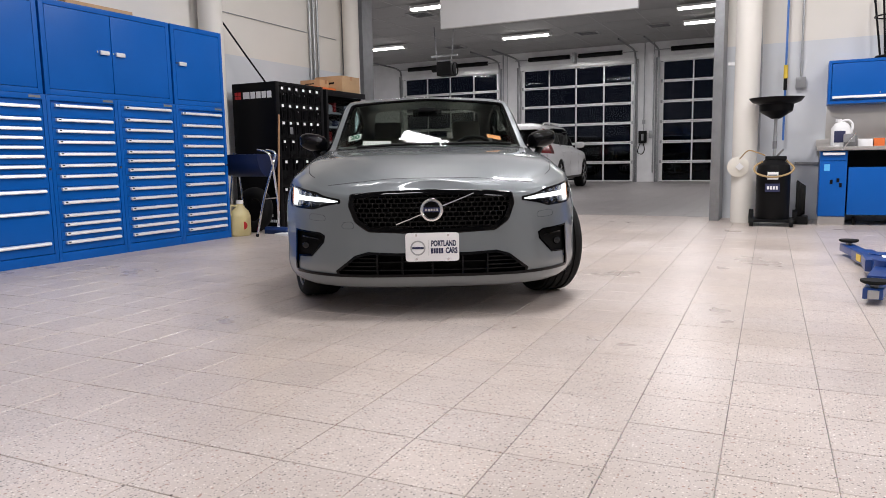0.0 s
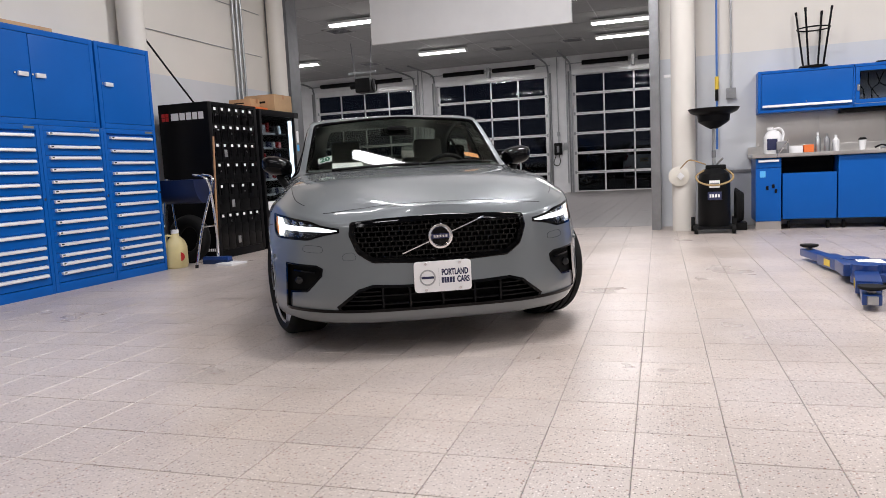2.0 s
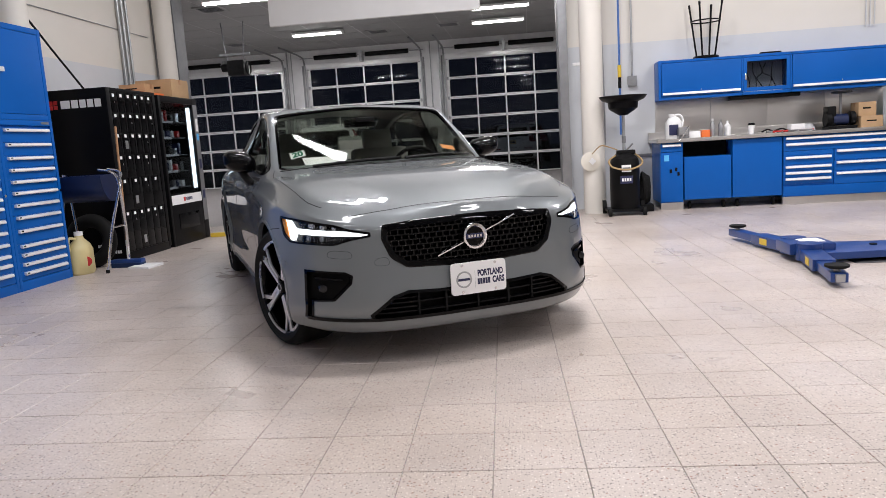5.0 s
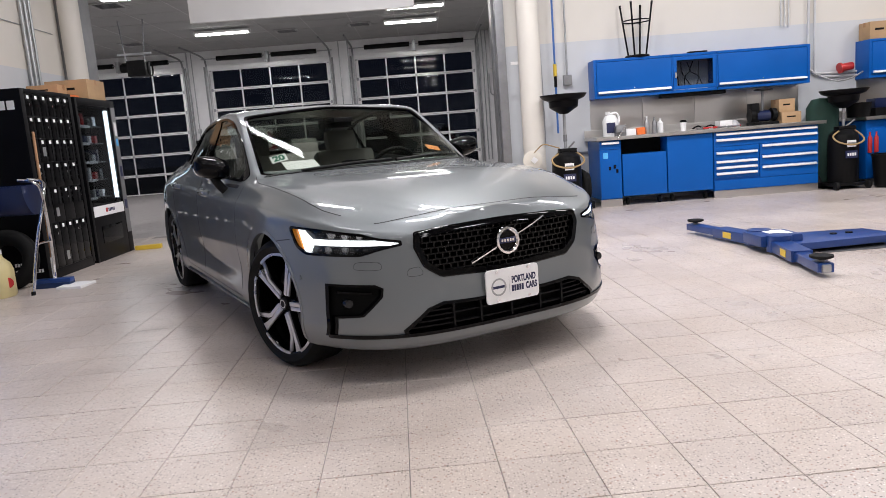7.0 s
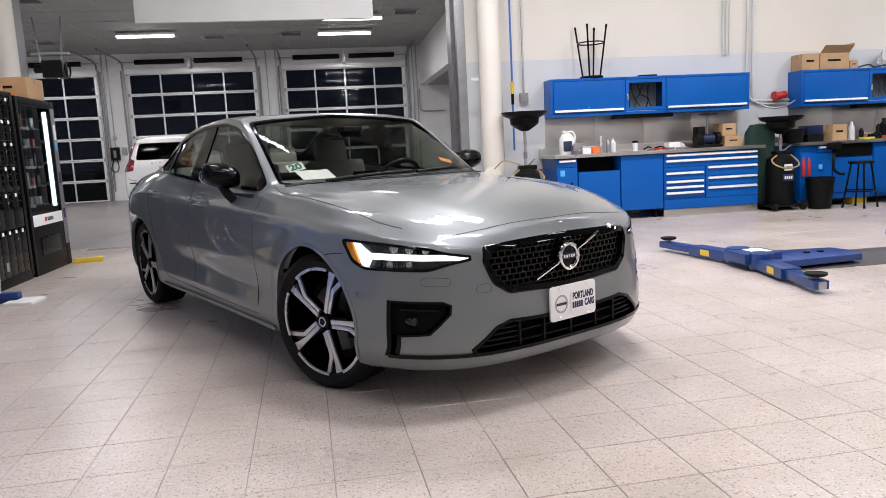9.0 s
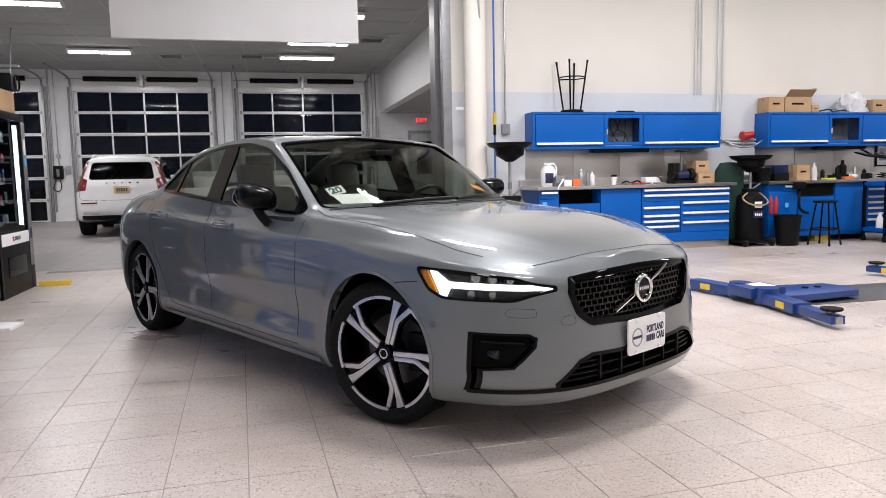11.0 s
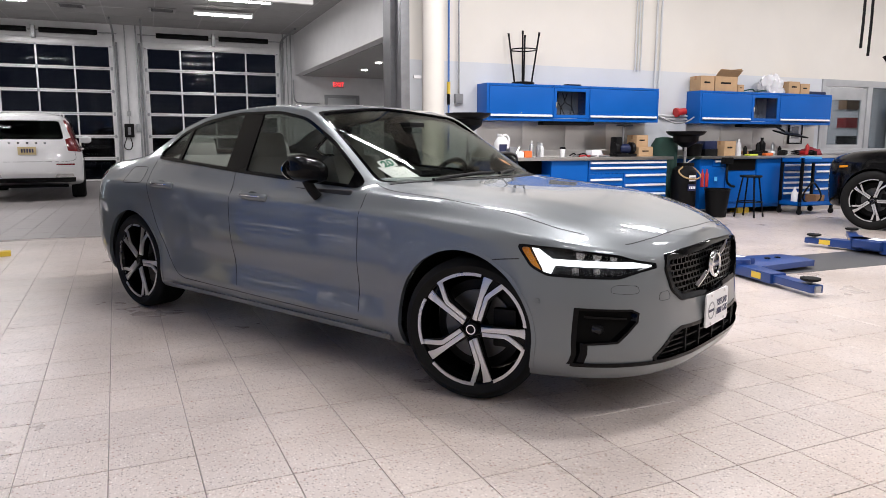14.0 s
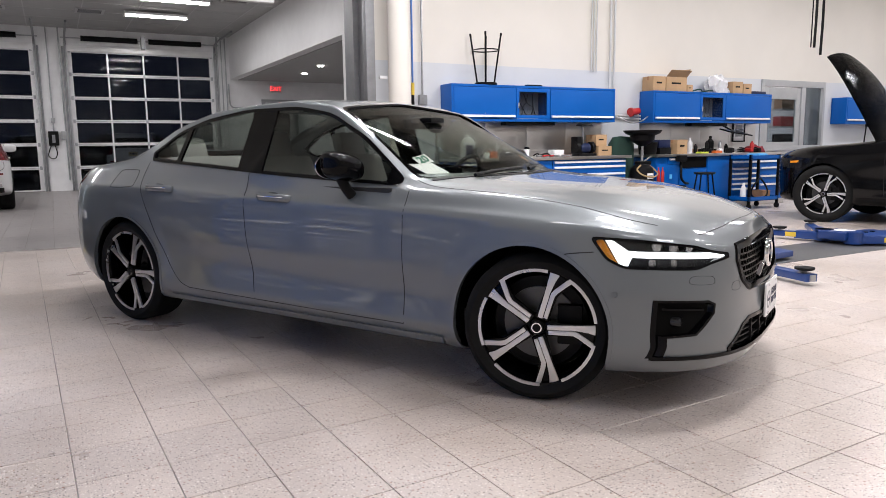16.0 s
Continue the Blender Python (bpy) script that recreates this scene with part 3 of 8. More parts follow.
class Skin:
    """The outer skin of one car, and the pieces that are cut out of it."""

    def __init__(self, bm):
        self.me = bpy.data.meshes.new("skin")
        bm.to_mesh(self.me)
        bm.normal_update()
        self.points = [(v.co.copy(), v.normal.copy()) for v in bm.verts]
        self.faces = [[v.index for v in f.verts] for f in bm.faces]
        bm.free()
        self.probe = bpy.data.objects.new("probe", self.me)
        scene.collection.objects.link(self.probe)
        bpy.context.view_layer.update()

    def meet(self, start, way):
        hit, place, normal, _ = self.probe.ray_cast(Vector(start), Vector(way).normalized())
        return (place, normal) if hit else (Vector(start) + Vector(way), -Vector(way).normalized())

    def shell(self, out, inn):
        """A closed shell that lies between out metres outside and inn metres inside the skin."""
        n = len(self.points)
        me = bpy.data.meshes.new("shell")
        verts = [p + d * out for p, d in self.points] + [p - d * inn for p, d in self.points]
        me.from_pydata(verts, [], self.faces + [[n + i for i in reversed(f)] for f in self.faces])
        k = len(self.faces)
        for i, poly in enumerate(me.polygons):
            poly.material_index = 0 if i < k else 1
        return me

    def cut(self, me, cutter_bm, operation):
        """Mesh me, cut by or met with the cutter."""
        bmesh.ops.recalc_face_normals(cutter_bm, faces=cutter_bm.faces)
        cm = bpy.data.meshes.new("cutter")
        cutter_bm.to_mesh(cm)
        cutter_bm.free()
        a, b = bpy.data.objects.new("a", me), bpy.data.objects.new("b", cm)
        for o in (a, b):
            scene.collection.objects.link(o)
        for _ in range(2):
            if len(me.materials) < 2:
                me.materials.append(None)
        mod = a.modifiers.new("cut", "BOOLEAN")
        mod.operation, mod.solver, mod.object = operation, "EXACT", b
        out = bpy.data.meshes.new_from_object(a.evaluated_get(bpy.context.evaluated_depsgraph_get()))
        for o in (a, b):
            bpy.data.objects.remove(o)
        bpy.data.meshes.remove(cm)
        return out

    def piece(self, cutter_bm, material, out=0.004, inn=0.004, inside=None):
        """What of the skin lies in the cutter, as a thin fitted piece."""
        me = self.cut(self.shell(out, inn), cutter_bm, "INTERSECT")
        me.materials.clear()
        me.materials.append(material)
        me.materials.append(inside or material)
        me.shade_smooth()
        me.set_sharp_from_angle(angle=radians(40))
        return me

    def line(self, starts, way, width=0.005, lift=0.0008, steps=6):
        """A narrow strip that lies on the skin where rays from the points along way meet it."""
        pts = [self.meet(p, way) for p in smooth_path(starts, steps)]
        bm = bmesh.new()
        prev = None
        for i, (p, nrm) in enumerate(pts):
            along = (pts[min(i + 1, len(pts) - 1)][0] - pts[max(i - 1, 0)][0]).normalized()
            side = along.cross(nrm).normalized() * width / 2
            now = (bm.verts.new(p + nrm * lift + side), bm.verts.new(p + nrm * lift - side), bm.verts.new(p - nrm * 0.003 + side), bm.verts.new(p - nrm * 0.003 - side))
            if prev:
                bm.faces.new((prev[0], prev[1], now[1], now[0]))
                bm.faces.new((prev[2], prev[0], now[0], now[2]))
                bm.faces.new((prev[1], prev[3], now[3], now[1]))
            prev = now
        return bm


def side_prism(outline, y0, y1, bm=None):
    """Outline in x and z, from y0 to y1."""
    return bm_prism(bm or bmesh.new(), [(x, z) for x, z in outline], Matrix(((1, 0, 0, 0), (0, 0, 1, y0), (0, 1, 0, 0), (0, 0, 0, 1))), y1 - y0)


def front_prism(outline, x0, x1, bm=None):
    """Outline in y and z, from x0 to x1."""
    return bm_prism(bm or bmesh.new(), outline, Matrix(((0, 0, 1, x0), (1, 0, 0, 0), (0, 1, 0, 0), (0, 0, 0, 1))), x1 - x0)


def top_prism(outline, z0, z1, bm=None):
    return bm_prism(bm or bmesh.new(), outline, Matrix.Translation((0, 0, z0)), z1 - z0)


def ring_prism(outer, inner, m, depth):
    bm = bmesh.new()
    n = len(outer)
    v = [[bm.verts.new(m @ Vector((a, b, h))) for a, b in line] for line in (outer, inner) for h in (0, depth)]
    for i in range(n):
        j = (i + 1) % n
        bm.faces.new((v[0][i], v[0][j], v[1][j], v[1][i]))
        bm.faces.new((v[2][i], v[3][i], v[3][j], v[2][j]))
        bm.faces.new((v[0][i], v[2][i], v[2][j], v[0][j]))
        bm.faces.new((v[1][i], v[1][j], v[3][j], v[3][i]))
    return bm


def rounded(outline, steps=5, reach=0.3):
    """The outline with its corners rounded."""
    out = []
    n = len(outline)
    for i in range(n):
        a, b, c = Vector(outline[i - 1]), Vector(outline[i]), Vector(outline[(i + 1) % n])
        r = min((a - b).length, (c - b).length) * reach
        p, q = b + (a - b).normalized() * r, b + (c - b).normalized() * r
        for k in range(steps + 1):
            t = k / steps
            out.append(tuple((1 - t) ** 2 * p + 2 * t * (1 - t) * b + t * t * q))
    return out


def grown(outline, by):
    """The outline, moved outwards by that much."""
    n = len(outline)
    area = sum(outline[i - 1][0] * outline[i][1] - outline[i][0] * outline[i - 1][1] for i in range(n))
    s = 1 if area > 0 else -1
    out = []
    for i in range(n):
        a, b, c = Vector(outline[i - 1]), Vector(outline[i]), Vector(outline[(i + 1) % n])
        d1, d2 = (b - a).normalized(), (c - b).normalized()
        nrm = Vector((d1.y + d2.y, -d1.x - d2.x)).normalized() * s
        k = max(0.4, nrm.dot(Vector((d1.y, -d1.x)) * s))
        out.append(tuple(b + nrm * by / k))
    return out


def mirrored(bm):
    bmesh.ops.transform(bm, matrix=Matrix.Diagonal((1, -1, 1, 1)), verts=bm.verts)
    bmesh.ops.reverse_faces(bm, faces=bm.faces)
    return bm


# wheels: the axle runs along y, the face looks to -y
LIE = Matrix(((1, 0, 0, 0), (0, 0, -1, 0), (0, 1, 0, 0), (0, 0, 0, 1)))


def add_wheel(parent, at, turn, r, rim, width, bright=True, spokes=5):
    wheel = part("wheel", lathe([(rim - 0.012, -width * 0.30), (rim + 0.008, -width * 0.42), (rim + 0.004, -width * 0.46), (rim - 0.006, -width * 0.44), (rim - 0.016, -width * 0.36), (rim - 0.02, width * 0.4), (rim - 0.012, width * 0.42)], 56, LIE.inverted()), M["blackgloss"], parent, "black alloy wheel")
    wheel.matrix_basis = pose(*at, 0, 0, turn)
    prof = [(rim - 0.004, -width * 0.44), (rim + 0.012, -width * 0.5), (rim + 0.5 * (r - rim), -width * 0.535), (r - 0.022, -width * 0.50), (r - 0.006, -width * 0.43)]
    for q in (-0.30, -0.1, 0.1, 0.3):
        prof += [(r, width * (q - 0.07)), (r, width * (q + 0.045)), (r - 0.007, width * (q + 0.05)), (r - 0.007, width * (q + 0.075))]
    prof += [(r - 0.006, width * 0.43), (r - 0.022, width * 0.5), (rim + 0.012, width * 0.5), (rim - 0.01, width * 0.44)]
    tyre = bmesh.new()
    bm_lathe(tyre, prof, 72, LIE.inverted())
    part("tyre", tyre, M["rubber"], wheel, "black rubber tyre")
    face = -width * 0.44
    part("barrel", lathe([(0.03, width * 0.05), (rim - 0.05, width * 0.08), (rim - 0.02, width * 0.38)], 40, LIE.inverted()), M["black"], wheel)
    part("brake_disc", lathe([(0.05, 0.0), (0.165, 0.0), (0.165, 0.012), (0.05, 0.012)], 40, LIE.inverted()), M["disc"], wheel, "grey brake disc")
    cal = bmesh.new()
    bm_box(cal, 0.08, 0.19, -0.03, 0.05, -0.09, 0.09, 0.012)
    part("caliper", cal, M["black"], wheel)

    def polar(rad, deg):
        return (rad * math.cos(radians(deg)), rad * math.sin(radians(deg)))

    flat = Matrix(((1, 0, 0, 0), (0, 0, -1, face + 0.045), (0, 1, 0, 0), (0, 0, 0, 1)))
    top = Matrix(((1, 0, 0, 0), (0, 0, -1, face + 0.012), (0, 1, 0, 0), (0, 0, 0, 1)))
    lip = Matrix(((1, 0, 0, 0), (0, 0, -1, -width * 0.445), (0, 1, 0, 0), (0, 0, 0, 1)))
    for s in range(spokes):
        a = 72 + s * 360 / spokes
        R = rim + 0.002
        ca, sa = math.cos(radians(a)), math.sin(radians(a))
        along = lambda shape: [(u * ca - v * sa, u * sa + v * ca) for u, v in shape]
        part("spoke", prism(along([(0.04, 0.024), (0.16, 0.020), (R - 0.003, 0.025), (R - 0.003, -0.030), (0.247, -0.092), (0.172, -0.044), (0.15, -0.035), (0.04, -0.038)]), flat, 0.034, 0.003), M["blackgloss"], wheel, "gloss black spoke with bright machined edges")
        bright_mat = M["machined"] if bright else M["blackgloss"]
        part("spoke_face", prism(along([(0.046, 0.012), (0.16, 0.016), (R - 0.002, 0.023), (R - 0.002, -0.024), (0.225, -0.012), (0.165, -0.006), (0.046, -0.010)]), top, 0.010, 0.001), bright_mat, wheel)
        part("spoke_face", prism(along([(0.05, -0.013), (0.165, -0.010), (0.185, -0.019), (0.2535, -0.064), (0.2475, -0.087), (0.178, -0.039), (0.158, -0.029), (0.052, -0.031)]), top, 0.009, 0.001), bright_mat, wheel)
        arc = [polar(rim + 0.003, a - 14.5 - 50.0 * q / 8) for q in range(9)] + [polar(rim - 0.011, a - 64.5 + 50.0 * q / 8) for q in range(9)]
        part("rim_edge", prism(arc, lip, 0.007), bright_mat, wheel)
    part("hub_cap", lathe([(0, face - 0.006), (0.028, face - 0.006), (0.033, face), (0.033, face + 0.05), (0, face + 0.05)], 28, LIE.inverted()), M["black"], wheel, "round black hub cap")
    part("hub_ring", lathe([(0.018, face - 0.006), (0.018, face - 0.0085), (0.023, face - 0.0085), (0.023, face - 0.006)], 28, LIE.inverted()), M["chrome"], wheel)
    for k in range(5):
        x, z = polar(0.056, 54 + 72 * k)
        part("wheel_nut", rod((x, face + 0.012, z), (x, face + 0.04, z), 0.011, 10), M["galvdark"], wheel)
    return wheel


def seat(parent, x, y, wide, rear=False):
    s = bmesh.new()
    bm_box(s, x - 0.25, x + 0.27, y - wide / 2, y + wide / 2, 0.38, 0.56, 0.05)
    base = part("seat", s, M["leather"], parent, "grey leather car seat")
    b = bmesh.new()
    bm_box(b, -0.07, 0.07, -wide / 2, wide / 2, 0, 0.58, 0.05)
    bmesh.ops.transform(b, matrix=pose(x - 0.27, y, 0.52, 0, -20, 0), verts=b.verts)
    part("backrest", b, M["leather"], parent)
    for k in ((-wide * 0.28, wide * 0.28) if rear else (0,)):
        h = bmesh.new()
        bm_box(h, -0.045, 0.045, -0.13, 0.13, 0, 0.18, 0.045)
        bmesh.ops.transform(h, matrix=pose(x - 0.48, y + k, 1.06 if not rear else 1.03, 0, -14, 0), verts=h.verts)
        part("headrest", h, M["leather"], parent)


def lettering(text, size, m, material, parent):
    """Raised letters of the built-in typeface in the plane of m, centred there."""
    curve = bpy.data.curves.new("lettering", "FONT")
    curve.body, curve.size, curve.align_x, curve.align_y, curve.extrude = text, size, "CENTER", "CENTER", 0.0003
    curve.offset = size * 0.045
    ob = new("lettering", curve)
    bpy.context.view_layer.update()
    me = bpy.data.meshes.new_from_object(ob.evaluated_get(bpy.context.evaluated_depsgraph_get()))
    bpy.data.objects.remove(ob)
    me.materials.clear()
    me.materials.append(material)
    me.transform(m)
    return part("lettering", me, None, parent)


# ---- the grey sedan ----
SEDAN_AT, SEDAN_TURN = (-2.13, 4.407, 0.0), -61.9


def build_sedan():
    car = thing("sedan", "grey four-door sedan with black trim and lit headlamps, parked", "car", SEDAN_AT, SEDAN_TURN)
    # lengthwise lines: (half width keys), (height keys); x = 0 is the front axle
    rows = []
    rows.append(([(-3.9, 0), (0.9, 0)], [(-3.9, 0.30), (-3.3, 0.20), (-2.0, 0.17), (0.0, 0.165), (0.85, 0.158)]))
    rows.append(([(-3.9, 0.70), (-2.9, 0.72), (0.0, 0.72), (0.85, 0.74)], [(-3.9, 0.30), (-3.3, 0.20), (-2.0, 0.17), (0.0, 0.165), (0.85, 0.162)]))
    rows.append(([(-3.9, 0.84), (-2.9, 0.88), (-1.5, 0.868), (0.0, 0.875), (0.85, 0.872)], [(-3.9, 0.34), (-3.3, 0.235), (-2.6, 0.205), (-1.5, 0.20), (0.0, 0.195), (0.85, 0.190)]))
    rows.append(([(-3.9, 0.87), (-3.3, 0.905), (-2.9, 0.916), (-2.3, 0.906), (-1.5, 0.902), (-0.7, 0.904), (0.0, 0.912), (0.5, 0.912), (0.85, 0.905)], [(-3.9, 0.42), (-3.3, 0.34), (-2.3, 0.292), (-1.0, 0.282), (0.0, 0.288), (0.85, 0.30)]))
    rows.append(([(-3.9, 0.88), (-3.3, 0.912), (-2.9, 0.917), (-2.3, 0.900), (-1.5, 0.895), (-0.7, 0.897), (0.0, 0.913), (0.85, 0.905)], [(-3.9, 0.47), (-3.3, 0.42), (-2.3, 0.380), (-1.5, 0.362), (-0.7, 0.345), (0.0, 0.345), (0.85, 0.35)]))
    rows.append(([(-3.9, 0.885), (-3.3, 0.912), (-2.9, 0.917), (-2.3, 0.893), (-1.5, 0.886), (-0.7, 0.889), (0.0, 0.913), (0.85, 0.905)], [(-3.9, 0.56), (-2.9, 0.50), (-2.3, 0.46), (-1.0, 0.42), (0.0, 0.42), (0.85, 0.42)]))
    rows.append(([(-3.9, 0.885), (-3.3, 0.912), (-2.9, 0.917), (-2.3, 0.906), (-1.5, 0.901), (-0.7, 0.903), (0.0, 0.914), (0.85, 0.902)], [(-3.9, 0.66), (-2.9, 0.65), (-2.3, 0.62), (-1.0, 0.58), (0.0, 0.58), (0.85, 0.50)]))
    rows.append(([(-3.9, 0.875), (-3.3, 0.902), (-2.9, 0.908), (-2.3, 0.898), (-1.5, 0.894), (-0.7, 0.895), (0.0, 0.904), (0.4, 0.895), (0.85, 0.880)], [(-3.9, 0.80), (-2.9, 0.79), (-1.5, 0.74), (-0.5, 0.72), (0.2, 0.70), (0.85, 0.60)]))
    rows.append(([(-3.9, 0.85), (-2.9, 0.882), (-2.3, 0.876), (-1.5, 0.876), (-0.7, 0.876), (0.0, 0.878), (0.4, 0.867), (0.85, 0.845)], [(-3.9, 0.89), (-2.9, 0.895), (-1.5, 0.850), (-0.5, 0.83), (0.2, 0.80), (0.5, 0.765), (0.85, 0.69)]))
    rows.append(([(-3.9, 0.825), (-2.9, 0.857), (-2.3, 0.855), (-1.5, 0.856), (-0.7, 0.855), (0.0, 0.848), (0.4, 0.832), (0.85, 0.80)], [(-3.9, 0.918), (-2.9, 0.925), (-1.5, 0.878), (-0.5, 0.856), (0.2, 0.823), (0.5, 0.783), (0.85, 0.705)]))
    rows.append(([(-3.9, 0.72), (-3.3, 0.735), (-2.9, 0.755), (-2.3, 0.80), (-1.7, 0.815), (-0.8, 0.815), (-0.3, 0.80), (0.2, 0.775), (0.85, 0.70)], [(-3.9, 0.985), (-3.3, 1.03), (-2.9, 1.045), (-2.4, 1.03), (-1.7, 0.985), (-0.75, 0.925), (-0.2, 0.905), (0.2, 0.87), (0.5, 0.82), (0.85, 0.735)]))
    rows.append(([(-3.9, 0.60), (-3.3, 0.60), (-2.9, 0.64), (-2.6, 0.635), (-2.2, 0.63), (-1.6, 0.637), (-1.3, 0.650), (-1.0, 0.698), (-0.80, 0.730), (-0.70, 0.744), (-0.60, 0.734), (-0.4, 0.67), (0.2, 0.60), (0.85, 0.52)], [(-3.9, 1.01), (-3.3, 1.06), (-2.95, 1.14), (-2.6, 1.274), (-2.2, 1.360), (-1.6, 1.392), (-1.3, 1.360), (-1.0, 1.188), (-0.80, 1.040), (-0.70, 0.972), (-0.62, 0.957), (-0.4, 0.945), (0.2, 0.901), (0.5, 0.849), (0.85, 0.763)]))
    rows.append(([(-3.9, 0.50), (-3.0, 0.52), (-2.2, 0.53), (-1.3, 0.545), (-1.0, 0.59), (-0.75, 0.62), (-0.45, 0.56), (0.2, 0.50), (0.85, 0.42)], [(-3.9, 1.02), (-3.3, 1.073), (-3.0, 1.13), (-2.6, 1.287), (-2.2, 1.373), (-1.65, 1.406), (-1.38, 1.390), (-1.15, 1.307), (-0.95, 1.180), (-0.80, 1.080), (-0.68, 1.003), (-0.60, 0.980), (-0.45, 0.965), (0.2, 0.913), (0.5, 0.862), (0.85, 0.770)]))
    rows.append(([(-3.9, 0.36), (-3.0, 0.38), (-2.2, 0.38), (-1.3, 0.39), (-0.7, 0.44), (0.2, 0.36), (0.85, 0.30)], [(-3.9, 1.025), (-3.3, 1.078), (-3.05, 1.115), (-2.6, 1.292), (-2.25, 1.383), (-1.75, 1.414), (-1.45, 1.405), (-1.22, 1.352), (-0.95, 1.205), (-0.75, 1.093), (-0.62, 1.02), (-0.54, 0.985), (-0.45, 0.972), (0.2, 0.919), (0.5, 0.868), (0.85, 0.775)]))
    rows.append(([(-3.9, 0), (0.9, 0)], [(-3.9, 1.03), (-3.35, 1.08), (-3.12, 1.105), (-2.6, 1.307), (-2.25, 1.386), (-1.75, 1.422), (-1.45, 1.415), (-1.25, 1.375), (-0.62, 1.055), (-0.47, 0.985), (0.2, 0.922), (0.5, 0.871), (0.85, 0.778)]))
    front = (-0.15, [0.74, 0.77, 0.845, 0.868, 0.866, 0.858, 0.852, 0.846, 0.836, 0.829, 0.813, 0.801, 0.799, 0.797, 0.795], 3.2)
    rear = (-2.98, [-3.75, -3.78, -3.87, -3.92, -3.93, -3.935, -3.93, -3.915, -3.91, -3.915, -3.925, -3.93, -3.93, -3.93, -3.93], 3.2)
    skin = Skin(body_surface(rows, front, rear, ((0.033, 0.335, 0.475, 0.012), (-2.905, 0.335, 0.47, 0.009)), (11,)))

    AX = (0.033, -2.905)
    # openings
    dlo_line = [(-0.690, 0.944), (-1.00, 1.178), (-1.26, 1.310), (-1.52, 1.354), (-1.95, 1.354), (-2.32, 1.306), (-2.58, 1.236), (-2.80, 1.112), (-2.76, 1.066), (-2.2, 1.032), (-1.7, 0.996), (-1.2, 0.968)]
    dlo = rounded(dlo_line, 4, 0.25)
    screen_line = [(-0.50, -0.60), (-0.42, 0.0), (-0.50, 0.60), (-0.665, 0.700), (-1.245, 0.620), (-1.325, 0.0), (-1.245, -0.620), (-0.665, -0.700)]
    screen = rounded(screen_line, 4, 0.08)
    back = rounded([(-2.33, -0.50), (-2.29, 0.0), (-2.33, 0.50), (-2.95, 0.56), (-3.07, 0.0), (-2.95, -0.56)], 4, 0.2)
    grille_line = [(-0.452, 0.700), (-0.30, 0.712), (0.0, 0.720), (0.30, 0.712), (0.452, 0.700), (0.463, 0.64), (0.428, 0.548), (0.355, 0.497), (0.0, 0.478), (-0.355, 0.497), (-0.428, 0.548), (-0.463, 0.64)]
    grille = rounded(grille_line, 4, 0.2)
    intake = [(-0.36, 0.372), (-0.20, 0.364), (0.20, 0.364), (0.36, 0.372), (0.43, 0.352), (0.535, 0.270), (0.525, 0.250), (-0.525, 0.250), (-0.535, 0.270), (-0.43, 0.352)]
    fog = [(-0.800, 0.494), (-0.640, 0.484), (-0.612, 0.468), (-0.618, 0.432), (-0.695, 0.350), (-0.782, 0.343), (-0.788, 0.258), (-0.812, 0.258)]
    e, nrm = Vector((0.796, 0.606, 0)), Vector((0.606, -0.796, 0))
    LAMP = Matrix(((e.x, 0, nrm.x, 0.30), (e.y, 0, nrm.y, -0.852), (0, 1, 0, 0), (0, 0, 0, 1)))
    lamp_line = [(-0.005, 0.752), (0.20, 0.740), (0.42, 0.712), (0.49, 0.690), (0.585, 0.672), (0.588, 0.655), (0.50, 0.640), (0.42, 0.618), (0.12, 0.628), (0.055, 0.660)]
    lamp = rounded(lamp_line, 3, 0.25)

    def lamp_prism(z0, z1, mirror=False, shape=lamp):
        b = bm_prism(bmesh.new(), shape, LAMP @ Matrix.Translation((0, 0, z0)), z1 - z0)
        return mirrored(b) if mirror else b

    hull = skin.shell(0.0, 0.010)
    for s in (-1, 1):
        for x in AX:
            ends = bmesh.new()
            bm_rod(ends, (x, s * 0.60, 0.335), (x, s * 1.1, 0.335), 0.370 if x > -1 else 0.366, 56)
            hull = skin.cut(hull, ends, "DIFFERENCE")
        hull = skin.cut(hull, side_prism(dlo, 0.5 * s, 1.1 * s), "DIFFERENCE")
        hull = skin.cut(hull, lamp_prism(-0.09, 0.3, s > 0), "DIFFERENCE")
        hull = skin.cut(hull, front_prism([(y * -s, z) for y, z in fog], 0.40, 1.0), "DIFFERENCE")
    for b in (top_prism(screen, 0.99, 1.6), top_prism(back, 1.06, 1.6), front_prism(grille, 0.55, 1.0), front_prism(intake, 0.45, 1.0)):
        hull = skin.cut(hull, b, "DIFFERENCE")
    hull.materials.clear()
    hull.materials.append(M["paint_grey"])
    hull.materials.append(M["cabin"])
    hull.shade_smooth()
    hull.set_sharp_from_angle(angle=radians(28))
    body = part("body", hull, None, car, "grey painted body shell")

    # glass
    top_of = lambda x, y: skin.meet((x, y, 2), (0, 0, -1))[0].z
    foot_mid, foot_side, head_mid, head_side = 0.958, top_of(-0.668, 0.698) - 0.004, top_of(-1.325, 0.0) - 0.004, top_of(-1.245, 0.615) - 0.004
    glass = bmesh.new()
    sheets = []
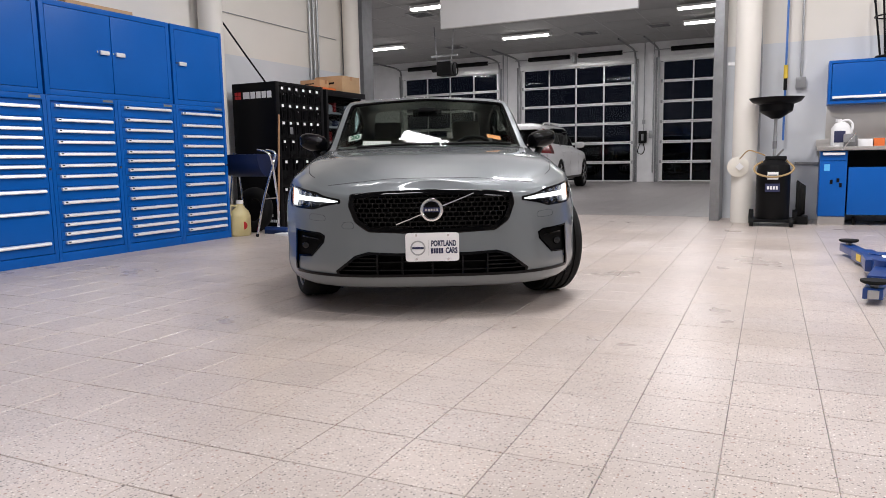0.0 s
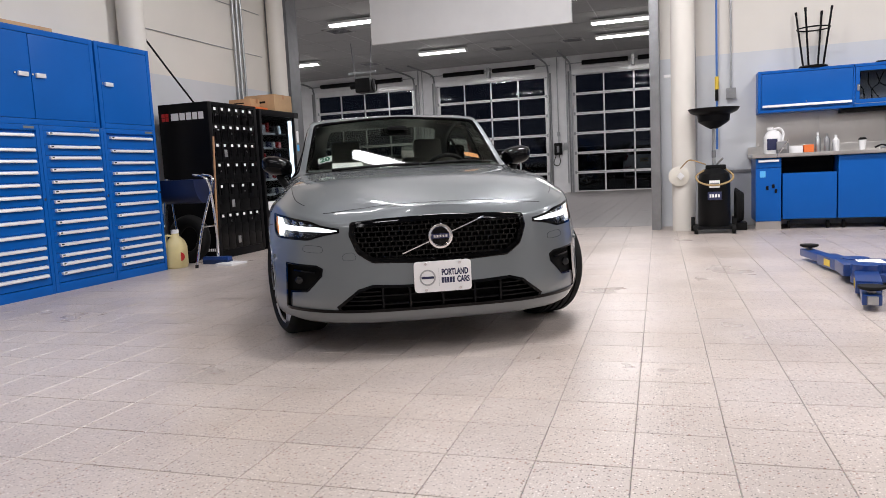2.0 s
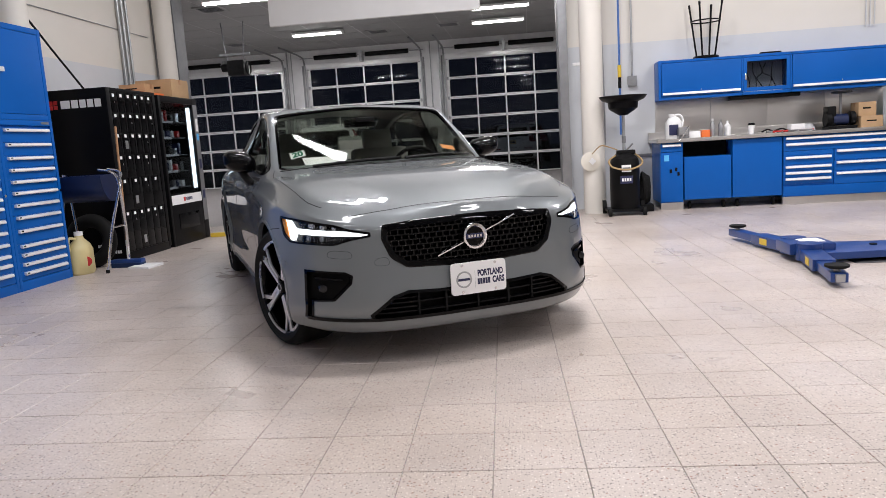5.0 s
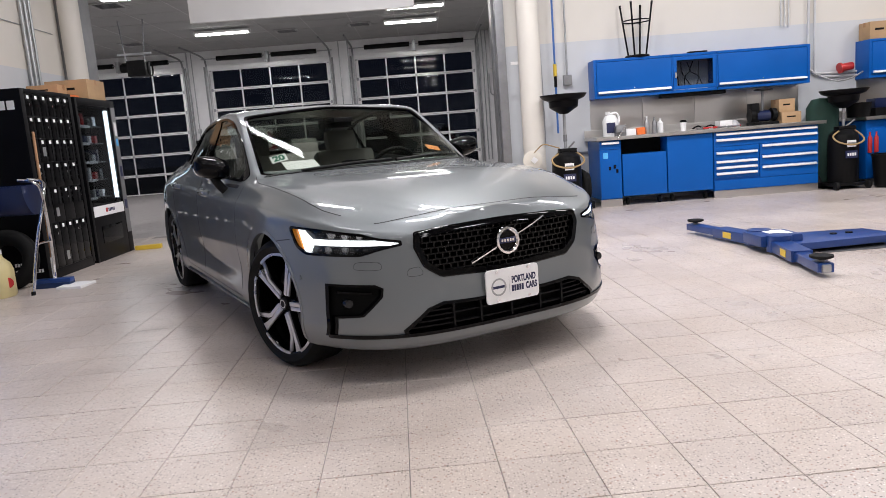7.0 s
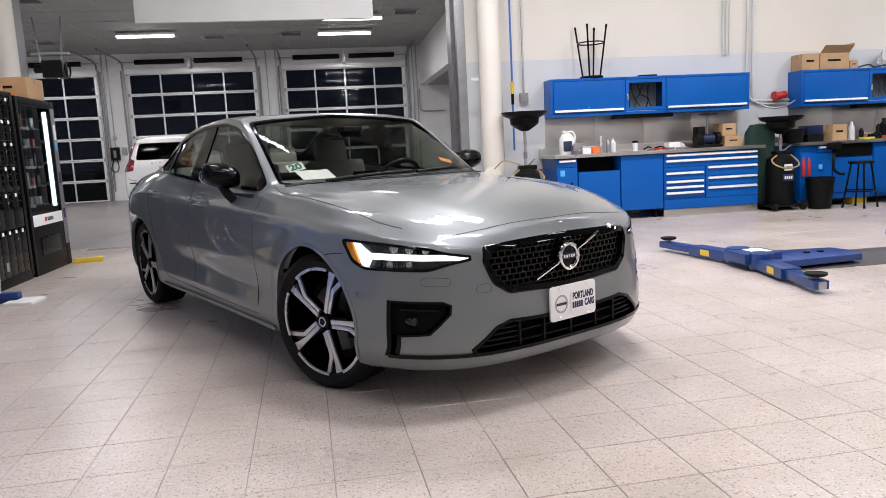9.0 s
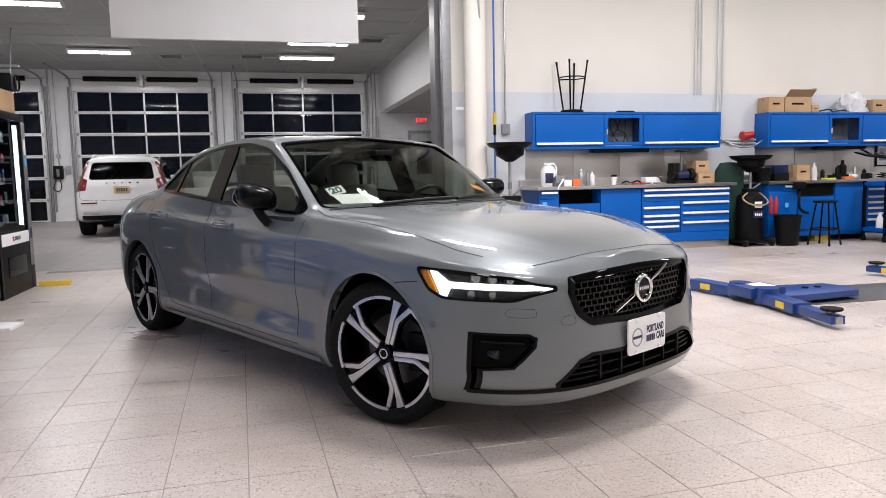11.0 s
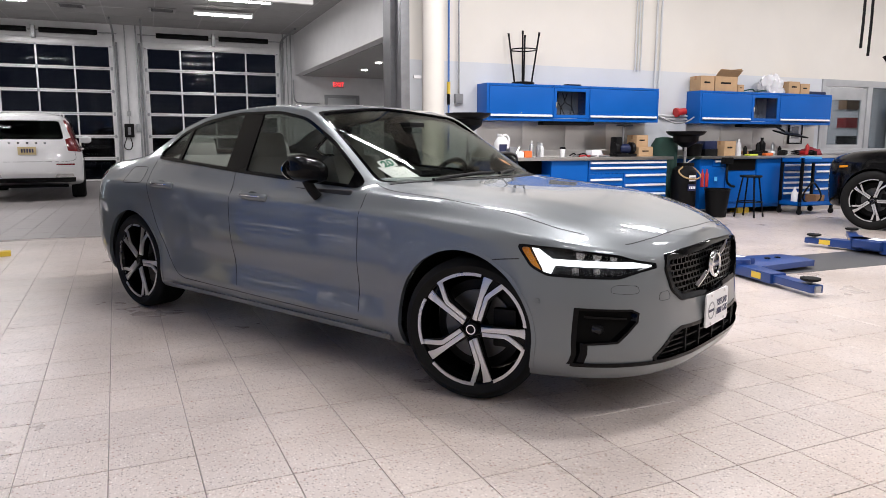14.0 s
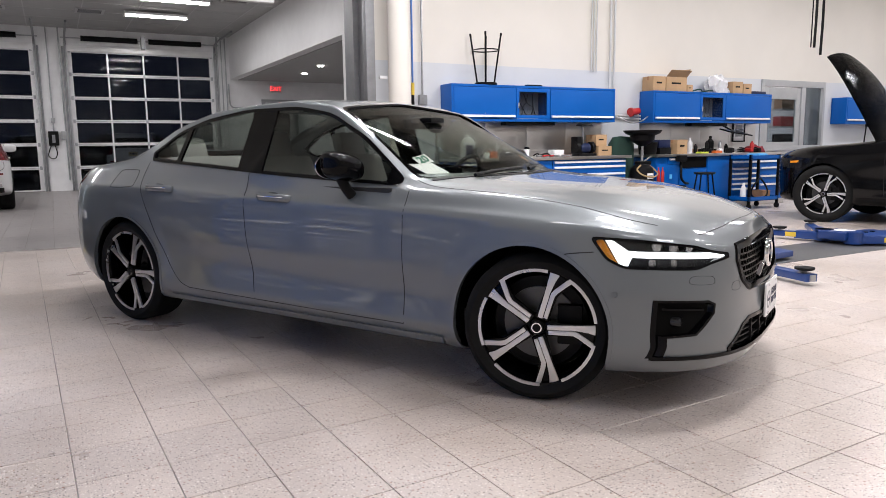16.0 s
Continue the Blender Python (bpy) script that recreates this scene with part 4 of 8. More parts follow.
    for drop in (0.0, 0.005):
        sheet = []
        for i in range(25):
            u = i / 24
            row = []
            for k in range(41):
                v = k / 20 - 1
                foot = Vector((-0.42 - 0.10 * v * v - 0.148 * v ** 6, 0.703 * v, foot_mid + (foot_side - foot_mid) * v * v))
                head = Vector((-1.327 + 0.080 * v * v, 0.623 * v, head_mid + (head_side - head_mid) * v * v))
                row.append(glass.verts.new(foot.lerp(head, u) + Vector((0, 0, 0.014 * math.sin(math.pi * u) - drop))))
            sheet.append(row)
        for a, b in zip(sheet, sheet[1:]):
            for k in range(40):
                glass.faces.new((a[k], a[k + 1], b[k + 1], b[k]))
        sheets.append(sheet)
    for i in range(24):
        for k in (0, 40):
            glass.faces.new((sheets[0][i][k], sheets[0][i + 1][k], sheets[1][i + 1][k], sheets[1][i][k]))
    for k in range(40):
        for i in (0, 24):
            glass.faces.new((sheets[0][i][k], sheets[0][i][k + 1], sheets[1][i][k + 1], sheets[1][i][k]))
    bmesh.ops.recalc_face_normals(glass, faces=glass.faces)
    for f in glass.faces:
        f.smooth = True
    screen_glass = part("windscreen", glass, M["carglass"], car, "clear curved windscreen")
    screen_glass.data.set_sharp_from_angle(angle=radians(40))
    screen_glass.visible_shadow = False
    edge = skin.cut(skin.shell(0.0015, 0.016), top_prism(rounded(grown(screen_line, 0.003), 4, 0.08), 0.97, 1.6), "INTERSECT")
    edge = skin.cut(edge, top_prism(rounded(grown(screen_line, -0.016), 4, 0.08), 0.9, 1.7), "DIFFERENCE")
    edge.materials.clear()
    edge.materials.append(M["blacktrim"])
    edge.materials.append(M["blacktrim"])
    part("windscreen_edge", edge, None, car, "black windscreen border")
    part("rear_window", skin.piece(top_prism(back, 1.06, 1.6), M["sideglass"], -0.002, 0.007), None, car, "curved rear window").visible_shadow = False
    inner = rounded(grown(dlo_line, -0.010), 4, 0.25)
    outer = rounded(grown(dlo_line, 0.008), 4, 0.25)

    def clip(outline, x0, x1):
        out = []
        for i in range(len(outline)):
            a, b = outline[i - 1], outline[i]
            met = []
            for lim in (x0, x1):
                if (a[0] - lim) * (b[0] - lim) < 0:
                    t = (lim - a[0]) / (b[0] - a[0])
                    met.append((t, lim, a[1] + t * (b[1] - a[1])))
            out += [(x, z) for _, x, z in sorted(met)]
            if x0 <= b[0] <= x1:
                out.append(b)
        return out

    for s in (-1, 1):
        for name, x0, x1 in (("front_door_glass", -1.70, -0.80), ("rear_door_glass", -2.455, -1.88), ("quarter_glass", -2.95, -2.485)):
            part(name, skin.piece(side_prism(clip(inner, x0, x1), 0.5 * s, 1.1 * s), M["sideglass"], -0.003, 0.007), None, car, "tinted side glass").visible_shadow = False
        trim = skin.cut(skin.shell(0.004, 0.014), side_prism(outer, 0.5 * s, 1.1 * s), "INTERSECT")
        trim = skin.cut(trim, side_prism(inner, 0.4 * s, 1.2 * s), "DIFFERENCE")
        trim.materials.clear()
        trim.materials.append(M["blacktrim"])
        trim.materials.append(M["blacktrim"])
        part("window_trim", trim, None, car, "gloss black window surround")
        for name, x0, x1 in (("b_pillar", -1.89, -1.69), ("rear_divider", -2.49, -2.45), ("mirror_sail", -0.805, -0.6)):
            part(name, skin.piece(side_prism(clip(inner, x0, x1), 0.5 * s, 1.1 * s), M["blacktrim"], 0.002, 0.012), None, car, "gloss black pillar trim")

    # headlamps
    for mirror in (False, True):
        lens = part("headlamp", skin.piece(lamp_prism(-0.09, 0.3, mirror), M["lens"], -0.001, 0.004), None, car, "headlamp with lit hammer-shaped daylight bar")
        lens.visible_shadow = False
        if mirror:
            housing = housing.copy()
            housing.transform(Matrix.Diagonal((1, -1, 1, 1)))
            housing.flip_normals()
        else:
            housing = skin.piece(lamp_prism(-0.09, 0.3, mirror, grown(lamp, 0.001)), M["lampbody"], -0.034, 0.040)
        part("lamp_housing", housing, None, lens, "dark lamp housing")
        bar = skin.piece(lamp_prism(-0.09, 0.3, mirror, [(0.058, 0.743), (0.080, 0.741), (0.146, 0.693), (0.30, 0.688), (0.560, 0.675), (0.576, 0.654), (0.30, 0.664), (0.156, 0.669), (0.138, 0.633), (0.112, 0.635)]), M["drl"], -0.010, 0.030)
        part("daylight_bar", bar, None, lens, "lit white light bar")
        amber = skin.piece(lamp_prism(-0.09, 0.3, mirror, [(0.0, 0.748), (0.046, 0.744), (0.104, 0.636), (0.072, 0.644), (0.052, 0.664)]), M["amber"], -0.008, 0.03)
        part("amber_reflector", amber, None, lens, "amber side reflector")
        for s0, z, r in ((0.26, 0.712, 0.020), (0.33, 0.706, 0.018), (0.40, 0.700, 0.015), (0.24, 0.645, 0.015), (0.33, 0.643, 0.014)):
            eye = LAMP @ Vector((s0, z, -0.02))
            if mirror:
                eye.y = -eye.y
            way = Vector((nrm.x, -nrm.y if mirror else nrm.y, 0))
            inner_p = skin.meet(eye + way * 0.4, -way)[0] - way * 0.026
            b = bmesh.new()
            bm_rod(b, inner_p - way * 0.02, inner_p, r, 18)
            part("projector", b, M["lampbright"], lens, "small dark projector")
        rim = skin.cut(skin.shell(0.0015, 0.03), lamp_prism(-0.12, 0.3, mirror, grown(lamp, 0.003)), "INTERSECT")
        rim = skin.cut(rim, lamp_prism(-0.2, 0.4, mirror, rounded(grown(lamp_line, -0.008), 3, 0.25)), "DIFFERENCE")
        rim.materials.clear()
        rim.materials.append(M["blackgloss"])
        rim.materials.append(M["blackgloss"])
        part("lamp_rim", rim, None, lens, "black lamp edge")

    # grille
    face = lambda y, z: skin.meet((1.6, y, z), (-1, 0, 0))[0].x

    def inside(y, z, shape):
        hit = False
        for i in range(len(shape)):
            (a, b), (c, d) = shape[i - 1], shape[i]
            if (b > z) != (d > z) and y < (c - a) * (z - b) / (d - b) + a:
                hit = not hit
        return hit

    ring_g = bmesh.new()
    edge_o, edge_i = rounded(grown(grille_line, 0.005), 4, 0.2), rounded(grown(grille_line, -0.024), 4, 0.2)
    rims = [[ring_g.verts.new((face(y, z) + proud, y, z)) for y, z in line] for line, proud in ((edge_o, -0.012), (edge_o, 0.004), (grown(edge_o, -0.006), 0.008), (edge_i, 0.004), (edge_i, -0.045))]
    for a, b in zip(rims, rims[1:]):
        for k in range(len(a)):
            ring_g.faces.new((a[k - 1], a[k], b[k], b[k - 1]))
    g = part("grille", ring_g, M["blackgloss"], car, "gloss black grille with a fine mesh")
    back_g = bmesh.new()
    cols_g = []
    for k in range(25):
        y = -0.47 + 0.94 * k / 24
        cols_g.append([back_g.verts.new((face(y, z) - 0.056, y, z)) for z in (0.475, 0.56, 0.64, 0.725)])
    for a, b in zip(cols_g, cols_g[1:]):
        for k in range(3):
            back_g.faces.new((a[k], a[k + 1], b[k + 1], b[k]))
    part("grille_backing", back_g, M["void"], g)
    bars = bmesh.new()
    shape = grown(grille, -0.016)
    rows_g = 9
    for k in range(rows_g):
        z = 0.492 + k * 0.0262
        steps = 36
        for i in range(steps):
            y0, y1 = -0.45 + 0.9 * i / steps, -0.45 + 0.9 * (i + 1) / steps
            if inside((y0 + y1) / 2, z, shape):
                xa, xb = face(y0, z) - 0.016, face(y1, z) - 0.016
                va = [bars.verts.new((x - q, y, z + h)) for x, y in ((xa, y0), (xb, y1)) for q, h in ((0, -0.003), (0, 0.003), (0.03, 0.003), (0.03, -0.003))]
                for f in ((0, 1, 5, 4), (1, 2, 6, 5), (3, 0, 4, 7)):
                    bars.faces.new([va[q] for q in f])
        for i in range(26):
            y = -0.45 + (i + (0.5 if k % 2 else 0.0)) * 0.9 / 26
            if inside(y, z + 0.013, shape):
                x = face(y, z) - 0.018
                bm_box(bars, x - 0.03, x, y - 0.0035, y + 0.0035, z, z + 0.0262)
    part("grille_mesh", bars, M["blacksatin"], g, "gloss black grille mesh")
    slash = bmesh.new()
    pts = [(-0.20, 0.532), (0.235, 0.700)]
    prev = None
    for i in range(13):
        t = i / 12
        y, z = pts[0][0] + t * (pts[1][0] - pts[0][0]), pts[0][1] + t * (pts[1][1] - pts[0][1])
        x = face(y, z) + 0.003
        now = [slash.verts.new((x + q, y - h * 0.36, z + h * 0.93)) for q, h in ((0.005, -0.003), (0.005, 0.003), (-0.010, 0.0075), (-0.010, -0.0075))]
        if prev:
            for q in range(4):
                slash.faces.new((prev[q], prev[(q + 1) % 4], now[(q + 1) % 4], now[q]))
        prev = now
    part("diagonal_bar", slash, M["chrome"], g, "chrome diagonal bar")
    bx = face(0, 0.61) + 0.004
    STAND = Matrix(((0, 0, 1, bx), (1, 0, 0, 0.0), (0, 1, 0, 0.612), (0, 0, 0, 1)))
    badge = part("badge", lathe([(0.047, 0.0), (0.047, 0.012), (0.053, 0.018), (0.063, 0.016), (0.067, 0.008), (0.067, 0)], 44, STAND), M["chrome"], g, "round chrome badge ring")
    part("badge_face", lathe([(0, 0.006), (0.048, 0.006), (0.048, -0.02)], 32, STAND), M["blackgloss"], badge)
    part("badge_band", box(bx + 0.006, bx + 0.0105, -0.05, 0.05, 0.600, 0.625, 0.001), M["navy"], badge)
    letters = bmesh.new()
    for k in range(5):
        bm_box(letters, bx + 0.0106, bx + 0.012, -0.036 + k * 0.0155, -0.026 + k * 0.0155, 0.606, 0.619)
    part("badge_letters", letters, M["chrome"], badge)

    # bumper
    low = part("lower_intake", skin.piece(front_prism(grown(intake, 0.004), 0.45, 1.0), M["void"], -0.055, 0.062), None, car, "black lower air intake with slats")
    slat = bmesh.new()
    for z, inner in ((0.275, 0.0), (0.298, 0.31), (0.321, 0.0), (0.343, 0.31)):
        half = 0.535 - (z - 0.262) * 1.22
        for side in (-1, 1):
            for i in range(14):
                y0, y1 = (side * (inner + (half - inner) * q / 14) for q in (i, i + 1))
                va = [slat.verts.new((face(y, z) - q, y, z + h)) for y in (y0, y1) for q, h in ((0.014, -0.003), (0.014, 0.003), (0.05, 0.003), (0.05, -0.003))]
                for f in ((0, 1, 5, 4), (1, 2, 6, 5), (3, 0, 4, 7)):
                    slat.faces.new([va[q] for q in f])
    for y in (-0.31, -0.17, 0.0, 0.17, 0.31):
        x = face(y, 0.29) - 0.006
        bm_box(slat, x - 0.04, x, y - 0.005, y + 0.005, 0.252, 0.362)
    part("intake_slats", slat, M["black"], low)
    rim = skin.cut(skin.shell(0.004, 0.02), front_prism(grown(intake, 0.010), 0.45, 1.0), "INTERSECT")
    rim = skin.cut(rim, front_prism(grown(intake, -0.005), 0.4, 1.1), "DIFFERENCE")
    rim.materials.clear()
    rim.materials.append(M["blackgloss"])
    rim.materials.append(M["blackgloss"])
    part("intake_rim", rim, None, low)
    lip = skin.piece(front_prism([(-0.808, 0.262), (-0.50, 0.255), (0.50, 0.255), (0.808, 0.262), (0.808, 0.245), (0.50, 0.239), (-0.50, 0.239), (-0.808, 0.245)], 0.2, 1.0), M["blackgloss"], 0.007, 0.01)
    part("front_lip", lip, None, car, "thin gloss black lip")
    for s in (-1, 1):
        shape_f = [(y * -s, z) for y, z in fog]
        pocket = part("fog_pocket", skin.piece(front_prism(grown(shape_f, 0.003), 0.36, 1.0), M["void"], -0.020, 0.028), None, car, "black corner pocket with small lamp")
        rim = skin.cut(skin.shell(0.002, 0.024), front_prism(grown(shape_f, 0.004), 0.36, 1.0), "INTERSECT")
        rim = skin.cut(rim, front_prism(grown(shape_f, -0.005), 0.3, 1.1), "DIFFERENCE")
        rim.materials.clear()
        rim.materials.append(M["blackgloss"])
        rim.materials.append(M["blackgloss"])
        part("pocket_rim", rim, None, pocket)
        part("pocket_fin", skin.piece(front_prism([(s * 0.765, 0.462), (s * 0.65, 0.452), (s * 0.65, 0.444), (s * 0.765, 0.452)], 0.3, 1.0), M["blackgloss"], -0.008, 0.026), None, pocket)
        p = skin.meet((1.6, s * 0.735, 0.405), (-1, 0, 0))[0]
        part("fog_lamp", lathe([(0, 0.012), (0.018, 0.010), (0.022, 0.0), (0.022, -0.03)], 20, Matrix(((0, 0, 1, p.x - 0.012), (1, 0, 0, p.y), (0, 1, 0, p.z), (0, 0, 0, 1)))), M["lampbody"], pocket, "small round fog lamp")
        part("washer_cover", skin.line([(1.6, s * 0.61, 0.585), (1.6, s * 0.69, 0.59), (1.6, s * 0.70, 0.56), (1.6, s * 0.615, 0.553), (1.6, s * 0.605, 0.575), (1.6, s * 0.62, 0.587)], (-1, 0, 0), 0.0016), M["seam"], car)
        part("sensor", lathe([(0, 0.003), (0.011, 0.002), (0.012, -0.004)], 16, Matrix.Translation(skin.meet((0.42, s * 1.5, 0.52), (0, -s, 0))[0]) @ pose(0, 0, 0, 90 * s, 0, 0)), M["paint_grey"], car)
    part("tow_cover", skin.line([(1.6, -0.50, 0.545), (1.6, -0.45, 0.548), (1.6, -0.44, 0.515), (1.6, -0.495, 0.512), (1.6, -0.505, 0.53), (1.6, -0.49, 0.546)], (-1, 0, 0), 0.0014), M["seam"], car)

    # plate
    px = face(0, 0.42) + 0.014
    plate = part("front_plate", bm_prism(bmesh.new(), rounded([(-0.149, 0.328), (0.149, 0.328), (0.149, 0.487), (-0.149, 0.487)], 4, 0.12), Matrix(((0, 0, 1, px), (1, 0, 0, 0.0), (0, 1, 0, 0), (0, 0, 0, 1))), 0.008, 0.001), M["plate"], car, "white dealer plate with dark blue lettering")
    lettering("PORTLAND", 0.043, Matrix(((0, 0, 1, px + 0.0086), (0.62, 0, 0, 0.063), (0, 1, 0, 0.426), (0, 0, 0, 1))), M["navy"], plate)
    lettering("CARS", 0.043, Matrix(((0, 0, 1, px + 0.0086), (0.62, 0, 0, 0.106), (0, 1, 0, 0.386), (0, 0, 0, 1))), M["navy"], plate)
    ink = bmesh.new()
    for k in range(5):
        bm_box(ink, px + 0.0085, px + 0.0092, -0.008 + k * 0.0142, 0.0035 + k * 0.0142, 0.3715, 0.4005)
    part("plate_lettering", ink, M["navy"], plate)
    part("plate_rule", box(px + 0.0085, px + 0.0092, -0.0215, -0.0205, 0.358, 0.448), M["galv"], plate)
    part("plate_roundel", lathe([(0.034, 0), (0.034, 0.0012), (0.042, 0.0012), (0.042, 0)], 32, Matrix(((0, 0, 1, px + 0.0082), (1, 0, 0, -0.080), (0, 1, 0, 0.403), (0, 0, 0, 1)))), M["galv"], plate)
    part("plate_roundel_bar", box(px + 0.0085, px + 0.0098, -0.112, -0.048, 0.397, 0.409), M["navy"], plate)
    for y, z in ((-0.089, 0.474), (0.089, 0.474), (-0.089, 0.341), (0.089, 0.341)):
        part("plate_screw", rod((px + 0.006, y, z), (px + 0.012, y, z), 0.007, 12), M["chrome"], plate)

    # seams
    for s in (-1, 1):
        side = (0, -s, 0)
        for name, pts in (
            ("front_door_seam", [(-0.650, 0.935), (-0.642, 0.80), (-0.638, 0.55), (-0.636, 0.272)]),
            ("middle_door_seam", [(-1.785, 0.99), (-1.765, 0.80), (-1.73, 0.55), (-1.692, 0.282)]),
            ("rear_door_seam", [(-2.79, 1.05), (-2.765, 0.95), (-2.70, 0.835), (-2.612, 0.69), (-2.512, 0.525), (-2.44, 0.40), (-2.355, 0.318), (-2.27, 0.288)]),
            ("sill_seam", [(-2.28, 0.289), (-1.77, 0.280), (-1.1, 0.272), (-0.636, 0.270)]),
            ("fuel_flap", [(-3.03, 1.0), (-2.88, 0.999), (-2.845, 0.985), (-2.825, 0.92), (-2.845, 0.895), (-3.05, 0.888), (-3.07, 0.91), (-3.055, 0.985), (-3.03, 0.999)] if s < 0 else None),
            ("bumper_seam", [(0.185, 0.672), (0.24, 0.682), (0.325, 0.690)]),
        ):
            if pts:
                part(name, skin.line([(x, s * 1.5, z) for x, z in pts], side, 0.0045), M["seam"], body)
        part("hood_seam", skin.line([(-0.66, s * 0.735, 2), (-0.50, s * 0.765, 2), (-0.2, s * 0.772, 2), (0.08, s * 0.768, 2), (0.28, s * 0.755, 2), (0.37, s * 0.743, 2), (0.42, s * 0.733, 2), (0.46, s * 0.719, 2), (0.50, s * 0.702, 2), (0.53, s * 0.686, 2)], (0, 0, -1), 0.005), M["seam"], body)
        part("hood_corner_seam", skin.line([(0.672, s * 0.588, 2), (0.680, s * 0.572, 2), (0.695, s * 0.53, 2), (0.712, s * 0.46, 2), (0.727, s * 0.37, 2), (0.736, s * 0.30, 2)], (0, 0, -1), 0.005), M["seam"], body)
        part("side_moulding", skin.piece(side_prism([(-0.40, 0.235), (-2.45, 0.235), (-2.45, 0.205), (-0.40, 0.205)], 0.6 * s, 1.1 * s), M["paint_grey"], 0.012, 0.01), None, car)
    part("hood_lip_seam", skin.line([(0.736, -0.30, 2), (0.748, -0.15, 2), (0.753, 0, 2), (0.748, 0.15, 2), (0.736, 0.30, 2)], (0, 0, -1), 0.005), M["seam"], body)
    part("cowl_seam", skin.line([(-0.60, -0.70, 2), (-0.46, -0.4, 2), (-0.40, 0, 2), (-0.46, 0.4, 2), (-0.60, 0.70, 2)], (0, 0, -1), 0.035, 0.003), M["black"], car, "black cowl strip")
    for s, x0, y0, x1, y1 in ((1, -0.44, 0.10, -0.60, 0.62), (1, -0.43, -0.52, -0.47, 0.08)):
        pts = [skin.meet((x0 + (x1 - x0) * t, y0 + (y1 - y0) * t, 2), (0, 0, -1))[0] + Vector((-0.02, 0, 0.018)) for t in (0, 0.33, 0.66, 1)]
        part("wiper", tube(smooth_path(pts, 4), 0.010, 8), M["black"], car, "black wiper arm and blade")

    # door handles
    for s in (-1, 1):
        for x, z in ((-1.535, 0.862), (-2.54, 0.892)):
            p, nr = skin.meet((x, s * 1.5, z), (0, -s, 0))
            path = smooth_path([p + Vector((0.122, 0, -0.004)), p + Vector((0.075, s * 0.026, 0)), p + Vector((-0.075, s * 0.028, 0.003)), p + Vector((-0.122, 0.0, 0.005))], 6)
            hb = tube(path, 0.0145, 12)
            bmesh.ops.transform(hb, matrix=Matrix.Translation(p) @ Matrix.Diagonal((1, 1, 1.5, 1)) @ Matrix.Translation(-p), verts=hb.verts)
            handle = part("door_handle", hb, M["paint_grey"], car, "body-coloured door handle with bright insert")
            part("handle_strip", tube([q + Vector((0, s * 0.013, 0.004)) for q in path[4:-4]], 0.0035, 8), M["chrome"], handle)
            part("handle_cup", lathe([(0, 0.0), (0.052, 0.001), (0.058, 0.0025), (0.062, 0.0)], 24, Matrix.Translation(p + Vector((-0.005, s * 0.001, -0.012))) @ pose(0, 0, 0, -90 * s, 0, 0) @ Matrix.Diagonal((1.3, 0.7, 1, 1))), M["paint_grey"], handle)

    # mirrors
    for s in (-1, 1):
        mb = bmesh.new()
        bmesh.ops.create_icosphere(mb, subdivisions=4, radius=1.0)
        for v in mb.verts:
            c = v.co
            c.x, c.y, c.z = [math.copysign(abs(q) ** 0.72, q) for q in c]
            c.x = c.x * (0.115 if c.x > 0 else 0.05)
            c.z = c.z * 0.072 * (1 - 1.2 * max(0, c.x)) + 0.02 * c.y * s
            c.y = c.y * 0.108
        bmesh.ops.transform(mb, matrix=pose(-1.01, s * 0.912, 1.035, 0, 0, s * 12), verts=mb.verts)
        mirror = part("door_mirror", mb, M["blackgloss"], car, "gloss black door mirror")
        part("mirror_stalk", tube(smooth_path([(-0.99, s * 0.85, 0.885), (-1.0, s * 0.885, 0.93), (-1.01, s * 0.91, 0.98)], 5), 0.027, 12), M["black"], mirror)
        part("mirror_glass", lathe([(0, 0), (0.088, 0.0), (0.09, 0.003), (0, 0.004)], 28, pose(-1.062, s * 0.912, 1.035, 0, -90, s * 12) @ Matrix.Diagonal((0.72, 1.15, 1, 1))), M["chrome"], mirror)

    # tail lamps and rear
    for s in (-1, 1):
        part("tail_lamp", skin.piece(side_prism([(-3.95, 0.97), (-3.55, 0.955), (-3.60, 0.90), (-3.74, 0.86), (-3.76, 0.66), (-3.95, 0.66)], 0.5 * s, 1.1 * s), M["taillight"], 0.004, 0.02), None, car, "red tail lamp")
    part("boot_lid_seam", skin.line([(-3.05, -0.60, 2), (-3.5, -0.58, 2), (-3.8, -0.52, 2)], (0, 0, -1), 0.005), M["seam"], body)

    # wheels and wells
    for x in AX:
        for s in (-1, 1):
            add_wheel(car, (x, s * (0.762 if x > -1 else 0.782), 0.333), (17 if x > -1 else 0) + (180 if s > 0 else 0), 0.333, 0.262, 0.235)
            well = lathe([(0.385, 0.0), (0.385, 0.30), (0.0, 0.30)], 40, Matrix.Translation((x, s * 0.865, 0.335)) @ pose(0, 0, 0, 90 * s, 0, 0))
            bmesh.ops.bisect_plane(well, geom=well.verts[:] + well.edges[:] + well.faces[:], plane_co=(0, 0, 0.25), plane_no=(0, 0, -1), clear_outer=True)
            part("wheel_well", well, M["void"], car)
    for s in (-1, 1):
        for x in AX:
            r = 0.370 if x > -1 else 0.366
            inner_c = [(x + (r - 0.002) * math.cos(radians(a)), 0.335 + (r - 0.002) * math.sin(radians(a))) for a in range(-18, 199, 6)]
            outer_c = [(x + (r + 0.014) * math.cos(radians(a)), 0.335 + (r + 0.014) * math.sin(radians(a))) for a in range(198, -19, -6)]
            part("arch_lip", skin.piece(side_prism(inner_c + outer_c, 0.55 * s, 1.1 * s), M["paint_grey"], 0.004, 0.02), None, body)
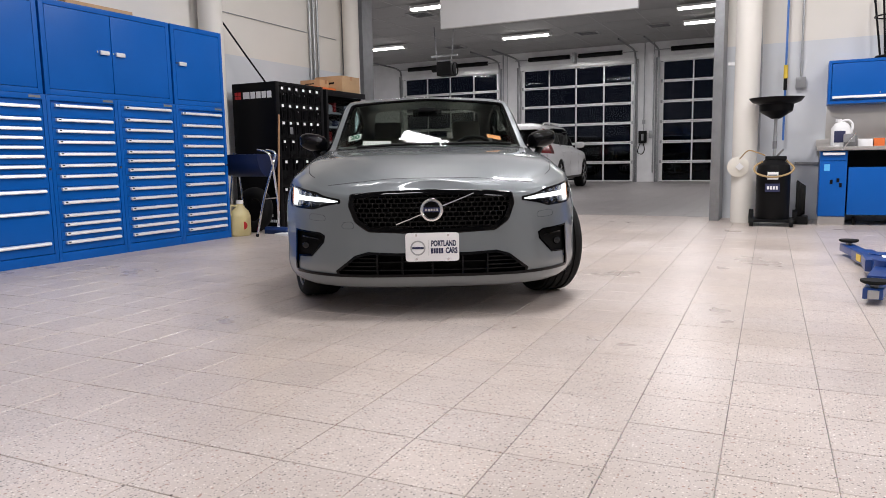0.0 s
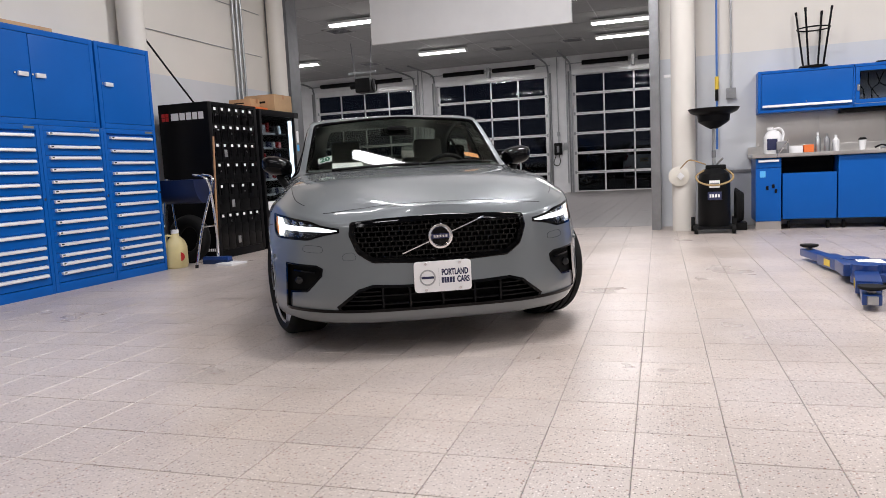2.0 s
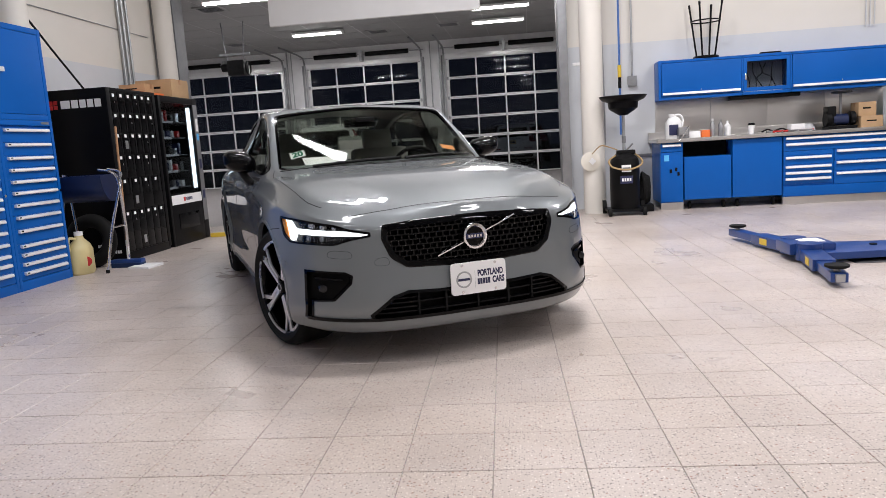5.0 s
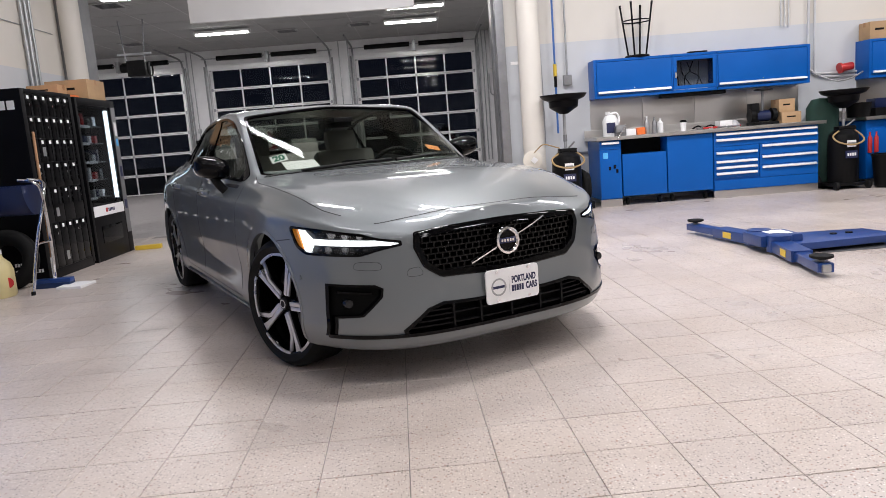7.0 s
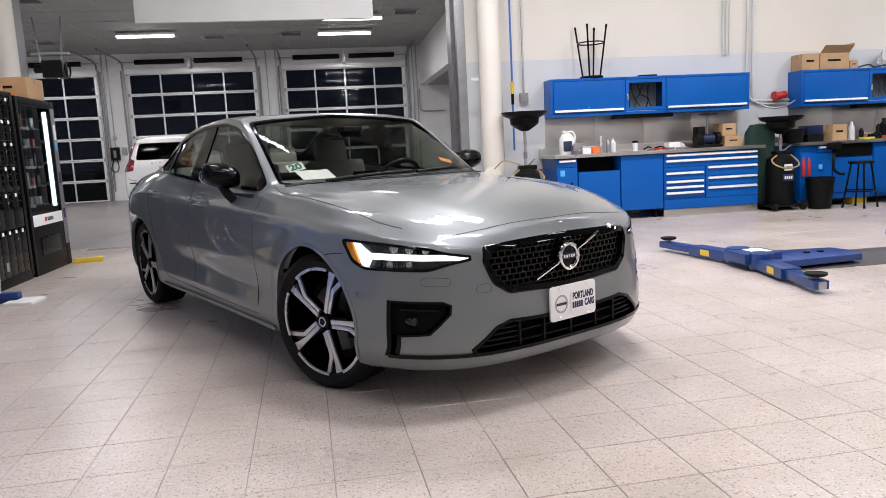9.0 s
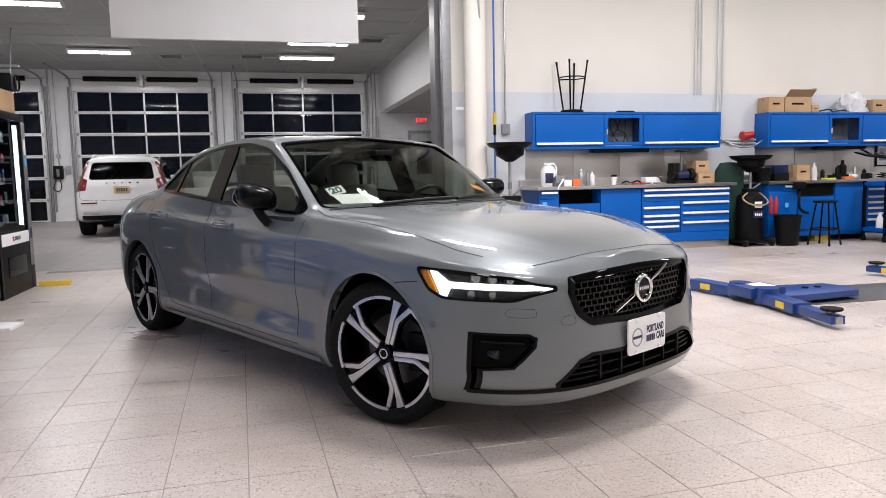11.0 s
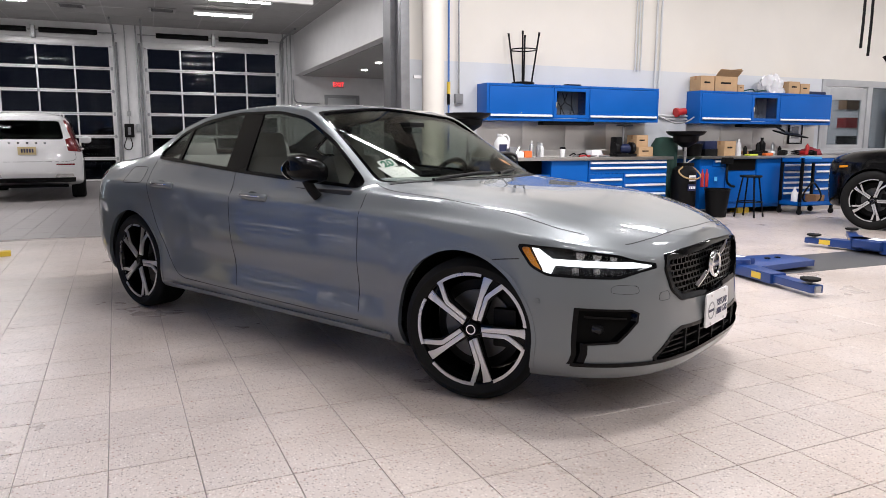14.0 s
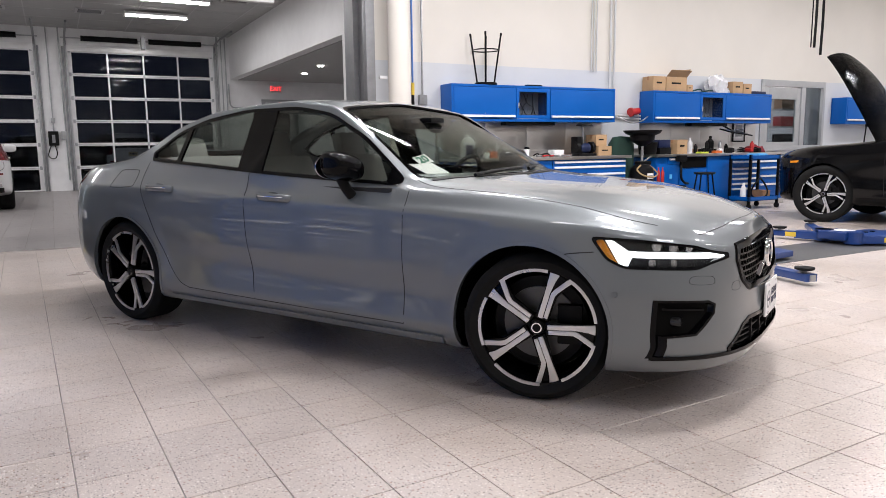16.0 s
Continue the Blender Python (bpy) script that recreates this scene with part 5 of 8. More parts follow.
    part("underbody", box(-3.6, 0.55, -0.62, 0.62, 0.185, 0.22), M["black"], car)

    # cabin
    part("cabin_floor", box(-3.0, -0.3, -0.80, 0.80, 0.30, 0.36), M["cabin"], car)
    dash = bmesh.new()
    bm_box(dash, -0.98, -0.45, -0.70, 0.70, 0.62, 0.955, 0.06)
    part("dashboard", dash, M["cabin"], car, "dark dashboard")
    for s in (-1, 1):
        part("door_card", box(-2.75, -0.75, s * 0.80 - 0.03, s * 0.80 + 0.03, 0.36, 0.93, 0.02), M["cabin"], car)
    part("parcel_shelf", box(-3.15, -2.62, -0.60, 0.60, 0.93, 0.99, 0.02), M["cabin"], car)
    seat(car, -1.55, 0.37, 0.5)
    seat(car, -1.55, -0.37, 0.5)
    seat(car, -2.42, 0.0, 1.25, True)
    wheel_m = pose(-1.08, 0.37, 0.90, 0, -65, 0)
    part("steering_wheel", tube([wheel_m @ Vector((0.18 * math.cos(k * math.tau / 32), 0.18 * math.sin(k * math.tau / 32), 0)) for k in range(32)], 0.015, 10, True), M["black"], car, "black steering wheel")
    part("steering_hub", lathe([(0, 0.02), (0.06, 0.02), (0.075, 0), (0.075, -0.03), (0, -0.03)], 20, wheel_m), M["black"], car)
    part("screen", box(-0.92, -0.90, -0.085, 0.085, 0.80, 1.01, 0.006), M["blackgloss"], car)
    part("inner_mirror", box(-1.20, -1.17, -0.12, 0.12, 1.235, 1.295, 0.012), M["black"], car, "black inner mirror")
    part("sensor_pod", box(-1.20, -1.02, -0.07, 0.07, 1.27, 1.30, 0.01), M["black"], car)

    # stickers behind the windscreen
    for y, x, w, h, mat_s, label in ((-0.560, -0.745, 0.10, 0.07, M["tag"], "white inspection sticker reading 20"), (0.50, -0.70, 0.11, 0.055, M["sticker_orange"], "orange windscreen sticker")):
        p, nr = skin.meet((x, y, 2), (0, 0, -1))
        up = Vector((-1, 0, 0.6)).normalized()
        up = (up - nr * up.dot(nr)).normalized()
        right = up.cross(nr)
        st = Matrix((( right.x, up.x, nr.x, 0), (right.y, up.y, nr.y, 0), (right.z, up.z, nr.z, 0), (0, 0, 0, 1)))
        st = Matrix.Translation(p - nr * 0.0015 + nr * 0.003) @ st
        b = bm_prism(bmesh.new(), [(-w / 2, -h / 2), (w / 2, -h / 2), (w / 2, h / 2), (-w / 2, h / 2)], st, 0.0008)
        sticker = part("sticker", b, mat_s, car, label)
        if mat_s is M["tag"]:
            lettering("20", 0.072, st @ Matrix.Translation((0, 0, 0.0014)), M["sticker_green"], sticker)
    sheet = box(-0.09, 0.09, -0.11, 0.11, 0.0, 0.002)
    bmesh.ops.transform(sheet, matrix=pose(-0.79, -0.40, 0.998, 0, 24, 0), verts=sheet.verts)
    part("paper_sheet", sheet, M["tag"], car, "white paper sheet leaning on the dashboard")
    bpy.data.objects.remove(skin.probe)
    return car


M["sticker_green"] = surface("green_print", (0.02, 0.16, 0.10), 0.5, bump=0)
sedan = build_sedan()


# ---- the two sport utility cars ----
def build_suv(label, paint, at, turn, open_hood=False, steer=0.0):
    car = thing("sport_utility_car", label, "car", at, turn)
    rows = []
    rows.append(([(-4.1, 0), (0.9, 0)], [(-4.1, 0.40), (-3.2, 0.27), (0.0, 0.25), (0.88, 0.27)]))
    rows.append(([(-4.1, 0.76), (0.9, 0.76)], [(-4.1, 0.40), (-3.2, 0.27), (0.0, 0.25), (0.88, 0.27)]))
    rows.append(([(-4.1, 0.90), (-2.98, 0.93), (-1.5, 0.90), (0.0, 0.93), (0.88, 0.90)], [(-4.1, 0.45), (-3.2, 0.31), (0.0, 0.29), (0.88, 0.30)]))
    rows.append(([(-4.1, 0.92), (-2.98, 0.965), (-1.5, 0.93), (0.0, 0.965), (0.88, 0.92)], [(-4.1, 0.55), (-1.5, 0.43), (0.88, 0.42)]))
    rows.append(([(-4.1, 0.93), (-2.98, 0.965), (-1.5, 0.92), (0.0, 0.965), (0.88, 0.93)], [(-4.1, 0.72), (-1.5, 0.62), (0.88, 0.60)]))
    rows.append(([(-4.1, 0.92), (-2.98, 0.955), (-1.5, 0.95), (0.0, 0.955), (0.88, 0.92)], [(-4.1, 0.95), (-1.5, 0.90), (0.88, 0.80)]))
    rows.append(([(-4.1, 0.90), (-1.5, 0.935), (0.0, 0.93), (0.88, 0.90)], [(-4.1, 1.06), (-1.5, 1.02), (0.0, 0.97), (0.88, 0.88)]))
    rows.append(([(-4.1, 0.84), (-3.3, 0.86), (-1.5, 0.875), (-0.8, 0.87), (0.88, 0.80)], [(-4.1, 1.18), (-3.0, 1.16), (-1.5, 1.12), (-0.7, 1.08), (0.3, 1.03), (0.88, 0.93)]))
    rows.append(([(-4.1, 0.68), (-3.4, 0.68), (-1.6, 0.70), (-1.2, 0.75), (-0.85, 0.80), (0.0, 0.66), (0.88, 0.60)], [(-4.1, 1.58), (-3.4, 1.63), (-1.6, 1.64), (-1.2, 1.42), (-0.85, 1.14), (-0.4, 1.11), (0.3, 1.06), (0.88, 0.96)]))
    rows.append(([(-4.1, 0.42), (-1.5, 0.44), (0.88, 0.36)], [(-4.1, 1.64), (-3.4, 1.715), (-1.7, 1.735), (-1.4, 1.64), (-0.75, 1.22), (-0.5, 1.14), (0.3, 1.08), (0.88, 0.975)]))
    rows.append(([(-4.1, 0), (0.9, 0)], [(-4.1, 1.66), (-3.4, 1.735), (-1.8, 1.76), (-1.4, 1.68), (-0.75, 1.25), (-0.5, 1.15), (0.3, 1.09), (0.88, 0.98)]))
    front = (-0.1, [0.75, 0.77, 0.84, 0.87, 0.88, 0.875, 0.865, 0.85, 0.84, 0.835, 0.83], 3.0)
    rear = (-3.3, [-3.95, -3.97, -4.04, -4.08, -4.08, -4.05, -4.03, -3.98, -3.76, -3.72, -3.72], 4.2)
    skin = Skin(body_surface(rows, front, rear))
    dlo = rounded([(-0.95, 1.16), (-1.45, 1.56), (-1.75, 1.62), (-3.1, 1.60), (-3.62, 1.52), (-3.72, 1.22), (-3.0, 1.195), (-1.6, 1.165)], 4, 0.2)
    screen = rounded([(-0.78, -0.70), (-0.70, 0.0), (-0.78, 0.70), (-1.40, 0.62), (-1.45, 0.0), (-1.40, -0.62)], 4, 0.2)
    back = rounded([(-0.64, 1.20), (0.64, 1.20), (0.575, 1.56), (-0.575, 1.56)], 4, 0.2)
    hull = skin.shell(0.0, 0.024)
    for s in (-1, 1):
        for x in (0.0, -2.984):
            ends = bmesh.new()
            bm_rod(ends, (x, s * 0.62, 0.40), (x, s * 1.15, 0.40), 0.425, 48)
            hull = skin.cut(hull, ends, "DIFFERENCE")
        hull = skin.cut(hull, side_prism(dlo, 0.5 * s, 1.1 * s), "DIFFERENCE")
    hull = skin.cut(hull, top_prism(screen, 1.16, 1.9), "DIFFERENCE")
    hull = skin.cut(hull, front_prism(back, -4.3, -3.5), "DIFFERENCE")
    bonnet = [(-0.62, -0.74), (-0.50, 0.0), (-0.62, 0.74), (0.2, 0.70), (0.62, 0.58), (0.72, 0.0), (0.62, -0.58), (0.2, -0.70)]
    if open_hood:
        hull = skin.cut(hull, top_prism(bonnet, 0.9, 1.5), "DIFFERENCE")
    hull.materials.clear()
    hull.materials.append(paint)
    hull.materials.append(M["cabin"])
    hull.shade_smooth()
    hull.set_sharp_from_angle(angle=radians(28))
    body = part("body", hull, None, car)
    part("windscreen", skin.piece(top_prism(screen, 1.16, 1.9), M["carglass"], -0.002, 0.007), None, car).visible_shadow = False
    part("rear_window", skin.piece(front_prism(back, -4.3, -3.5), M["darkglass"], -0.002, 0.007), None, car, "dark rear window")
    for s in (-1, 1):
        part("side_glass", skin.piece(side_prism(dlo, 0.5 * s, 1.1 * s), M["darkglass"], -0.003, 0.007), None, car, "dark side glass")
        for x in (-1.75, -2.75):
            part("pillar", skin.piece(side_prism([(x, 1.15), (x + 0.09, 1.15), (x + 0.05, 1.63), (x - 0.04, 1.63)], 0.5 * s, 1.1 * s), M["blackgloss"], 0.001, 0.012), None, car)
        part("tail_lamp", skin.piece(front_prism([(s * 0.66, 1.20), (s * 0.70, 0.98), (s * 0.98, 0.95), (s * 0.96, 1.22), (s * 0.80, 1.58), (s * 0.64, 1.58), (s * 0.76, 1.24)], -4.3, -3.62), M["taillight"], 0.006, 0.02), None, car, "tall red tail lamp")
        part("bumper_reflector", skin.piece(front_prism([(s * 0.48, 0.705), (s * 0.80, 0.70), (s * 0.80, 0.73), (s * 0.48, 0.735)], -4.3, -3.5), M["taillight"], 0.006, 0.01), None, car)
        part("exhaust_trim", skin.piece(front_prism([(s * 0.45, 0.47), (s * 0.78, 0.47), (s * 0.76, 0.53), (s * 0.47, 0.53)], -4.3, -3.5), M["chrome"], 0.008, 0.01), None, car)
        part("roof_rail", tube(smooth_path([(-1.75, s * 0.62, 1.70), (-1.9, s * 0.62, 1.745), (-3.2, s * 0.60, 1.735), (-3.45, s * 0.60, 1.68)], 5), 0.017, 8), M["alu"], car)
        part("arch_trim", skin.piece(side_prism([(-2.5, 0.36), (-0.46, 0.36), (-0.46, 0.26), (-2.5, 0.26)], 0.6 * s, 1.1 * s), M["blackgloss"], 0.008, 0.01), None, car)
        mb = bmesh.new()
        bmesh.ops.create_icosphere(mb, subdivisions=3, radius=1.0)
        for v in mb.verts:
            v.co = Vector((math.copysign(abs(v.co.x) ** 0.75, v.co.x) * 0.08, math.copysign(abs(v.co.y) ** 0.75, v.co.y) * 0.13, math.copysign(abs(v.co.z) ** 0.75, v.co.z) * 0.085))
        bmesh.ops.transform(mb, matrix=Matrix.Translation((-0.98, s * 1.02, 1.20)), verts=mb.verts)
        part("door_mirror", mb, paint, car)
        for pts in ([(-0.80, 1.05), (-0.78, 0.80), (-0.80, 0.40)], [(-1.80, 1.14), (-1.80, 0.80), (-1.79, 0.40)], [(-2.95, 1.15), (-2.75, 0.95), (-2.55, 0.60), (-2.45, 0.42)]):
            part("door_seam", skin.line([(x, s * 1.5, z) for x, z in pts], (0, -s, 0), 0.006), M["seam"], body)
        for x in (-1.62, -2.62):
            p = skin.meet((x, s * 1.5, 1.0), (0, -s, 0))[0]
            part("door_handle", tube(smooth_path([p + Vector((0.1, 0, 0)), p + Vector((0.05, s * 0.025, 0)), p + Vector((-0.05, s * 0.025, 0)), p + Vector((-0.1, 0, 0))], 4), 0.013, 8), paint, car)
        lampshape = [(s * 0.46, 0.86), (s * 0.98, 0.90), (s * 0.98, 0.75), (s * 0.60, 0.77)]
        head = part("headlamp", skin.piece(front_prism(lampshape, 0.3, 1.0), M["lampbody"], 0.004, 0.02), None, car, "dark headlamp")
        part("amber_marker", skin.piece(side_prism([(0.36, 0.865), (0.50, 0.855), (0.50, 0.825), (0.36, 0.835)], 0.6 * s, 1.1 * s), M["amber"], 0.008, 0.01), None, head)
        for x in (0.0, -2.984):
            add_wheel(car, (x, s * 0.835, 0.40), (180 if s > 0 else 0) + (steer if x == 0 else 0), 0.40, 0.285, 0.26)
            well = lathe([(0.45, 0.0), (0.45, 0.32), (0.0, 0.32)], 40, Matrix.Translation((x, s * 0.91, 0.40)) @ pose(0, 0, 0, 90 * s, 0, 0))
            bmesh.ops.bisect_plane(well, geom=well.verts[:] + well.edges[:] + well.faces[:], plane_co=(0, 0, 0.32), plane_no=(0, 0, -1), clear_outer=True)
            part("wheel_well", well, M["void"], car)
    rx = lambda y, z: skin.meet((-5.5, y, z), (1, 0, 0))[0].x
    part("tailgate_seam", skin.line([(-5.5, -0.80, 1.16), (-5.5, -0.82, 0.95), (-5.5, -0.80, 0.80), (-5.5, -0.5, 0.775), (-5.5, 0.5, 0.775), (-5.5, 0.80, 0.80), (-5.5, 0.82, 0.95), (-5.5, 0.80, 1.16)], (1, 0, 0), 0.007), M["seam"], body)
    part("spoiler", skin.piece(front_prism([(-0.62, 1.57), (0.62, 1.57), (0.60, 1.66), (-0.60, 1.66)], -4.3, -3.3), paint, 0.035, 0.01), None, car)
    part("rear_skirt", skin.piece(front_prism([(-0.80, 0.36), (0.80, 0.36), (0.80, 0.46), (-0.80, 0.46)], -4.3, -3.5), M["black"], 0.004, 0.01), None, car, "dark rear skirt")
    part("chrome_strip", skin.piece(front_prism([(-0.78, 0.535), (0.78, 0.535), (0.78, 0.56), (-0.78, 0.56)], -4.3, -3.5), M["alu"], 0.008, 0.01), None, car)
    x = rx(0, 0.97)
    plate = part("rear_plate", box(x - 0.022, x - 0.012, -0.155, 0.155, 0.91, 1.06, 0.004), M["yellow_plate"], car, "pale yellow plate with dark bars")
    for k in range(5):
        part("plate_bar", box(x - 0.024, x - 0.0215, -0.11 + k * 0.045, -0.08 + k * 0.045, 0.95, 1.02), M["navy"], plate)
    for k in range(5):
        part("tailgate_letter", box(rx(0, 1.13) - 0.006, rx(0, 1.13) + 0.002, -0.33 + k * 0.15, -0.29 + k * 0.15, 1.115, 1.145), M["chrome"], car)
    part("underbody", box(-3.8, 0.55, -0.66, 0.66, 0.26, 0.30), M["void"], car)
    part("cabin_block", box(-3.6, -0.7, -0.72, 0.72, 0.4, 1.02), M["cabin"], car)
    if open_hood:
        bay = part("engine_bay", box(-0.60, 0.60, -0.60, 0.60, 0.70, 0.98, 0.03), M["black"], car, "black engine cover")
        lid = bmesh.new()
        pts = []
        for i in range(13):
            row = []
            for j in range(17):
                u, v = i / 12, j / 8 - 1
                half = 0.74 - 0.06 * u - 0.12 * u ** 6
                row.append(lid.verts.new((1.53 * u * (1 - 0.05 * v * v), v * half, 0.025 * math.sin(u * 2.2) * (1 - 0.3 * v * v) - 0.04 * v * v - 0.07 * u ** 6)))
            pts.append(row)
        for a, b in zip(pts, pts[1:]):
            for j in range(16):
                lid.faces.new((a[j], a[j + 1], b[j + 1], b[j]))
        bmesh.ops.solidify(lid, geom=lid.faces[:], thickness=0.03)
        bmesh.ops.transform(lid, matrix=pose(-0.62, 0, 1.13, 0, -59, 0), verts=lid.verts)
        part("open_hood", lid, paint, car, "raised black hood")
        part("hood_strut", rod((0.10, -0.62, 1.0), (0.02, -0.60, 1.95), 0.010, 8), M["black"], car)
    bpy.data.objects.remove(skin.probe)
    return car


M["navyvinyl"] = surface("navy_vinyl", (0.006, 0.013, 0.055), 0.35, vary=0.1)
M["greyframe"] = surface("grey_window_frame", (0.42, 0.43, 0.44), 0.45, metal=0.3)
M["brasshose"] = surface("tan_hose", (0.38, 0.26, 0.12), 0.5)
M["jugwhite"] = surface("cream_plastic", (0.72, 0.68, 0.60), 0.45)
M["bluehose"] = surface("blue_hose", (0.05, 0.16, 0.48), 0.4)
M["band_pipe"] = surface("painted_pipe", (0.60, 0.61, 0.62), 0.45)
M["liftblue"] = surface("lift_blue_enamel", (0.006, 0.040, 0.19), 0.35, vary=0.12, coat=0.2)
M["yellowgreen"] = surface("yellow_green_plastic", (0.55, 0.62, 0.06), 0.5)
M["yellow_plate"] = surface("pale_yellow_plate", (0.62, 0.50, 0.28), 0.5, bump=0)
suv_white = build_suv("white sport utility car seen from behind, parked in the service lane", M["paint_white"], (-6.58, 20.9, 0.0), 94)
suv_black = build_suv("black sport utility car with its hood raised, parked", M["paint_black"], (5.752, 7.888, 0.0), 100, True, 14)


# ---- tall blue drawer cabinets along the side wall (fronts look to +x) ----
CAB_X, CAB_TOP, CAB_SPLIT = -5.98, 2.37, 1.525


def drawer_cabinet(y0, y1, handles):
    unit = thing("drawer_cabinet", "blue steel drawer cabinet with long aluminium handles", "tool cabinet", (CAB_X, (y0 + y1) / 2, 0), group="tall tool cabinets")
    half = (y1 - y0) / 2 - 0.002
    b = bmesh.new()
    bm_box(b, -0.74, -0.022, -half, half, 0.0, CAB_SPLIT - 0.002, 0.004)
    bm_box(b, -0.03, 0.0, -half, -half + 0.035, 0.0, CAB_SPLIT - 0.002, 0.003)
    bm_box(b, -0.03, 0.0, half - 0.035, half, 0.0, CAB_SPLIT - 0.002, 0.003)
    bm_box(b, -0.03, 0.0, -half + 0.035, half - 0.035, 0.0, 0.085, 0.003)
    bm_box(b, -0.03, 0.0, -half + 0.035, half - 0.035, CAB_SPLIT - 0.05, CAB_SPLIT - 0.002, 0.003)
    part("body", b, M["blue"], unit, "blue enamelled steel body")
    tops = [h + 0.022 for h in handles] + [0.088]
    for k, h in enumerate(handles):
        f = box(-0.024, -0.003, -half + 0.039, half - 0.039, tops[k + 1] + 0.004, tops[k], 0.003)
        drawer = part("drawer", f, M["blue"], unit)
        prof = [(0.0, 0.016), (0.022, 0.012), (0.028, -0.006), (0.024, -0.014), (0.0, -0.010)]
        bm = bmesh.new()
        wide = half - 0.075
        bm_prism(bm, prof, Matrix(((1, 0, 0, -0.003), (0, 0, 1, -wide), (0, 1, 0, h), (0, 0, 0, 1))), 2 * wide)
        handle = part("handle", bm, M["alu"], drawer, "bright aluminium handle rail")
        part("handle_label", box(0.0215, 0.0235, -wide + 0.015, -wide + 0.04, h - 0.002, h + 0.009), M["black"], drawer)
    part("maker_plate", box(-0.001, 0.001, half - 0.16, half - 0.05, CAB_SPLIT - 0.036, CAB_SPLIT - 0.014), M["galvdark"], unit)
    part("lock", rod((0, half - 0.017, 0.86), (0.006, half - 0.017, 0.86), 0.012, 12), M["chrome"], unit)
    return unit


HANDLES_A = (1.41, 1.30, 1.215, 1.135, 1.05, 0.97, 0.88, 0.80, 0.66, 0.47, 0.185)
HANDLES_B = (1.43, 1.30, 1.20, 1.10, 0.99, 0.885, 0.785, 0.67, 0.545, 0.425, 0.34, 0.255, 0.175)
HANDLES_C = (1.45, 1.33, 1.23, 1.12, 1.01, 0.92, 0.83, 0.75, 0.64, 0.54, 0.435, 0.335, 0.255, 0.17)
HANDLES_D = (1.43, 1.30, 1.18, 1.075, 0.97, 0.87, 0.76, 0.65, 0.53, 0.395, 0.315, 0.23, 0.15)
for y0, y1, hs in ((2.16, 2.90, HANDLES_A), (2.90, 3.64, HANDLES_B), (3.64, 4.38, HANDLES_A), (4.38, 5.13, HANDLES_B), (5.13, 5.87, HANDLES_C), (5.87, 6.61, HANDLES_D)):
    drawer_cabinet(y0, y1, hs)


def top_cabinet(y0, y1, doors):
    unit = thing("overhead_locker", "blue steel locker standing on the drawer cabinets", "locker", (CAB_X, (y0 + y1) / 2, CAB_SPLIT), group="lockers on the tool cabinets")
    half, high = (y1 - y0) / 2 - 0.002, CAB_TOP - CAB_SPLIT
    b = bmesh.new()
    bm_box(b, -0.74, -0.022, -half, half, 0, high, 0.004)
    for a, c in ((-half, -half + 0.045), (half - 0.045, half)):
        bm_box(b, -0.03, 0.0, a, c, 0, high, 0.003)
    bm_box(b, -0.03, 0.0, -half + 0.045, half - 0.045, 0, 0.05, 0.003)
    bm_box(b, -0.03, 0.0, -half + 0.045, half - 0.045, high - 0.05, high, 0.003)
    part("body", b, M["blue"], unit)
    span = (2 * half - 0.09) / doors
    for k in range(doors):
        a = -half + 0.045 + k * span
        d = part("door", box(-0.024, 0.0, a + 0.004, a + span - 0.004, 0.054, high - 0.054, 0.004), M["blue"], unit, "blue steel door")
        y = a + span - 0.09 if doors == 2 and k == 0 else a + 0.09
        part("handle", box(0.0, 0.022, y - 0.05, y + 0.05, high * 0.49, high * 0.49 + 0.04, 0.006), M["alu"], d, "bright bar handle")
        part("keyhole", rod((0, y - 0.075, high * 0.52), (0.006, y - 0.075, high * 0.52), 0.009, 10), M["chrome"], d)


top_cabinet(2.90, 4.36, 2)
top_cabinet(4.38, 5.84, 2)
top_cabinet(5.86, 6.61, 1)
solid("cardboard_sheet", box(-6.6, -6.05, 4.7, 5.45, CAB_TOP, CAB_TOP + 0.05, 0.006), M["card"], "flat brown cardboard lying on the lockers", "cardboard")
solid("spare_board", box(-6.55, -6.1, 3.3, 4.3, CAB_TOP, CAB_TOP + 0.03, 0.004), M["wood"], "flat wooden board lying on the lockers", "board")

# ---- black dispensing lockers ----
VX = -5.9
lock = thing("dispensing_locker", "black dispensing locker with rows of small tagged flaps", "vending machine", (VX, 7.44, 0))
part("body", box(-0.72, -0.012, 0, 1.01, 0, 1.90, 0.006), M["blackpowder"], lock, "black powder-coated body")
b = bmesh.new()
for a, c, d, e in ((0, 0.07, 0.04, 1.90), (0.95, 1.01, 0.04, 1.90), (0.07, 0.95, 0.04, 0.10), (0.07, 0.95, 1.86, 1.90)):
    bm_box(b, -0.015, 0.0, a, c, d, e, 0.002)
part("front_frame", b, M["blackpowder"], lock)
LEVELS = (1.86, 1.64, 1.42, 1.18, 0.92, 0.56, 0.10)
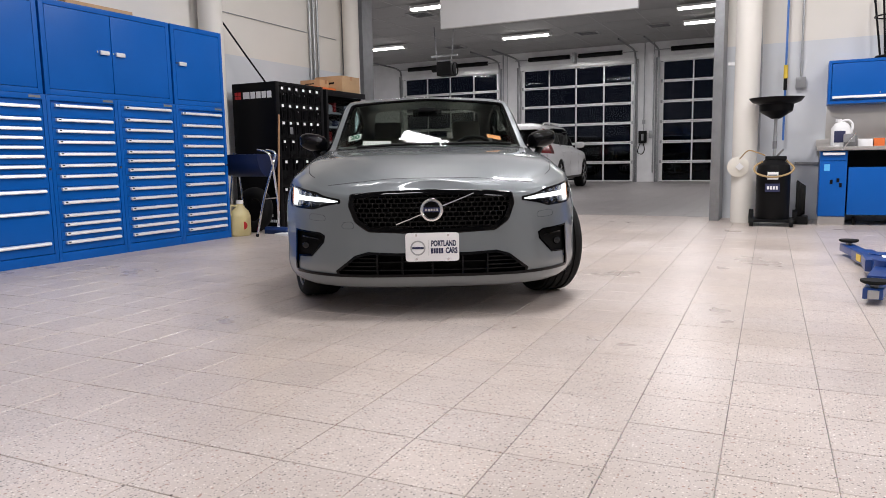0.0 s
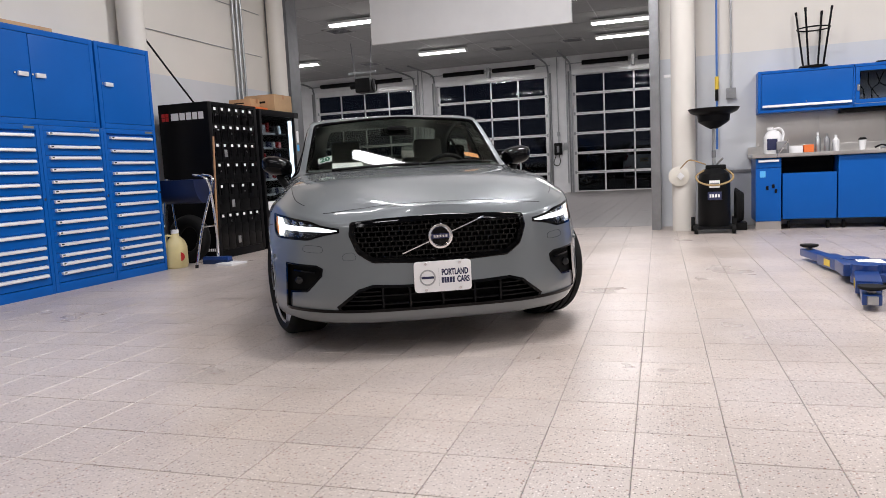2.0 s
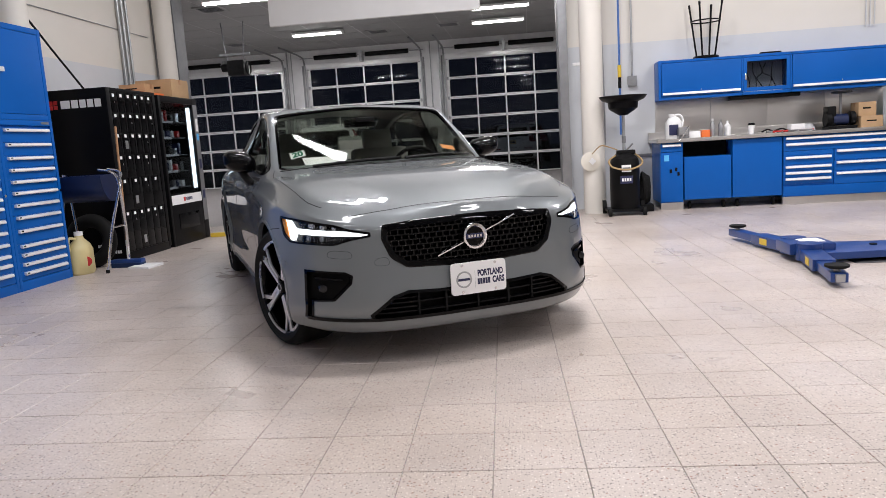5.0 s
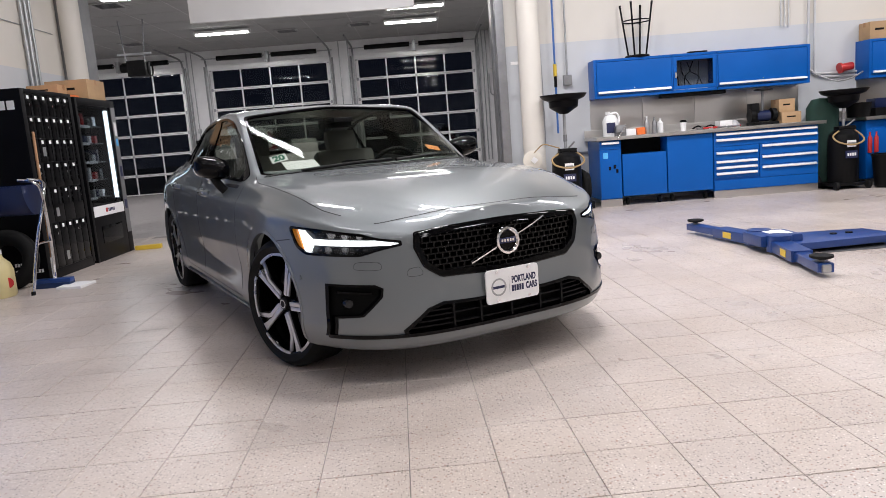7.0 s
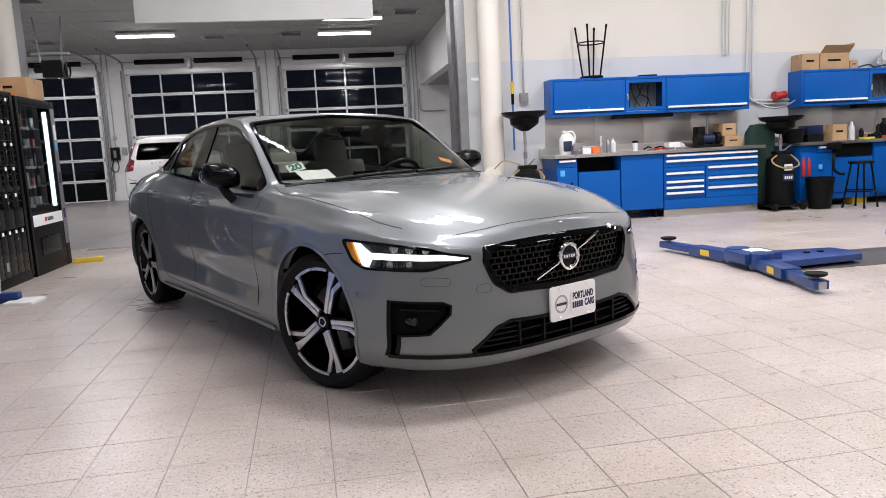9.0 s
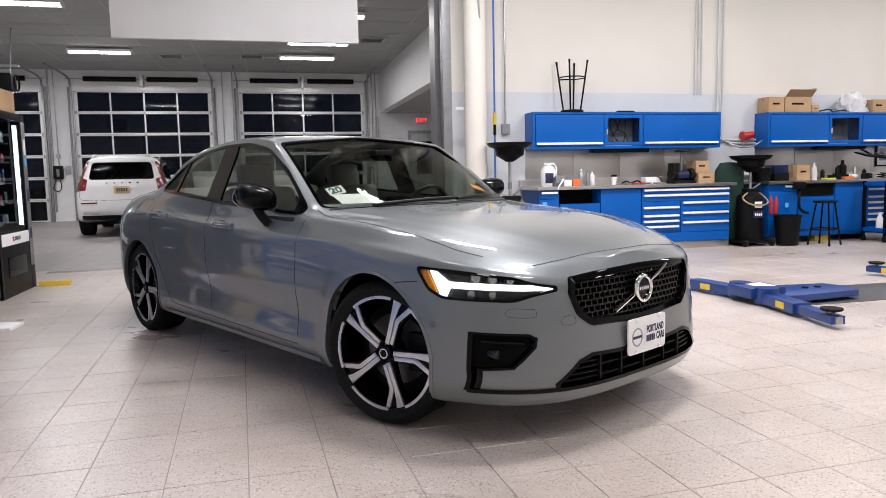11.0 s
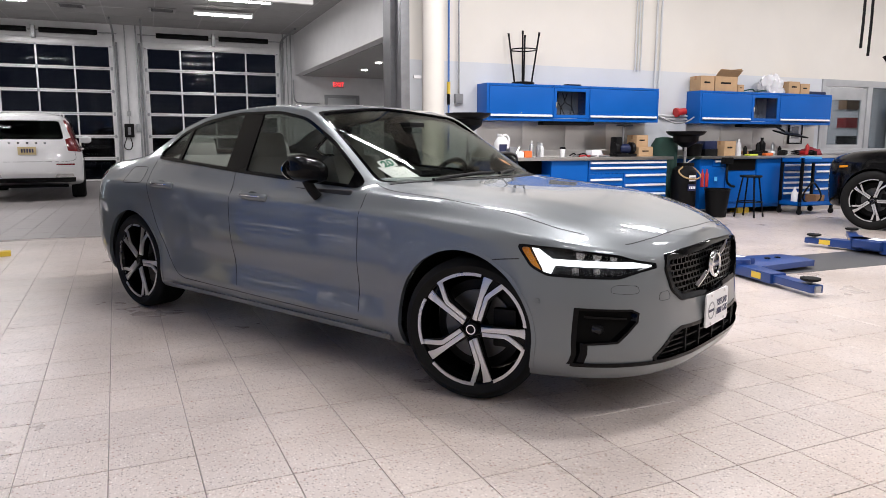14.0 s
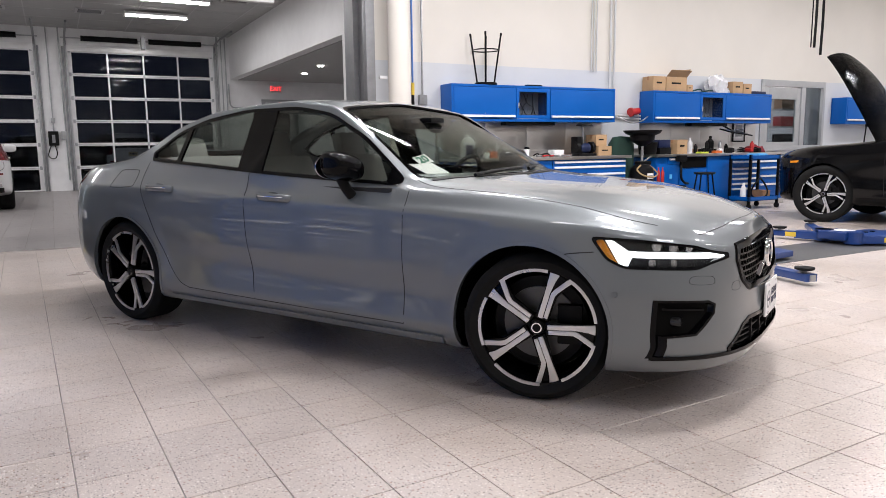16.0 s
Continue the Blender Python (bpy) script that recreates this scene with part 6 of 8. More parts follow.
for r in range(6):
    cols = 6 if r in (0, 1, 2, 5) else (5 if r == 3 else 4)
    step = 0.88 / cols
    for c in range(cols):
        y = 0.07 + c * step
        f = part("flap", box(-0.016, -0.004, y + 0.004, y + step - 0.004, LEVELS[r + 1] + 0.004, LEVELS[r] - 0.004, 0.002), M["blackgloss"], lock, "dark flap with a white tag")
        part("tag", box(-0.004, -0.002, y + step * 0.30, y + step * 0.30 + 0.042, LEVELS[r] - 0.055, LEVELS[r] - 0.022), M["tag"], f, "white paper tag")
        if (r + c) % 3 == 0:
            part("flap_latch", box(-0.004, 0.0, y + step * 0.5, y + step * 0.5 + 0.012, LEVELS[r] - 0.12, LEVELS[r] - 0.10), M["chrome"], f)
        if (r, c) in ((2, 1), (4, 1), (5, 2)):
            part("stored_part", box(-0.006, -0.003, y + 0.05, y + 0.11, LEVELS[r + 1] + 0.06, LEVELS[r + 1] + 0.15, 0.002), M["galv"], f)
# emblem and lettering as plain shapes on the near side
for k in range(2):
    for q in range(2):
        part("emblem_block", box(-0.675 + k * 0.056, -0.628 + k * 0.056, -0.003, 0.0, 1.695 + q * 0.05, 1.738 + q * 0.05, 0.002), M["red"], lock, "red emblem shape")
x = -0.535
for w in (0.125, 0.095, 0.09, 0.085, 0.09):
    part("letter_bar", box(x, x + w - 0.018, -0.003, 0.0, 1.70, 1.785), M["ink"], lock, "white lettering bar")
    x += w
for z, w in ((0.17, 0.20), (0.10, 0.30)):
    for k in range(int(w / 0.028)):
        part("print_bar", box(-0.32 + k * 0.028, -0.30 + k * 0.028, -0.003, 0.0, z, z + 0.034), M["ink"], lock)

vend = thing("vending_machine", "black glass-fronted vending machine with a lit strip", "vending machine", (VX, 8.52, 0))
b = bmesh.new()
bm_box(b, -0.74, -0.70, 0, 1.02, 0, 1.88)
bm_box(b, -0.74, 0.0, 0, 0.05, 0, 1.88, 0.004)
bm_box(b, -0.74, 0.0, 0.88, 1.02, 0, 1.88, 0.004)
bm_box(b, -0.74, 0.0, 0.05, 0.88, 1.80, 1.88, 0.004)
bm_box(b, -0.74, 0.0, 0.05, 0.88, 0.0, 0.64, 0.004)
part("body", b, M["blackpowder"], vend, "black steel body")
part("control_panel", box(-0.01, 0.003, 0.90, 1.01, 0.25, 1.80, 0.004), M["galvdark"], vend, "grey control column")
for z0, z1, m in ((1.45, 1.62, "tag"), (1.33, 1.42, "lightblue"), (0.95, 1.08, "navy"), (0.55, 0.66, "navy")):
    part("panel_label", box(0.003, 0.005, 0.925, 0.985, z0, z1), M[m], vend)
for k, z in enumerate((0.72, 0.93, 1.14, 1.36, 1.56)):
    sh = part("shelf", box(-0.68, -0.10, 0.06, 0.80, z, z + 0.015), M["black"], vend, "black shelf with stock")
    part("price_strip", box(-0.10, -0.09, 0.07, 0.42 + 0.07 * (k % 3), z - 0.008, z + 0.022), M["ink"], sh)
    for q in range(5):
        w = 0.05 + 0.02 * ((q + k) % 3)
        part("packet", box(-0.28, -0.12, 0.10 + q * 0.13, 0.10 + q * 0.13 + w, z + 0.015, z + 0.10 + 0.03 * ((q * k) % 3), 0.006), M[("red", "black", "galv", "navy", "ink")[(q + 2 * k) % 5]], sh)
part("light_strip", box(-0.06, -0.03, 0.81, 0.865, 0.70, 1.76), M["led"], vend, "lit white strip")
part("front_glass", box(-0.02, -0.012, 0.05, 0.88, 0.64, 1.80), M["pane"], vend, "clear front glass").visible_shadow = False
part("name_strip", box(0.0, 0.006, 0.06, 0.87, 0.52, 0.64, 0.002), M["plate"], vend, "white name strip with bars")
part("name_emblem", box(0.006, 0.0075, 0.36, 0.41, 0.555, 0.605), M["red"], vend)
for k in range(5):
    part("name_bar", box(0.006, 0.0075, 0.43 + k * 0.035, 0.456 + k * 0.035, 0.56, 0.60), M["navy"], vend)
part("delivery_flap", box(0.0, 0.008, 0.20, 0.74, 0.20, 0.40, 0.004), M["blackgloss"], vend)


def carton(name, x0, x1, y0, y1, z0, z1, label, tape=True, turn=0.0, category="cardboard box"):
    ob = thing(name, label, category, ((x0 + x1) / 2, (y0 + y1) / 2, z0), turn)
    hx, hy, h = (x1 - x0) / 2, (y1 - y0) / 2, z1 - z0
    part("carton_body", box(-hx, hx, -hy, hy, 0, h, 0.005), M["card"], ob)
    if tape:
        part("tape", box(-hx - 0.001, hx + 0.001, -0.025, 0.025, h - 0.06, h + 0.001), M["wood"], ob)
        part("print_bar", box(-hx * 0.5, hx * 0.4, -hy - 0.0015, -hy, h * 0.5, h * 0.62), M["black"], ob)
    return ob


carton("cardboard_box", -6.55, -6.20, 8.80, 9.10, 1.93, 2.06, "low brown cardboard box on the vending machine")
carton("cardboard_box", -6.45, -5.96, 9.02, 9.48, 1.885, 2.12, "brown cardboard box with printed sides on the vending machine")
solid("orange_tray", box(-6.5, -6.05, 8.42, 8.98, 1.903, 1.93, 0.004), M["orange"], "flat orange tray lying on the dispensing locker", "tray")

# ---- loose things beside the lockers ----
# navy half-round trough on folding chrome legs
tr = thing("folding_trough", "navy half-round trough on a chrome folding stand", "folding stand", (-5.62, 6.92, 0), 0)
b = bmesh.new()
ring = [(0.20 * math.sin(a), 0.98 - 0.30 * math.cos(a)) for a in [math.pi / 2 * (k / 8 - 1) for k in range(17)]]
arc = [(0.19 * math.sin(radians(a)), 0.98 - 0.27 * math.cos(radians(a))) for a in range(-90, 91, 12)]
arc2 = [(0.178 * math.sin(radians(a)), 0.982 - 0.255 * math.cos(radians(a))) for a in range(90, -91, -12)]
bm_prism(b, arc + arc2, Matrix(((0, 0, 1, -0.58), (1, 0, 0, 0), (0, 1, 0, 0), (0, 0, 0, 1))), 0.56)
bm_prism(b, arc, Matrix(((0, 0, 1, -0.03), (1, 0, 0, 0), (0, 1, 0, 0), (0, 0, 0, 1))), 0.012)
part("trough", b, M["navyvinyl"], tr, "navy trough")
for s in (-1, 1):
    part("leg", tube(smooth_path([(-0.06, s * 0.20, 0.0), (0.0, s * 0.12, 0.45), (0.06, s * -0.02, 0.90), (0.03, s * -0.07, 1.00), (-0.10, s * -0.08, 1.03)], 6), 0.014, 10), M["chrome"], tr, "bent chrome tube leg")
    part("foot", rod((-0.06, s * 0.20, 0), (-0.058, s * 0.197, 0.035), 0.019, 10), M["rubber"], tr)
    part("rear_leg", tube(smooth_path([(-0.56, s * 0.18, 0.0), (-0.54, s * 0.10, 0.5), (-0.52, s * 0.02, 1.0)], 5), 0.013, 8), M["chrome"], tr)
part("brace", rod((0.0, -0.12, 0.45), (0.0, 0.12, 0.45), 0.01, 8), M["chrome"], tr)

br = thing("broom", "push broom with wooden handle and blue head, leaning", "broom", (-5.72, 7.20, 0))
part("stick", rod((0.05, -0.1, 0.08), (-0.06, 0.14, 1.47), 0.0125, 12), M["wood"], br, "wooden stick")
part("ferrule", rod((0.052, -0.104, 0.06), (0.035, -0.068, 0.28), 0.016, 12), M["ink"], br, "white ferrule")
part("head", box(-0.12, 0.22, -0.16, -0.07, 0.045, 0.085, 0.01), M["liftblue"], br, "blue broom head")
part("bristles", box(-0.115, 0.215, -0.17, -0.06, 0.0, 0.048, 0.006), M["bluedark"], br)
solid("dustpan", prism([(-0.12, -0.12), (0.12, -0.15), (0.14, 0.12), (-0.12, 0.15)], pose(-5.45, 7.02, 0.0), 0.025, 0.006), M["ink"], "white dustpan lying on the floor", "dustpan")

jug = thing("plastic_jug", "pale yellow plastic jug with a dark emblem", "jug", (-5.97, 6.76, 0), -15)
part("jug_body", lathe([(0, 0), (0.105, 0), (0.12, 0.02), (0.12, 0.24), (0.10, 0.30), (0.045, 0.36), (0.04, 0.39), (0, 0.39)], 24, Matrix.Diagonal((0.8, 1.1, 1, 1))), M["jug"], jug)
part("cap", lathe([(0, 0.39), (0.042, 0.39), (0.042, 0.43), (0, 0.43)], 18), M["ink"], jug)
part("jug_handle", tube(smooth_path([(0, -0.04, 0.36), (0, -0.12, 0.37), (0, -0.135, 0.28), (0, -0.11, 0.22)], 5), 0.014, 8), M["jug"], jug)
part("emblem", lathe([(0, 0), (0.05, 0.0), (0.05, 0.003), (0, 0.003)], 20, Matrix(((0.5, 0, 0.866, 0.088), (0.866, 0, -0.5, -0.02), (0, 1, 0, 0.13), (0, 0, 0, 1)))), M["red"], jug)
ty = thing("old_tyre", "black rubber tyre leaning against the locker", "tyre", (-6.12, 7.18, 0.28), 0)
part("tread", tube([(0.215 * math.cos(k * math.tau / 40), 0.03 * math.sin(k * math.tau / 40), 0.215 * math.sin(k * math.tau / 40)) for k in range(40)], 0.075, 14, True), M["rubber"], ty)

solid("floor_brush", prism([(-0.16, -0.04), (0.16, -0.05), (0.16, 0.05), (-0.16, 0.04)], pose(-5.70, 9.50, 0.0, 0, 0, 8), 0.055, 0.008), M["yellow"], "yellow scrubbing brush lying on the floor", "brush")

# cable and conduits on the side wall
solid("hanging_cable", tube(smooth_path([(-6.45, 7.95, 1.92), (-6.6, 7.5, 2.5), (-6.72, 7.1, 3.05), (-6.75, 6.7, 3.8)], 6), 0.012, 8), M["black"], "thin black cable running up from the locker", "cable")
for k, (y, r) in enumerate(((9.36, 0.022), (9.46, 0.026), (9.56, 0.018))):
    solid("conduit", rod((LEFT_X + 0.04, y, 1.6), (LEFT_X + 0.04, y, HALL_TOP), r, 12), M["galv"], "vertical grey steel conduit on the wall", "conduit", "side wall conduits")
for z in (2.86, 3.5):
    solid("wall_wire", rod((LEFT_X + 0.012, 7.3, z), (LEFT_X + 0.012, 10.1, z - 0.02), 0.006, 6), M["galv"], "thin horizontal wire along the wall", "wire", "side wall wires")


# ---- benches along the back wall (fronts look to -y) ----
BENCH_Y, TOP_Z, UPPER_Y = 10.05, 0.95, 10.42


def rail(x0, x1, y, z, parent, label="bright aluminium handle rail"):
    b = bm_prism(bmesh.new(), [(0.0, 0.018), (0.024, 0.013), (0.030, -0.008), (0.025, -0.016), (0.0, -0.012)], Matrix(((0, 0, 1, x0), (-1, 0, 0, y), (0, 1, 0, z), (0, 0, 0, 1))), x1 - x0)
    return part("handle", b, M["alu"], parent, label)


def base_cabinet(x0, x1, label, plinth=True):
    ob = thing("base_cabinet", label, "workbench cabinet", ((x0 + x1) / 2, BENCH_Y, 0), group="bench cabinets")
    h = (x1 - x0) / 2 - 0.002
    part("body", box(-h, h, 0.02, 0.66, 0.10, TOP_Z - 0.05, 0.004), M["blue"], ob, "blue enamelled steel body")
    if plinth:
        part("plinth", box(-h, h, 0.012, 0.05, 0.0, 0.10, 0.002), M["steel"], ob, "stainless steel plinth")
    return ob, h


def drawer(ob, x0, x1, z0, z1):
    d = part("drawer", box(x0 + 0.004, x1 - 0.004, 0.0, 0.022, z0 + 0.003, z1 - 0.003, 0.003), M["blue"], ob)
    rail(x0 + 0.03, x1 - 0.03, 0.0, z1 - 0.03, d)


def leaf(ob, x0, x1, z0, z1):
    return part("door", box(x0 + 0.004, x1 - 0.004, 0.0, 0.022, z0, z1, 0.003), M["blue"], ob, "blue steel door")


def bench(x0, x1, top0, top1):
    b = bmesh.new()
    bm_box(b, top0, top1, BENCH_Y - 0.05, WALL_Y - 0.012, TOP_Z - 0.045, TOP_Z, 0.005)
    bm_box(b, top0, top1, WALL_Y - 0.04, WALL_Y - 0.012, TOP_Z, TOP_Z + 0.10, 0.004)
    solid("worktop", b, M["steel"], "stainless steel worktop with an upstand", "worktop")


# first bench
bench(0.3, 3.32, 0.26, 3.40)
ob, h = base_cabinet(0.30, 0.60, "narrow blue cabinet under the steel worktop")
drawer(ob, -h, h, 0.78, 0.895)
d = leaf(ob, -h, h, 0.11, 0.775)
part("sticker", box(-0.10, -0.035, -0.002, 0.0, 0.66, 0.74), M["lightblue"], d, "light blue sticker")
for x, z in ((0.04, 0.52), (0.07, 0.46), (-0.03, 0.50)):
    part("key_lock", box(x, x + 0.03, -0.008, 0.0, z, z + 0.05, 0.004), M["black"], d)
for a, b_, slot in ((0.61, 1.22, True), (1.23, 1.86, False)):
    ob = thing("roll_cabinet", "blue rolling cabinet pushed under the worktop", "rolling cabinet", ((a + b_) / 2, BENCH_Y, 0), group="rolling cabinets")
    w = (b_ - a) / 2 - 0.004
    part("body", box(-w, w, 0.02, 0.60, 0.13, 0.70 if slot else 0.895, 0.004), M["blue"], ob)
    part("door", box(-w, w, 0.0, 0.022, 0.13, 0.70 if slot else 0.895, 0.003), M["blue"], ob, "plain blue front")
    if slot:
        # black sheet in the gap under the worktop, standing in for its shade
        part("slot", box(-w, w, 0.25, 0.30, 0.70, 0.895), M["void"], ob, "black panel that stands for the shade in an open slot")
    for s in (-1, 1):
        part("castor", rod((s * (w - 0.08) - 0.015, 0.10, 0.05), (s * (w - 0.08) + 0.015, 0.10, 0.05), 0.05, 16), M["rubber"], ob, "black castor")
ob, h = base_cabinet(1.87, 3.32, "wide blue drawer unit under the steel worktop")
drawer(ob, -h, h, 0.815, 0.895)
drawer(ob, -h, h, 0.70, 0.815)
for z0, z1 in ((0.52, 0.64), (0.44, 0.52), (0.36, 0.44), (0.27, 0.36)):
    drawer(ob, -h, -0.10, z0 - 0.0, z1)
for z0, z1 in ((0.55, 0.70), (0.41, 0.55), (0.24, 0.41)):
    drawer(ob, -0.09, h, z0, z1)
part("lower_panel", box(-h + 0.004, h - 0.004, 0.0, 0.022, 0.105, 0.238, 0.003), M["blue"], ob)
part("panel_left", box(-h + 0.004, -0.104, 0.0, 0.022, 0.642, 0.697, 0.003), M["blue"], ob)


def splash(x0, x1):
    n = max(1, round((x1 - x0) / 0.75))
    ob = thing("splashback", "stainless steel splashback panels behind the worktop", "splashback", (x0, WALL_Y - 0.008, 0))
    for k in range(n):
        part("panel", box((x1 - x0) * k / n + 0.002, (x1 - x0) * (k + 1) / n - 0.002, -0.004, 0.004, TOP_Z + 0.10, 1.47, 0.001), M["steel"], ob)


splash(0.36, 3.40)
splash(4.25, 7.24)


def upper(x0, x1, d0, d1):
    ob = thing("wall_cabinet", "blue steel wall cabinet with a small glazed middle door", "wall cabinet", (x0, UPPER_Y, 1.48), group="wall cabinets")
    w, high = x1 - x0, 0.53
    g0, g1 = d0 - x0, d1 - x0
    b = bmesh.new()
    bm_box(b, 0, w, 0.30, 0.325, 0, high)
    for a, c in ((0, 0.035), (g0 - 0.02, g0), (g1, g1 + 0.02), (w - 0.035, w)):
        bm_box(b, a, c, 0.0, 0.31, 0, high, 0.003)
    bm_box(b, 0.03, w - 0.03, 0.0, 0.31, 0, 0.04, 0.003)
    bm_box(b, 0.03, w - 0.03, 0.0, 0.31, high - 0.035, high, 0.003)
    part("body", b, M["blue"], ob, "blue enamelled steel body")
    for a, c in ((0.04, g0 - 0.025), (g1 + 0.025, w - 0.04)):
        d = part("door", box(a, c, -0.006, 0.016, 0.045, high - 0.04, 0.004), M["blue"], ob, "blue flap door")
        rail(a + 0.012, c - 0.012, -0.006, 0.078, d)
        part("latch", rod(((a + c) / 2, -0.012, 0.118), ((a + c) / 2, 0.0, 0.118), 0.007, 10), M["chrome"], d)
    f = bmesh.new()
    for a, c, e, g in ((g0 + 0.004, g0 + 0.05, 0.045, high - 0.04), (g1 - 0.05, g1 - 0.004, 0.045, high - 0.04), (g0 + 0.05, g1 - 0.05, 0.045, 0.095), (g0 + 0.05, g1 - 0.05, high - 0.09, high - 0.04)):
        bm_box(f, a, c, -0.006, 0.016, e, g, 0.003)
    d = part("glazed_door", f, M["blue"], ob, "blue framed glazed door")
    part("pane", box(g0 + 0.045, g1 - 0.045, 0.002, 0.008, 0.09, high - 0.085), M["pane"], d).visible_shadow = False
    part("door_latch", box(g0 + 0.02, g0 + 0.045, -0.025, -0.006, 0.20, 0.28, 0.005), M["chrome"], d)
    part("inner_back", box(g0 + 0.02, g1 - 0.02, 0.26, 0.29, 0.05, high - 0.05), M["greywall"], ob)
    rr = random.Random(int(x0 * 10))
    for k in range(5):
        x = g0 + 0.10 + k * 0.085
        part("stored_cable", tube(smooth_path([(x, 0.2, high - 0.10), (x + rr.uniform(-0.05, 0.08), 0.18, 0.3), (x + rr.uniform(-0.05, 0.08), 0.16, 0.22), (x + 0.04, 0.18, 0.10)], 5), 0.007, 6), M["black" if x0 < 3 else "galv"], ob)
    part("lamp_bar", box(g0 - 0.15, g1 + 0.15, 0.05, 0.20, -0.055, -0.002, 0.01), M["black"], ob, "black lamp bar under the cabinet")
    return ob


upper(0.36, 3.40, 1.47, 2.08)
upper(4.24, 7.24, 5.36, 5.98)
upper(9.55, 12.6, 10.7, 11.3)

# second bench
bench(3.95, 7.25, 3.95, 7.30)
ob, h = base_cabinet(3.98, 4.50, "blue bench cabinet with a side arm in front")
leaf(ob, -h, h, 0.11, 0.78)
drawer(ob, 0.0, h, 0.79, 0.895)
ob, h = base_cabinet(4.51, 5.16, "blue knee-space cabinet with a dark slot", False)
# black panel on the closed front, standing in for a shaded opening
part("slot", box(-h + 0.02, h - 0.02, -0.002, 0.03, 0.72, 0.895), M["void"], ob, "black panel that stands for the shade in an open slot")
leaf(ob, -h, h, 0.20, 0.70)
ob, h = base_cabinet(5.17, 5.76, "blue bench cabinet with a plain door", False)
leaf(ob, -h, h, 0.15, 0.895)
ob, h = base_cabinet(5.77, 7.25, "wide blue drawer unit under the steel worktop")
drawer(ob, -h, h, 0.815, 0.895)
drawer(ob, -h, h, 0.70, 0.815)
for k in range(5):
    drawer(ob, -h, -0.02, 0.60 - k * 0.09, 0.70 - k * 0.09)
for k in range(3):
    drawer(ob, 0.0, h, 0.55 - k * 0.15, 0.70 - k * 0.15)
solid("storage_bin", box(4.9, 5.14, 10.12, 10.3, 0.0, 0.13, 0.01), M["yellow"], "small yellow bin under the bench", "bin")
# third bench far along
bench(9.55, 12.6, 9.5, 12.7)
ob, h = base_cabinet(9.55, 12.6, "long blue bench cabinet")
leaf(ob, -h, h, 0.11, 0.88)

# ---- office window in the wall ----
win = thing("window_1", "aluminium framed office window with sliding glass panes", "window", (7.35, WALL_Y, 1.0), kind="structure")
f = bmesh.new()
W, H = 1.95, 1.32
for a, c, e, g in ((0, 0.07, 0, H), (W - 0.07, W, 0, H), (0.07, W - 0.07, 0, 0.06), (0.07, W - 0.07, H - 0.12, H), (1.20, 1.32, 0.06, H - 0.12)):
    bm_box(f, a, c, -0.03, 0.08, e, g, 0.004)
part("window_frame", f, M["greyframe"], win, "grey aluminium frame")
f = bmesh.new()
for a, c, e, g in ((0.10, 0.24, 0.06, H - 0.14), (1.08, 1.20, 0.06, H - 0.14), (0.24, 1.08, 0.06, 0.13), (0.24, 1.08, H - 0.36, H - 0.14)):
    bm_box(f, a, c, 0.0, 0.05, e, g, 0.003)
part("sliding_sash", f, M["greyframe"], win)
part("pane", box(0.23, 1.09, 0.02, 0.026, 0.12, H - 0.35), M["pane"], win).visible_shadow = False
part("pane", box(1.31, W - 0.06, 0.03, 0.036, 0.05, H - 0.11), M["pane"], win).visible_shadow = False
part("window_sill", box(-0.05, W + 0.05, -0.06, 0.10, -0.035, 0.0, 0.004), M["greyframe"], win)
o = bmesh.new()
bm_box(o, 6.2, 9.9, 13.6, 13.7, 0, 2.8)
bm_box(o, 6.1, 6.2, WALL_Y + 0.31, 13.7, 0, 2.8)
bm_box(o, 9.8, 9.9, WALL_Y + 0.31, 13.6, 0, 2.8)
structure("wall_office", o, M["greywall"], "pale office walls behind the window")
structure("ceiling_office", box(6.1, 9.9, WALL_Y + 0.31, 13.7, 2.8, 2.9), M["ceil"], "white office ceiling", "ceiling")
area_lamp("office_lamp", 8.0, 12.6, 2.74, 1.0, 0.3, 60)
desk = thing("office_desk", "grey desk with a dark monitor inside the office", "desk", (8.2, 12.3, 0))
part("desktop", box(-0.8, 0.8, -0.35, 0.35, 0.72, 0.75, 0.004), M["galv"], desk)
for sx in (-0.75, 0.75):
    part("leg", box(sx - 0.025, sx + 0.025, -0.3, 0.3, 0, 0.72), M["galv"], desk)
mon = thing("monitor", "dark computer monitor on the office desk", "monitor", (8.0, 12.3, 0.75))
part("screen", box(-0.35, 0.35, -0.02, 0.02, 0.15, 0.60, 0.006), M["blackgloss"], mon)
part("stand", box(-0.04, 0.04, -0.02, 0.04, 0.0, 0.2), M["black"], mon)
part("foot", box(-0.12, 0.12, -0.08, 0.08, 0.0, 0.015), M["black"], mon)
for k in range(3):
    solid("binder_row", box(8.75, 9.15, 11.3, 11.5, 1.10 + k * 0.36, 1.30 + k * 0.36, 0.01), M[("black", "red", "wood")[k]], "row of binders on an office shelf", "binders", "office binders")
    solid("office_shelf", box(8.7, 9.25, 11.25, 11.55, 1.07 + k * 0.36, 1.095 + k * 0.36), M["greyframe"], "plain grey office wall shelf", "shelf", "office shelves")

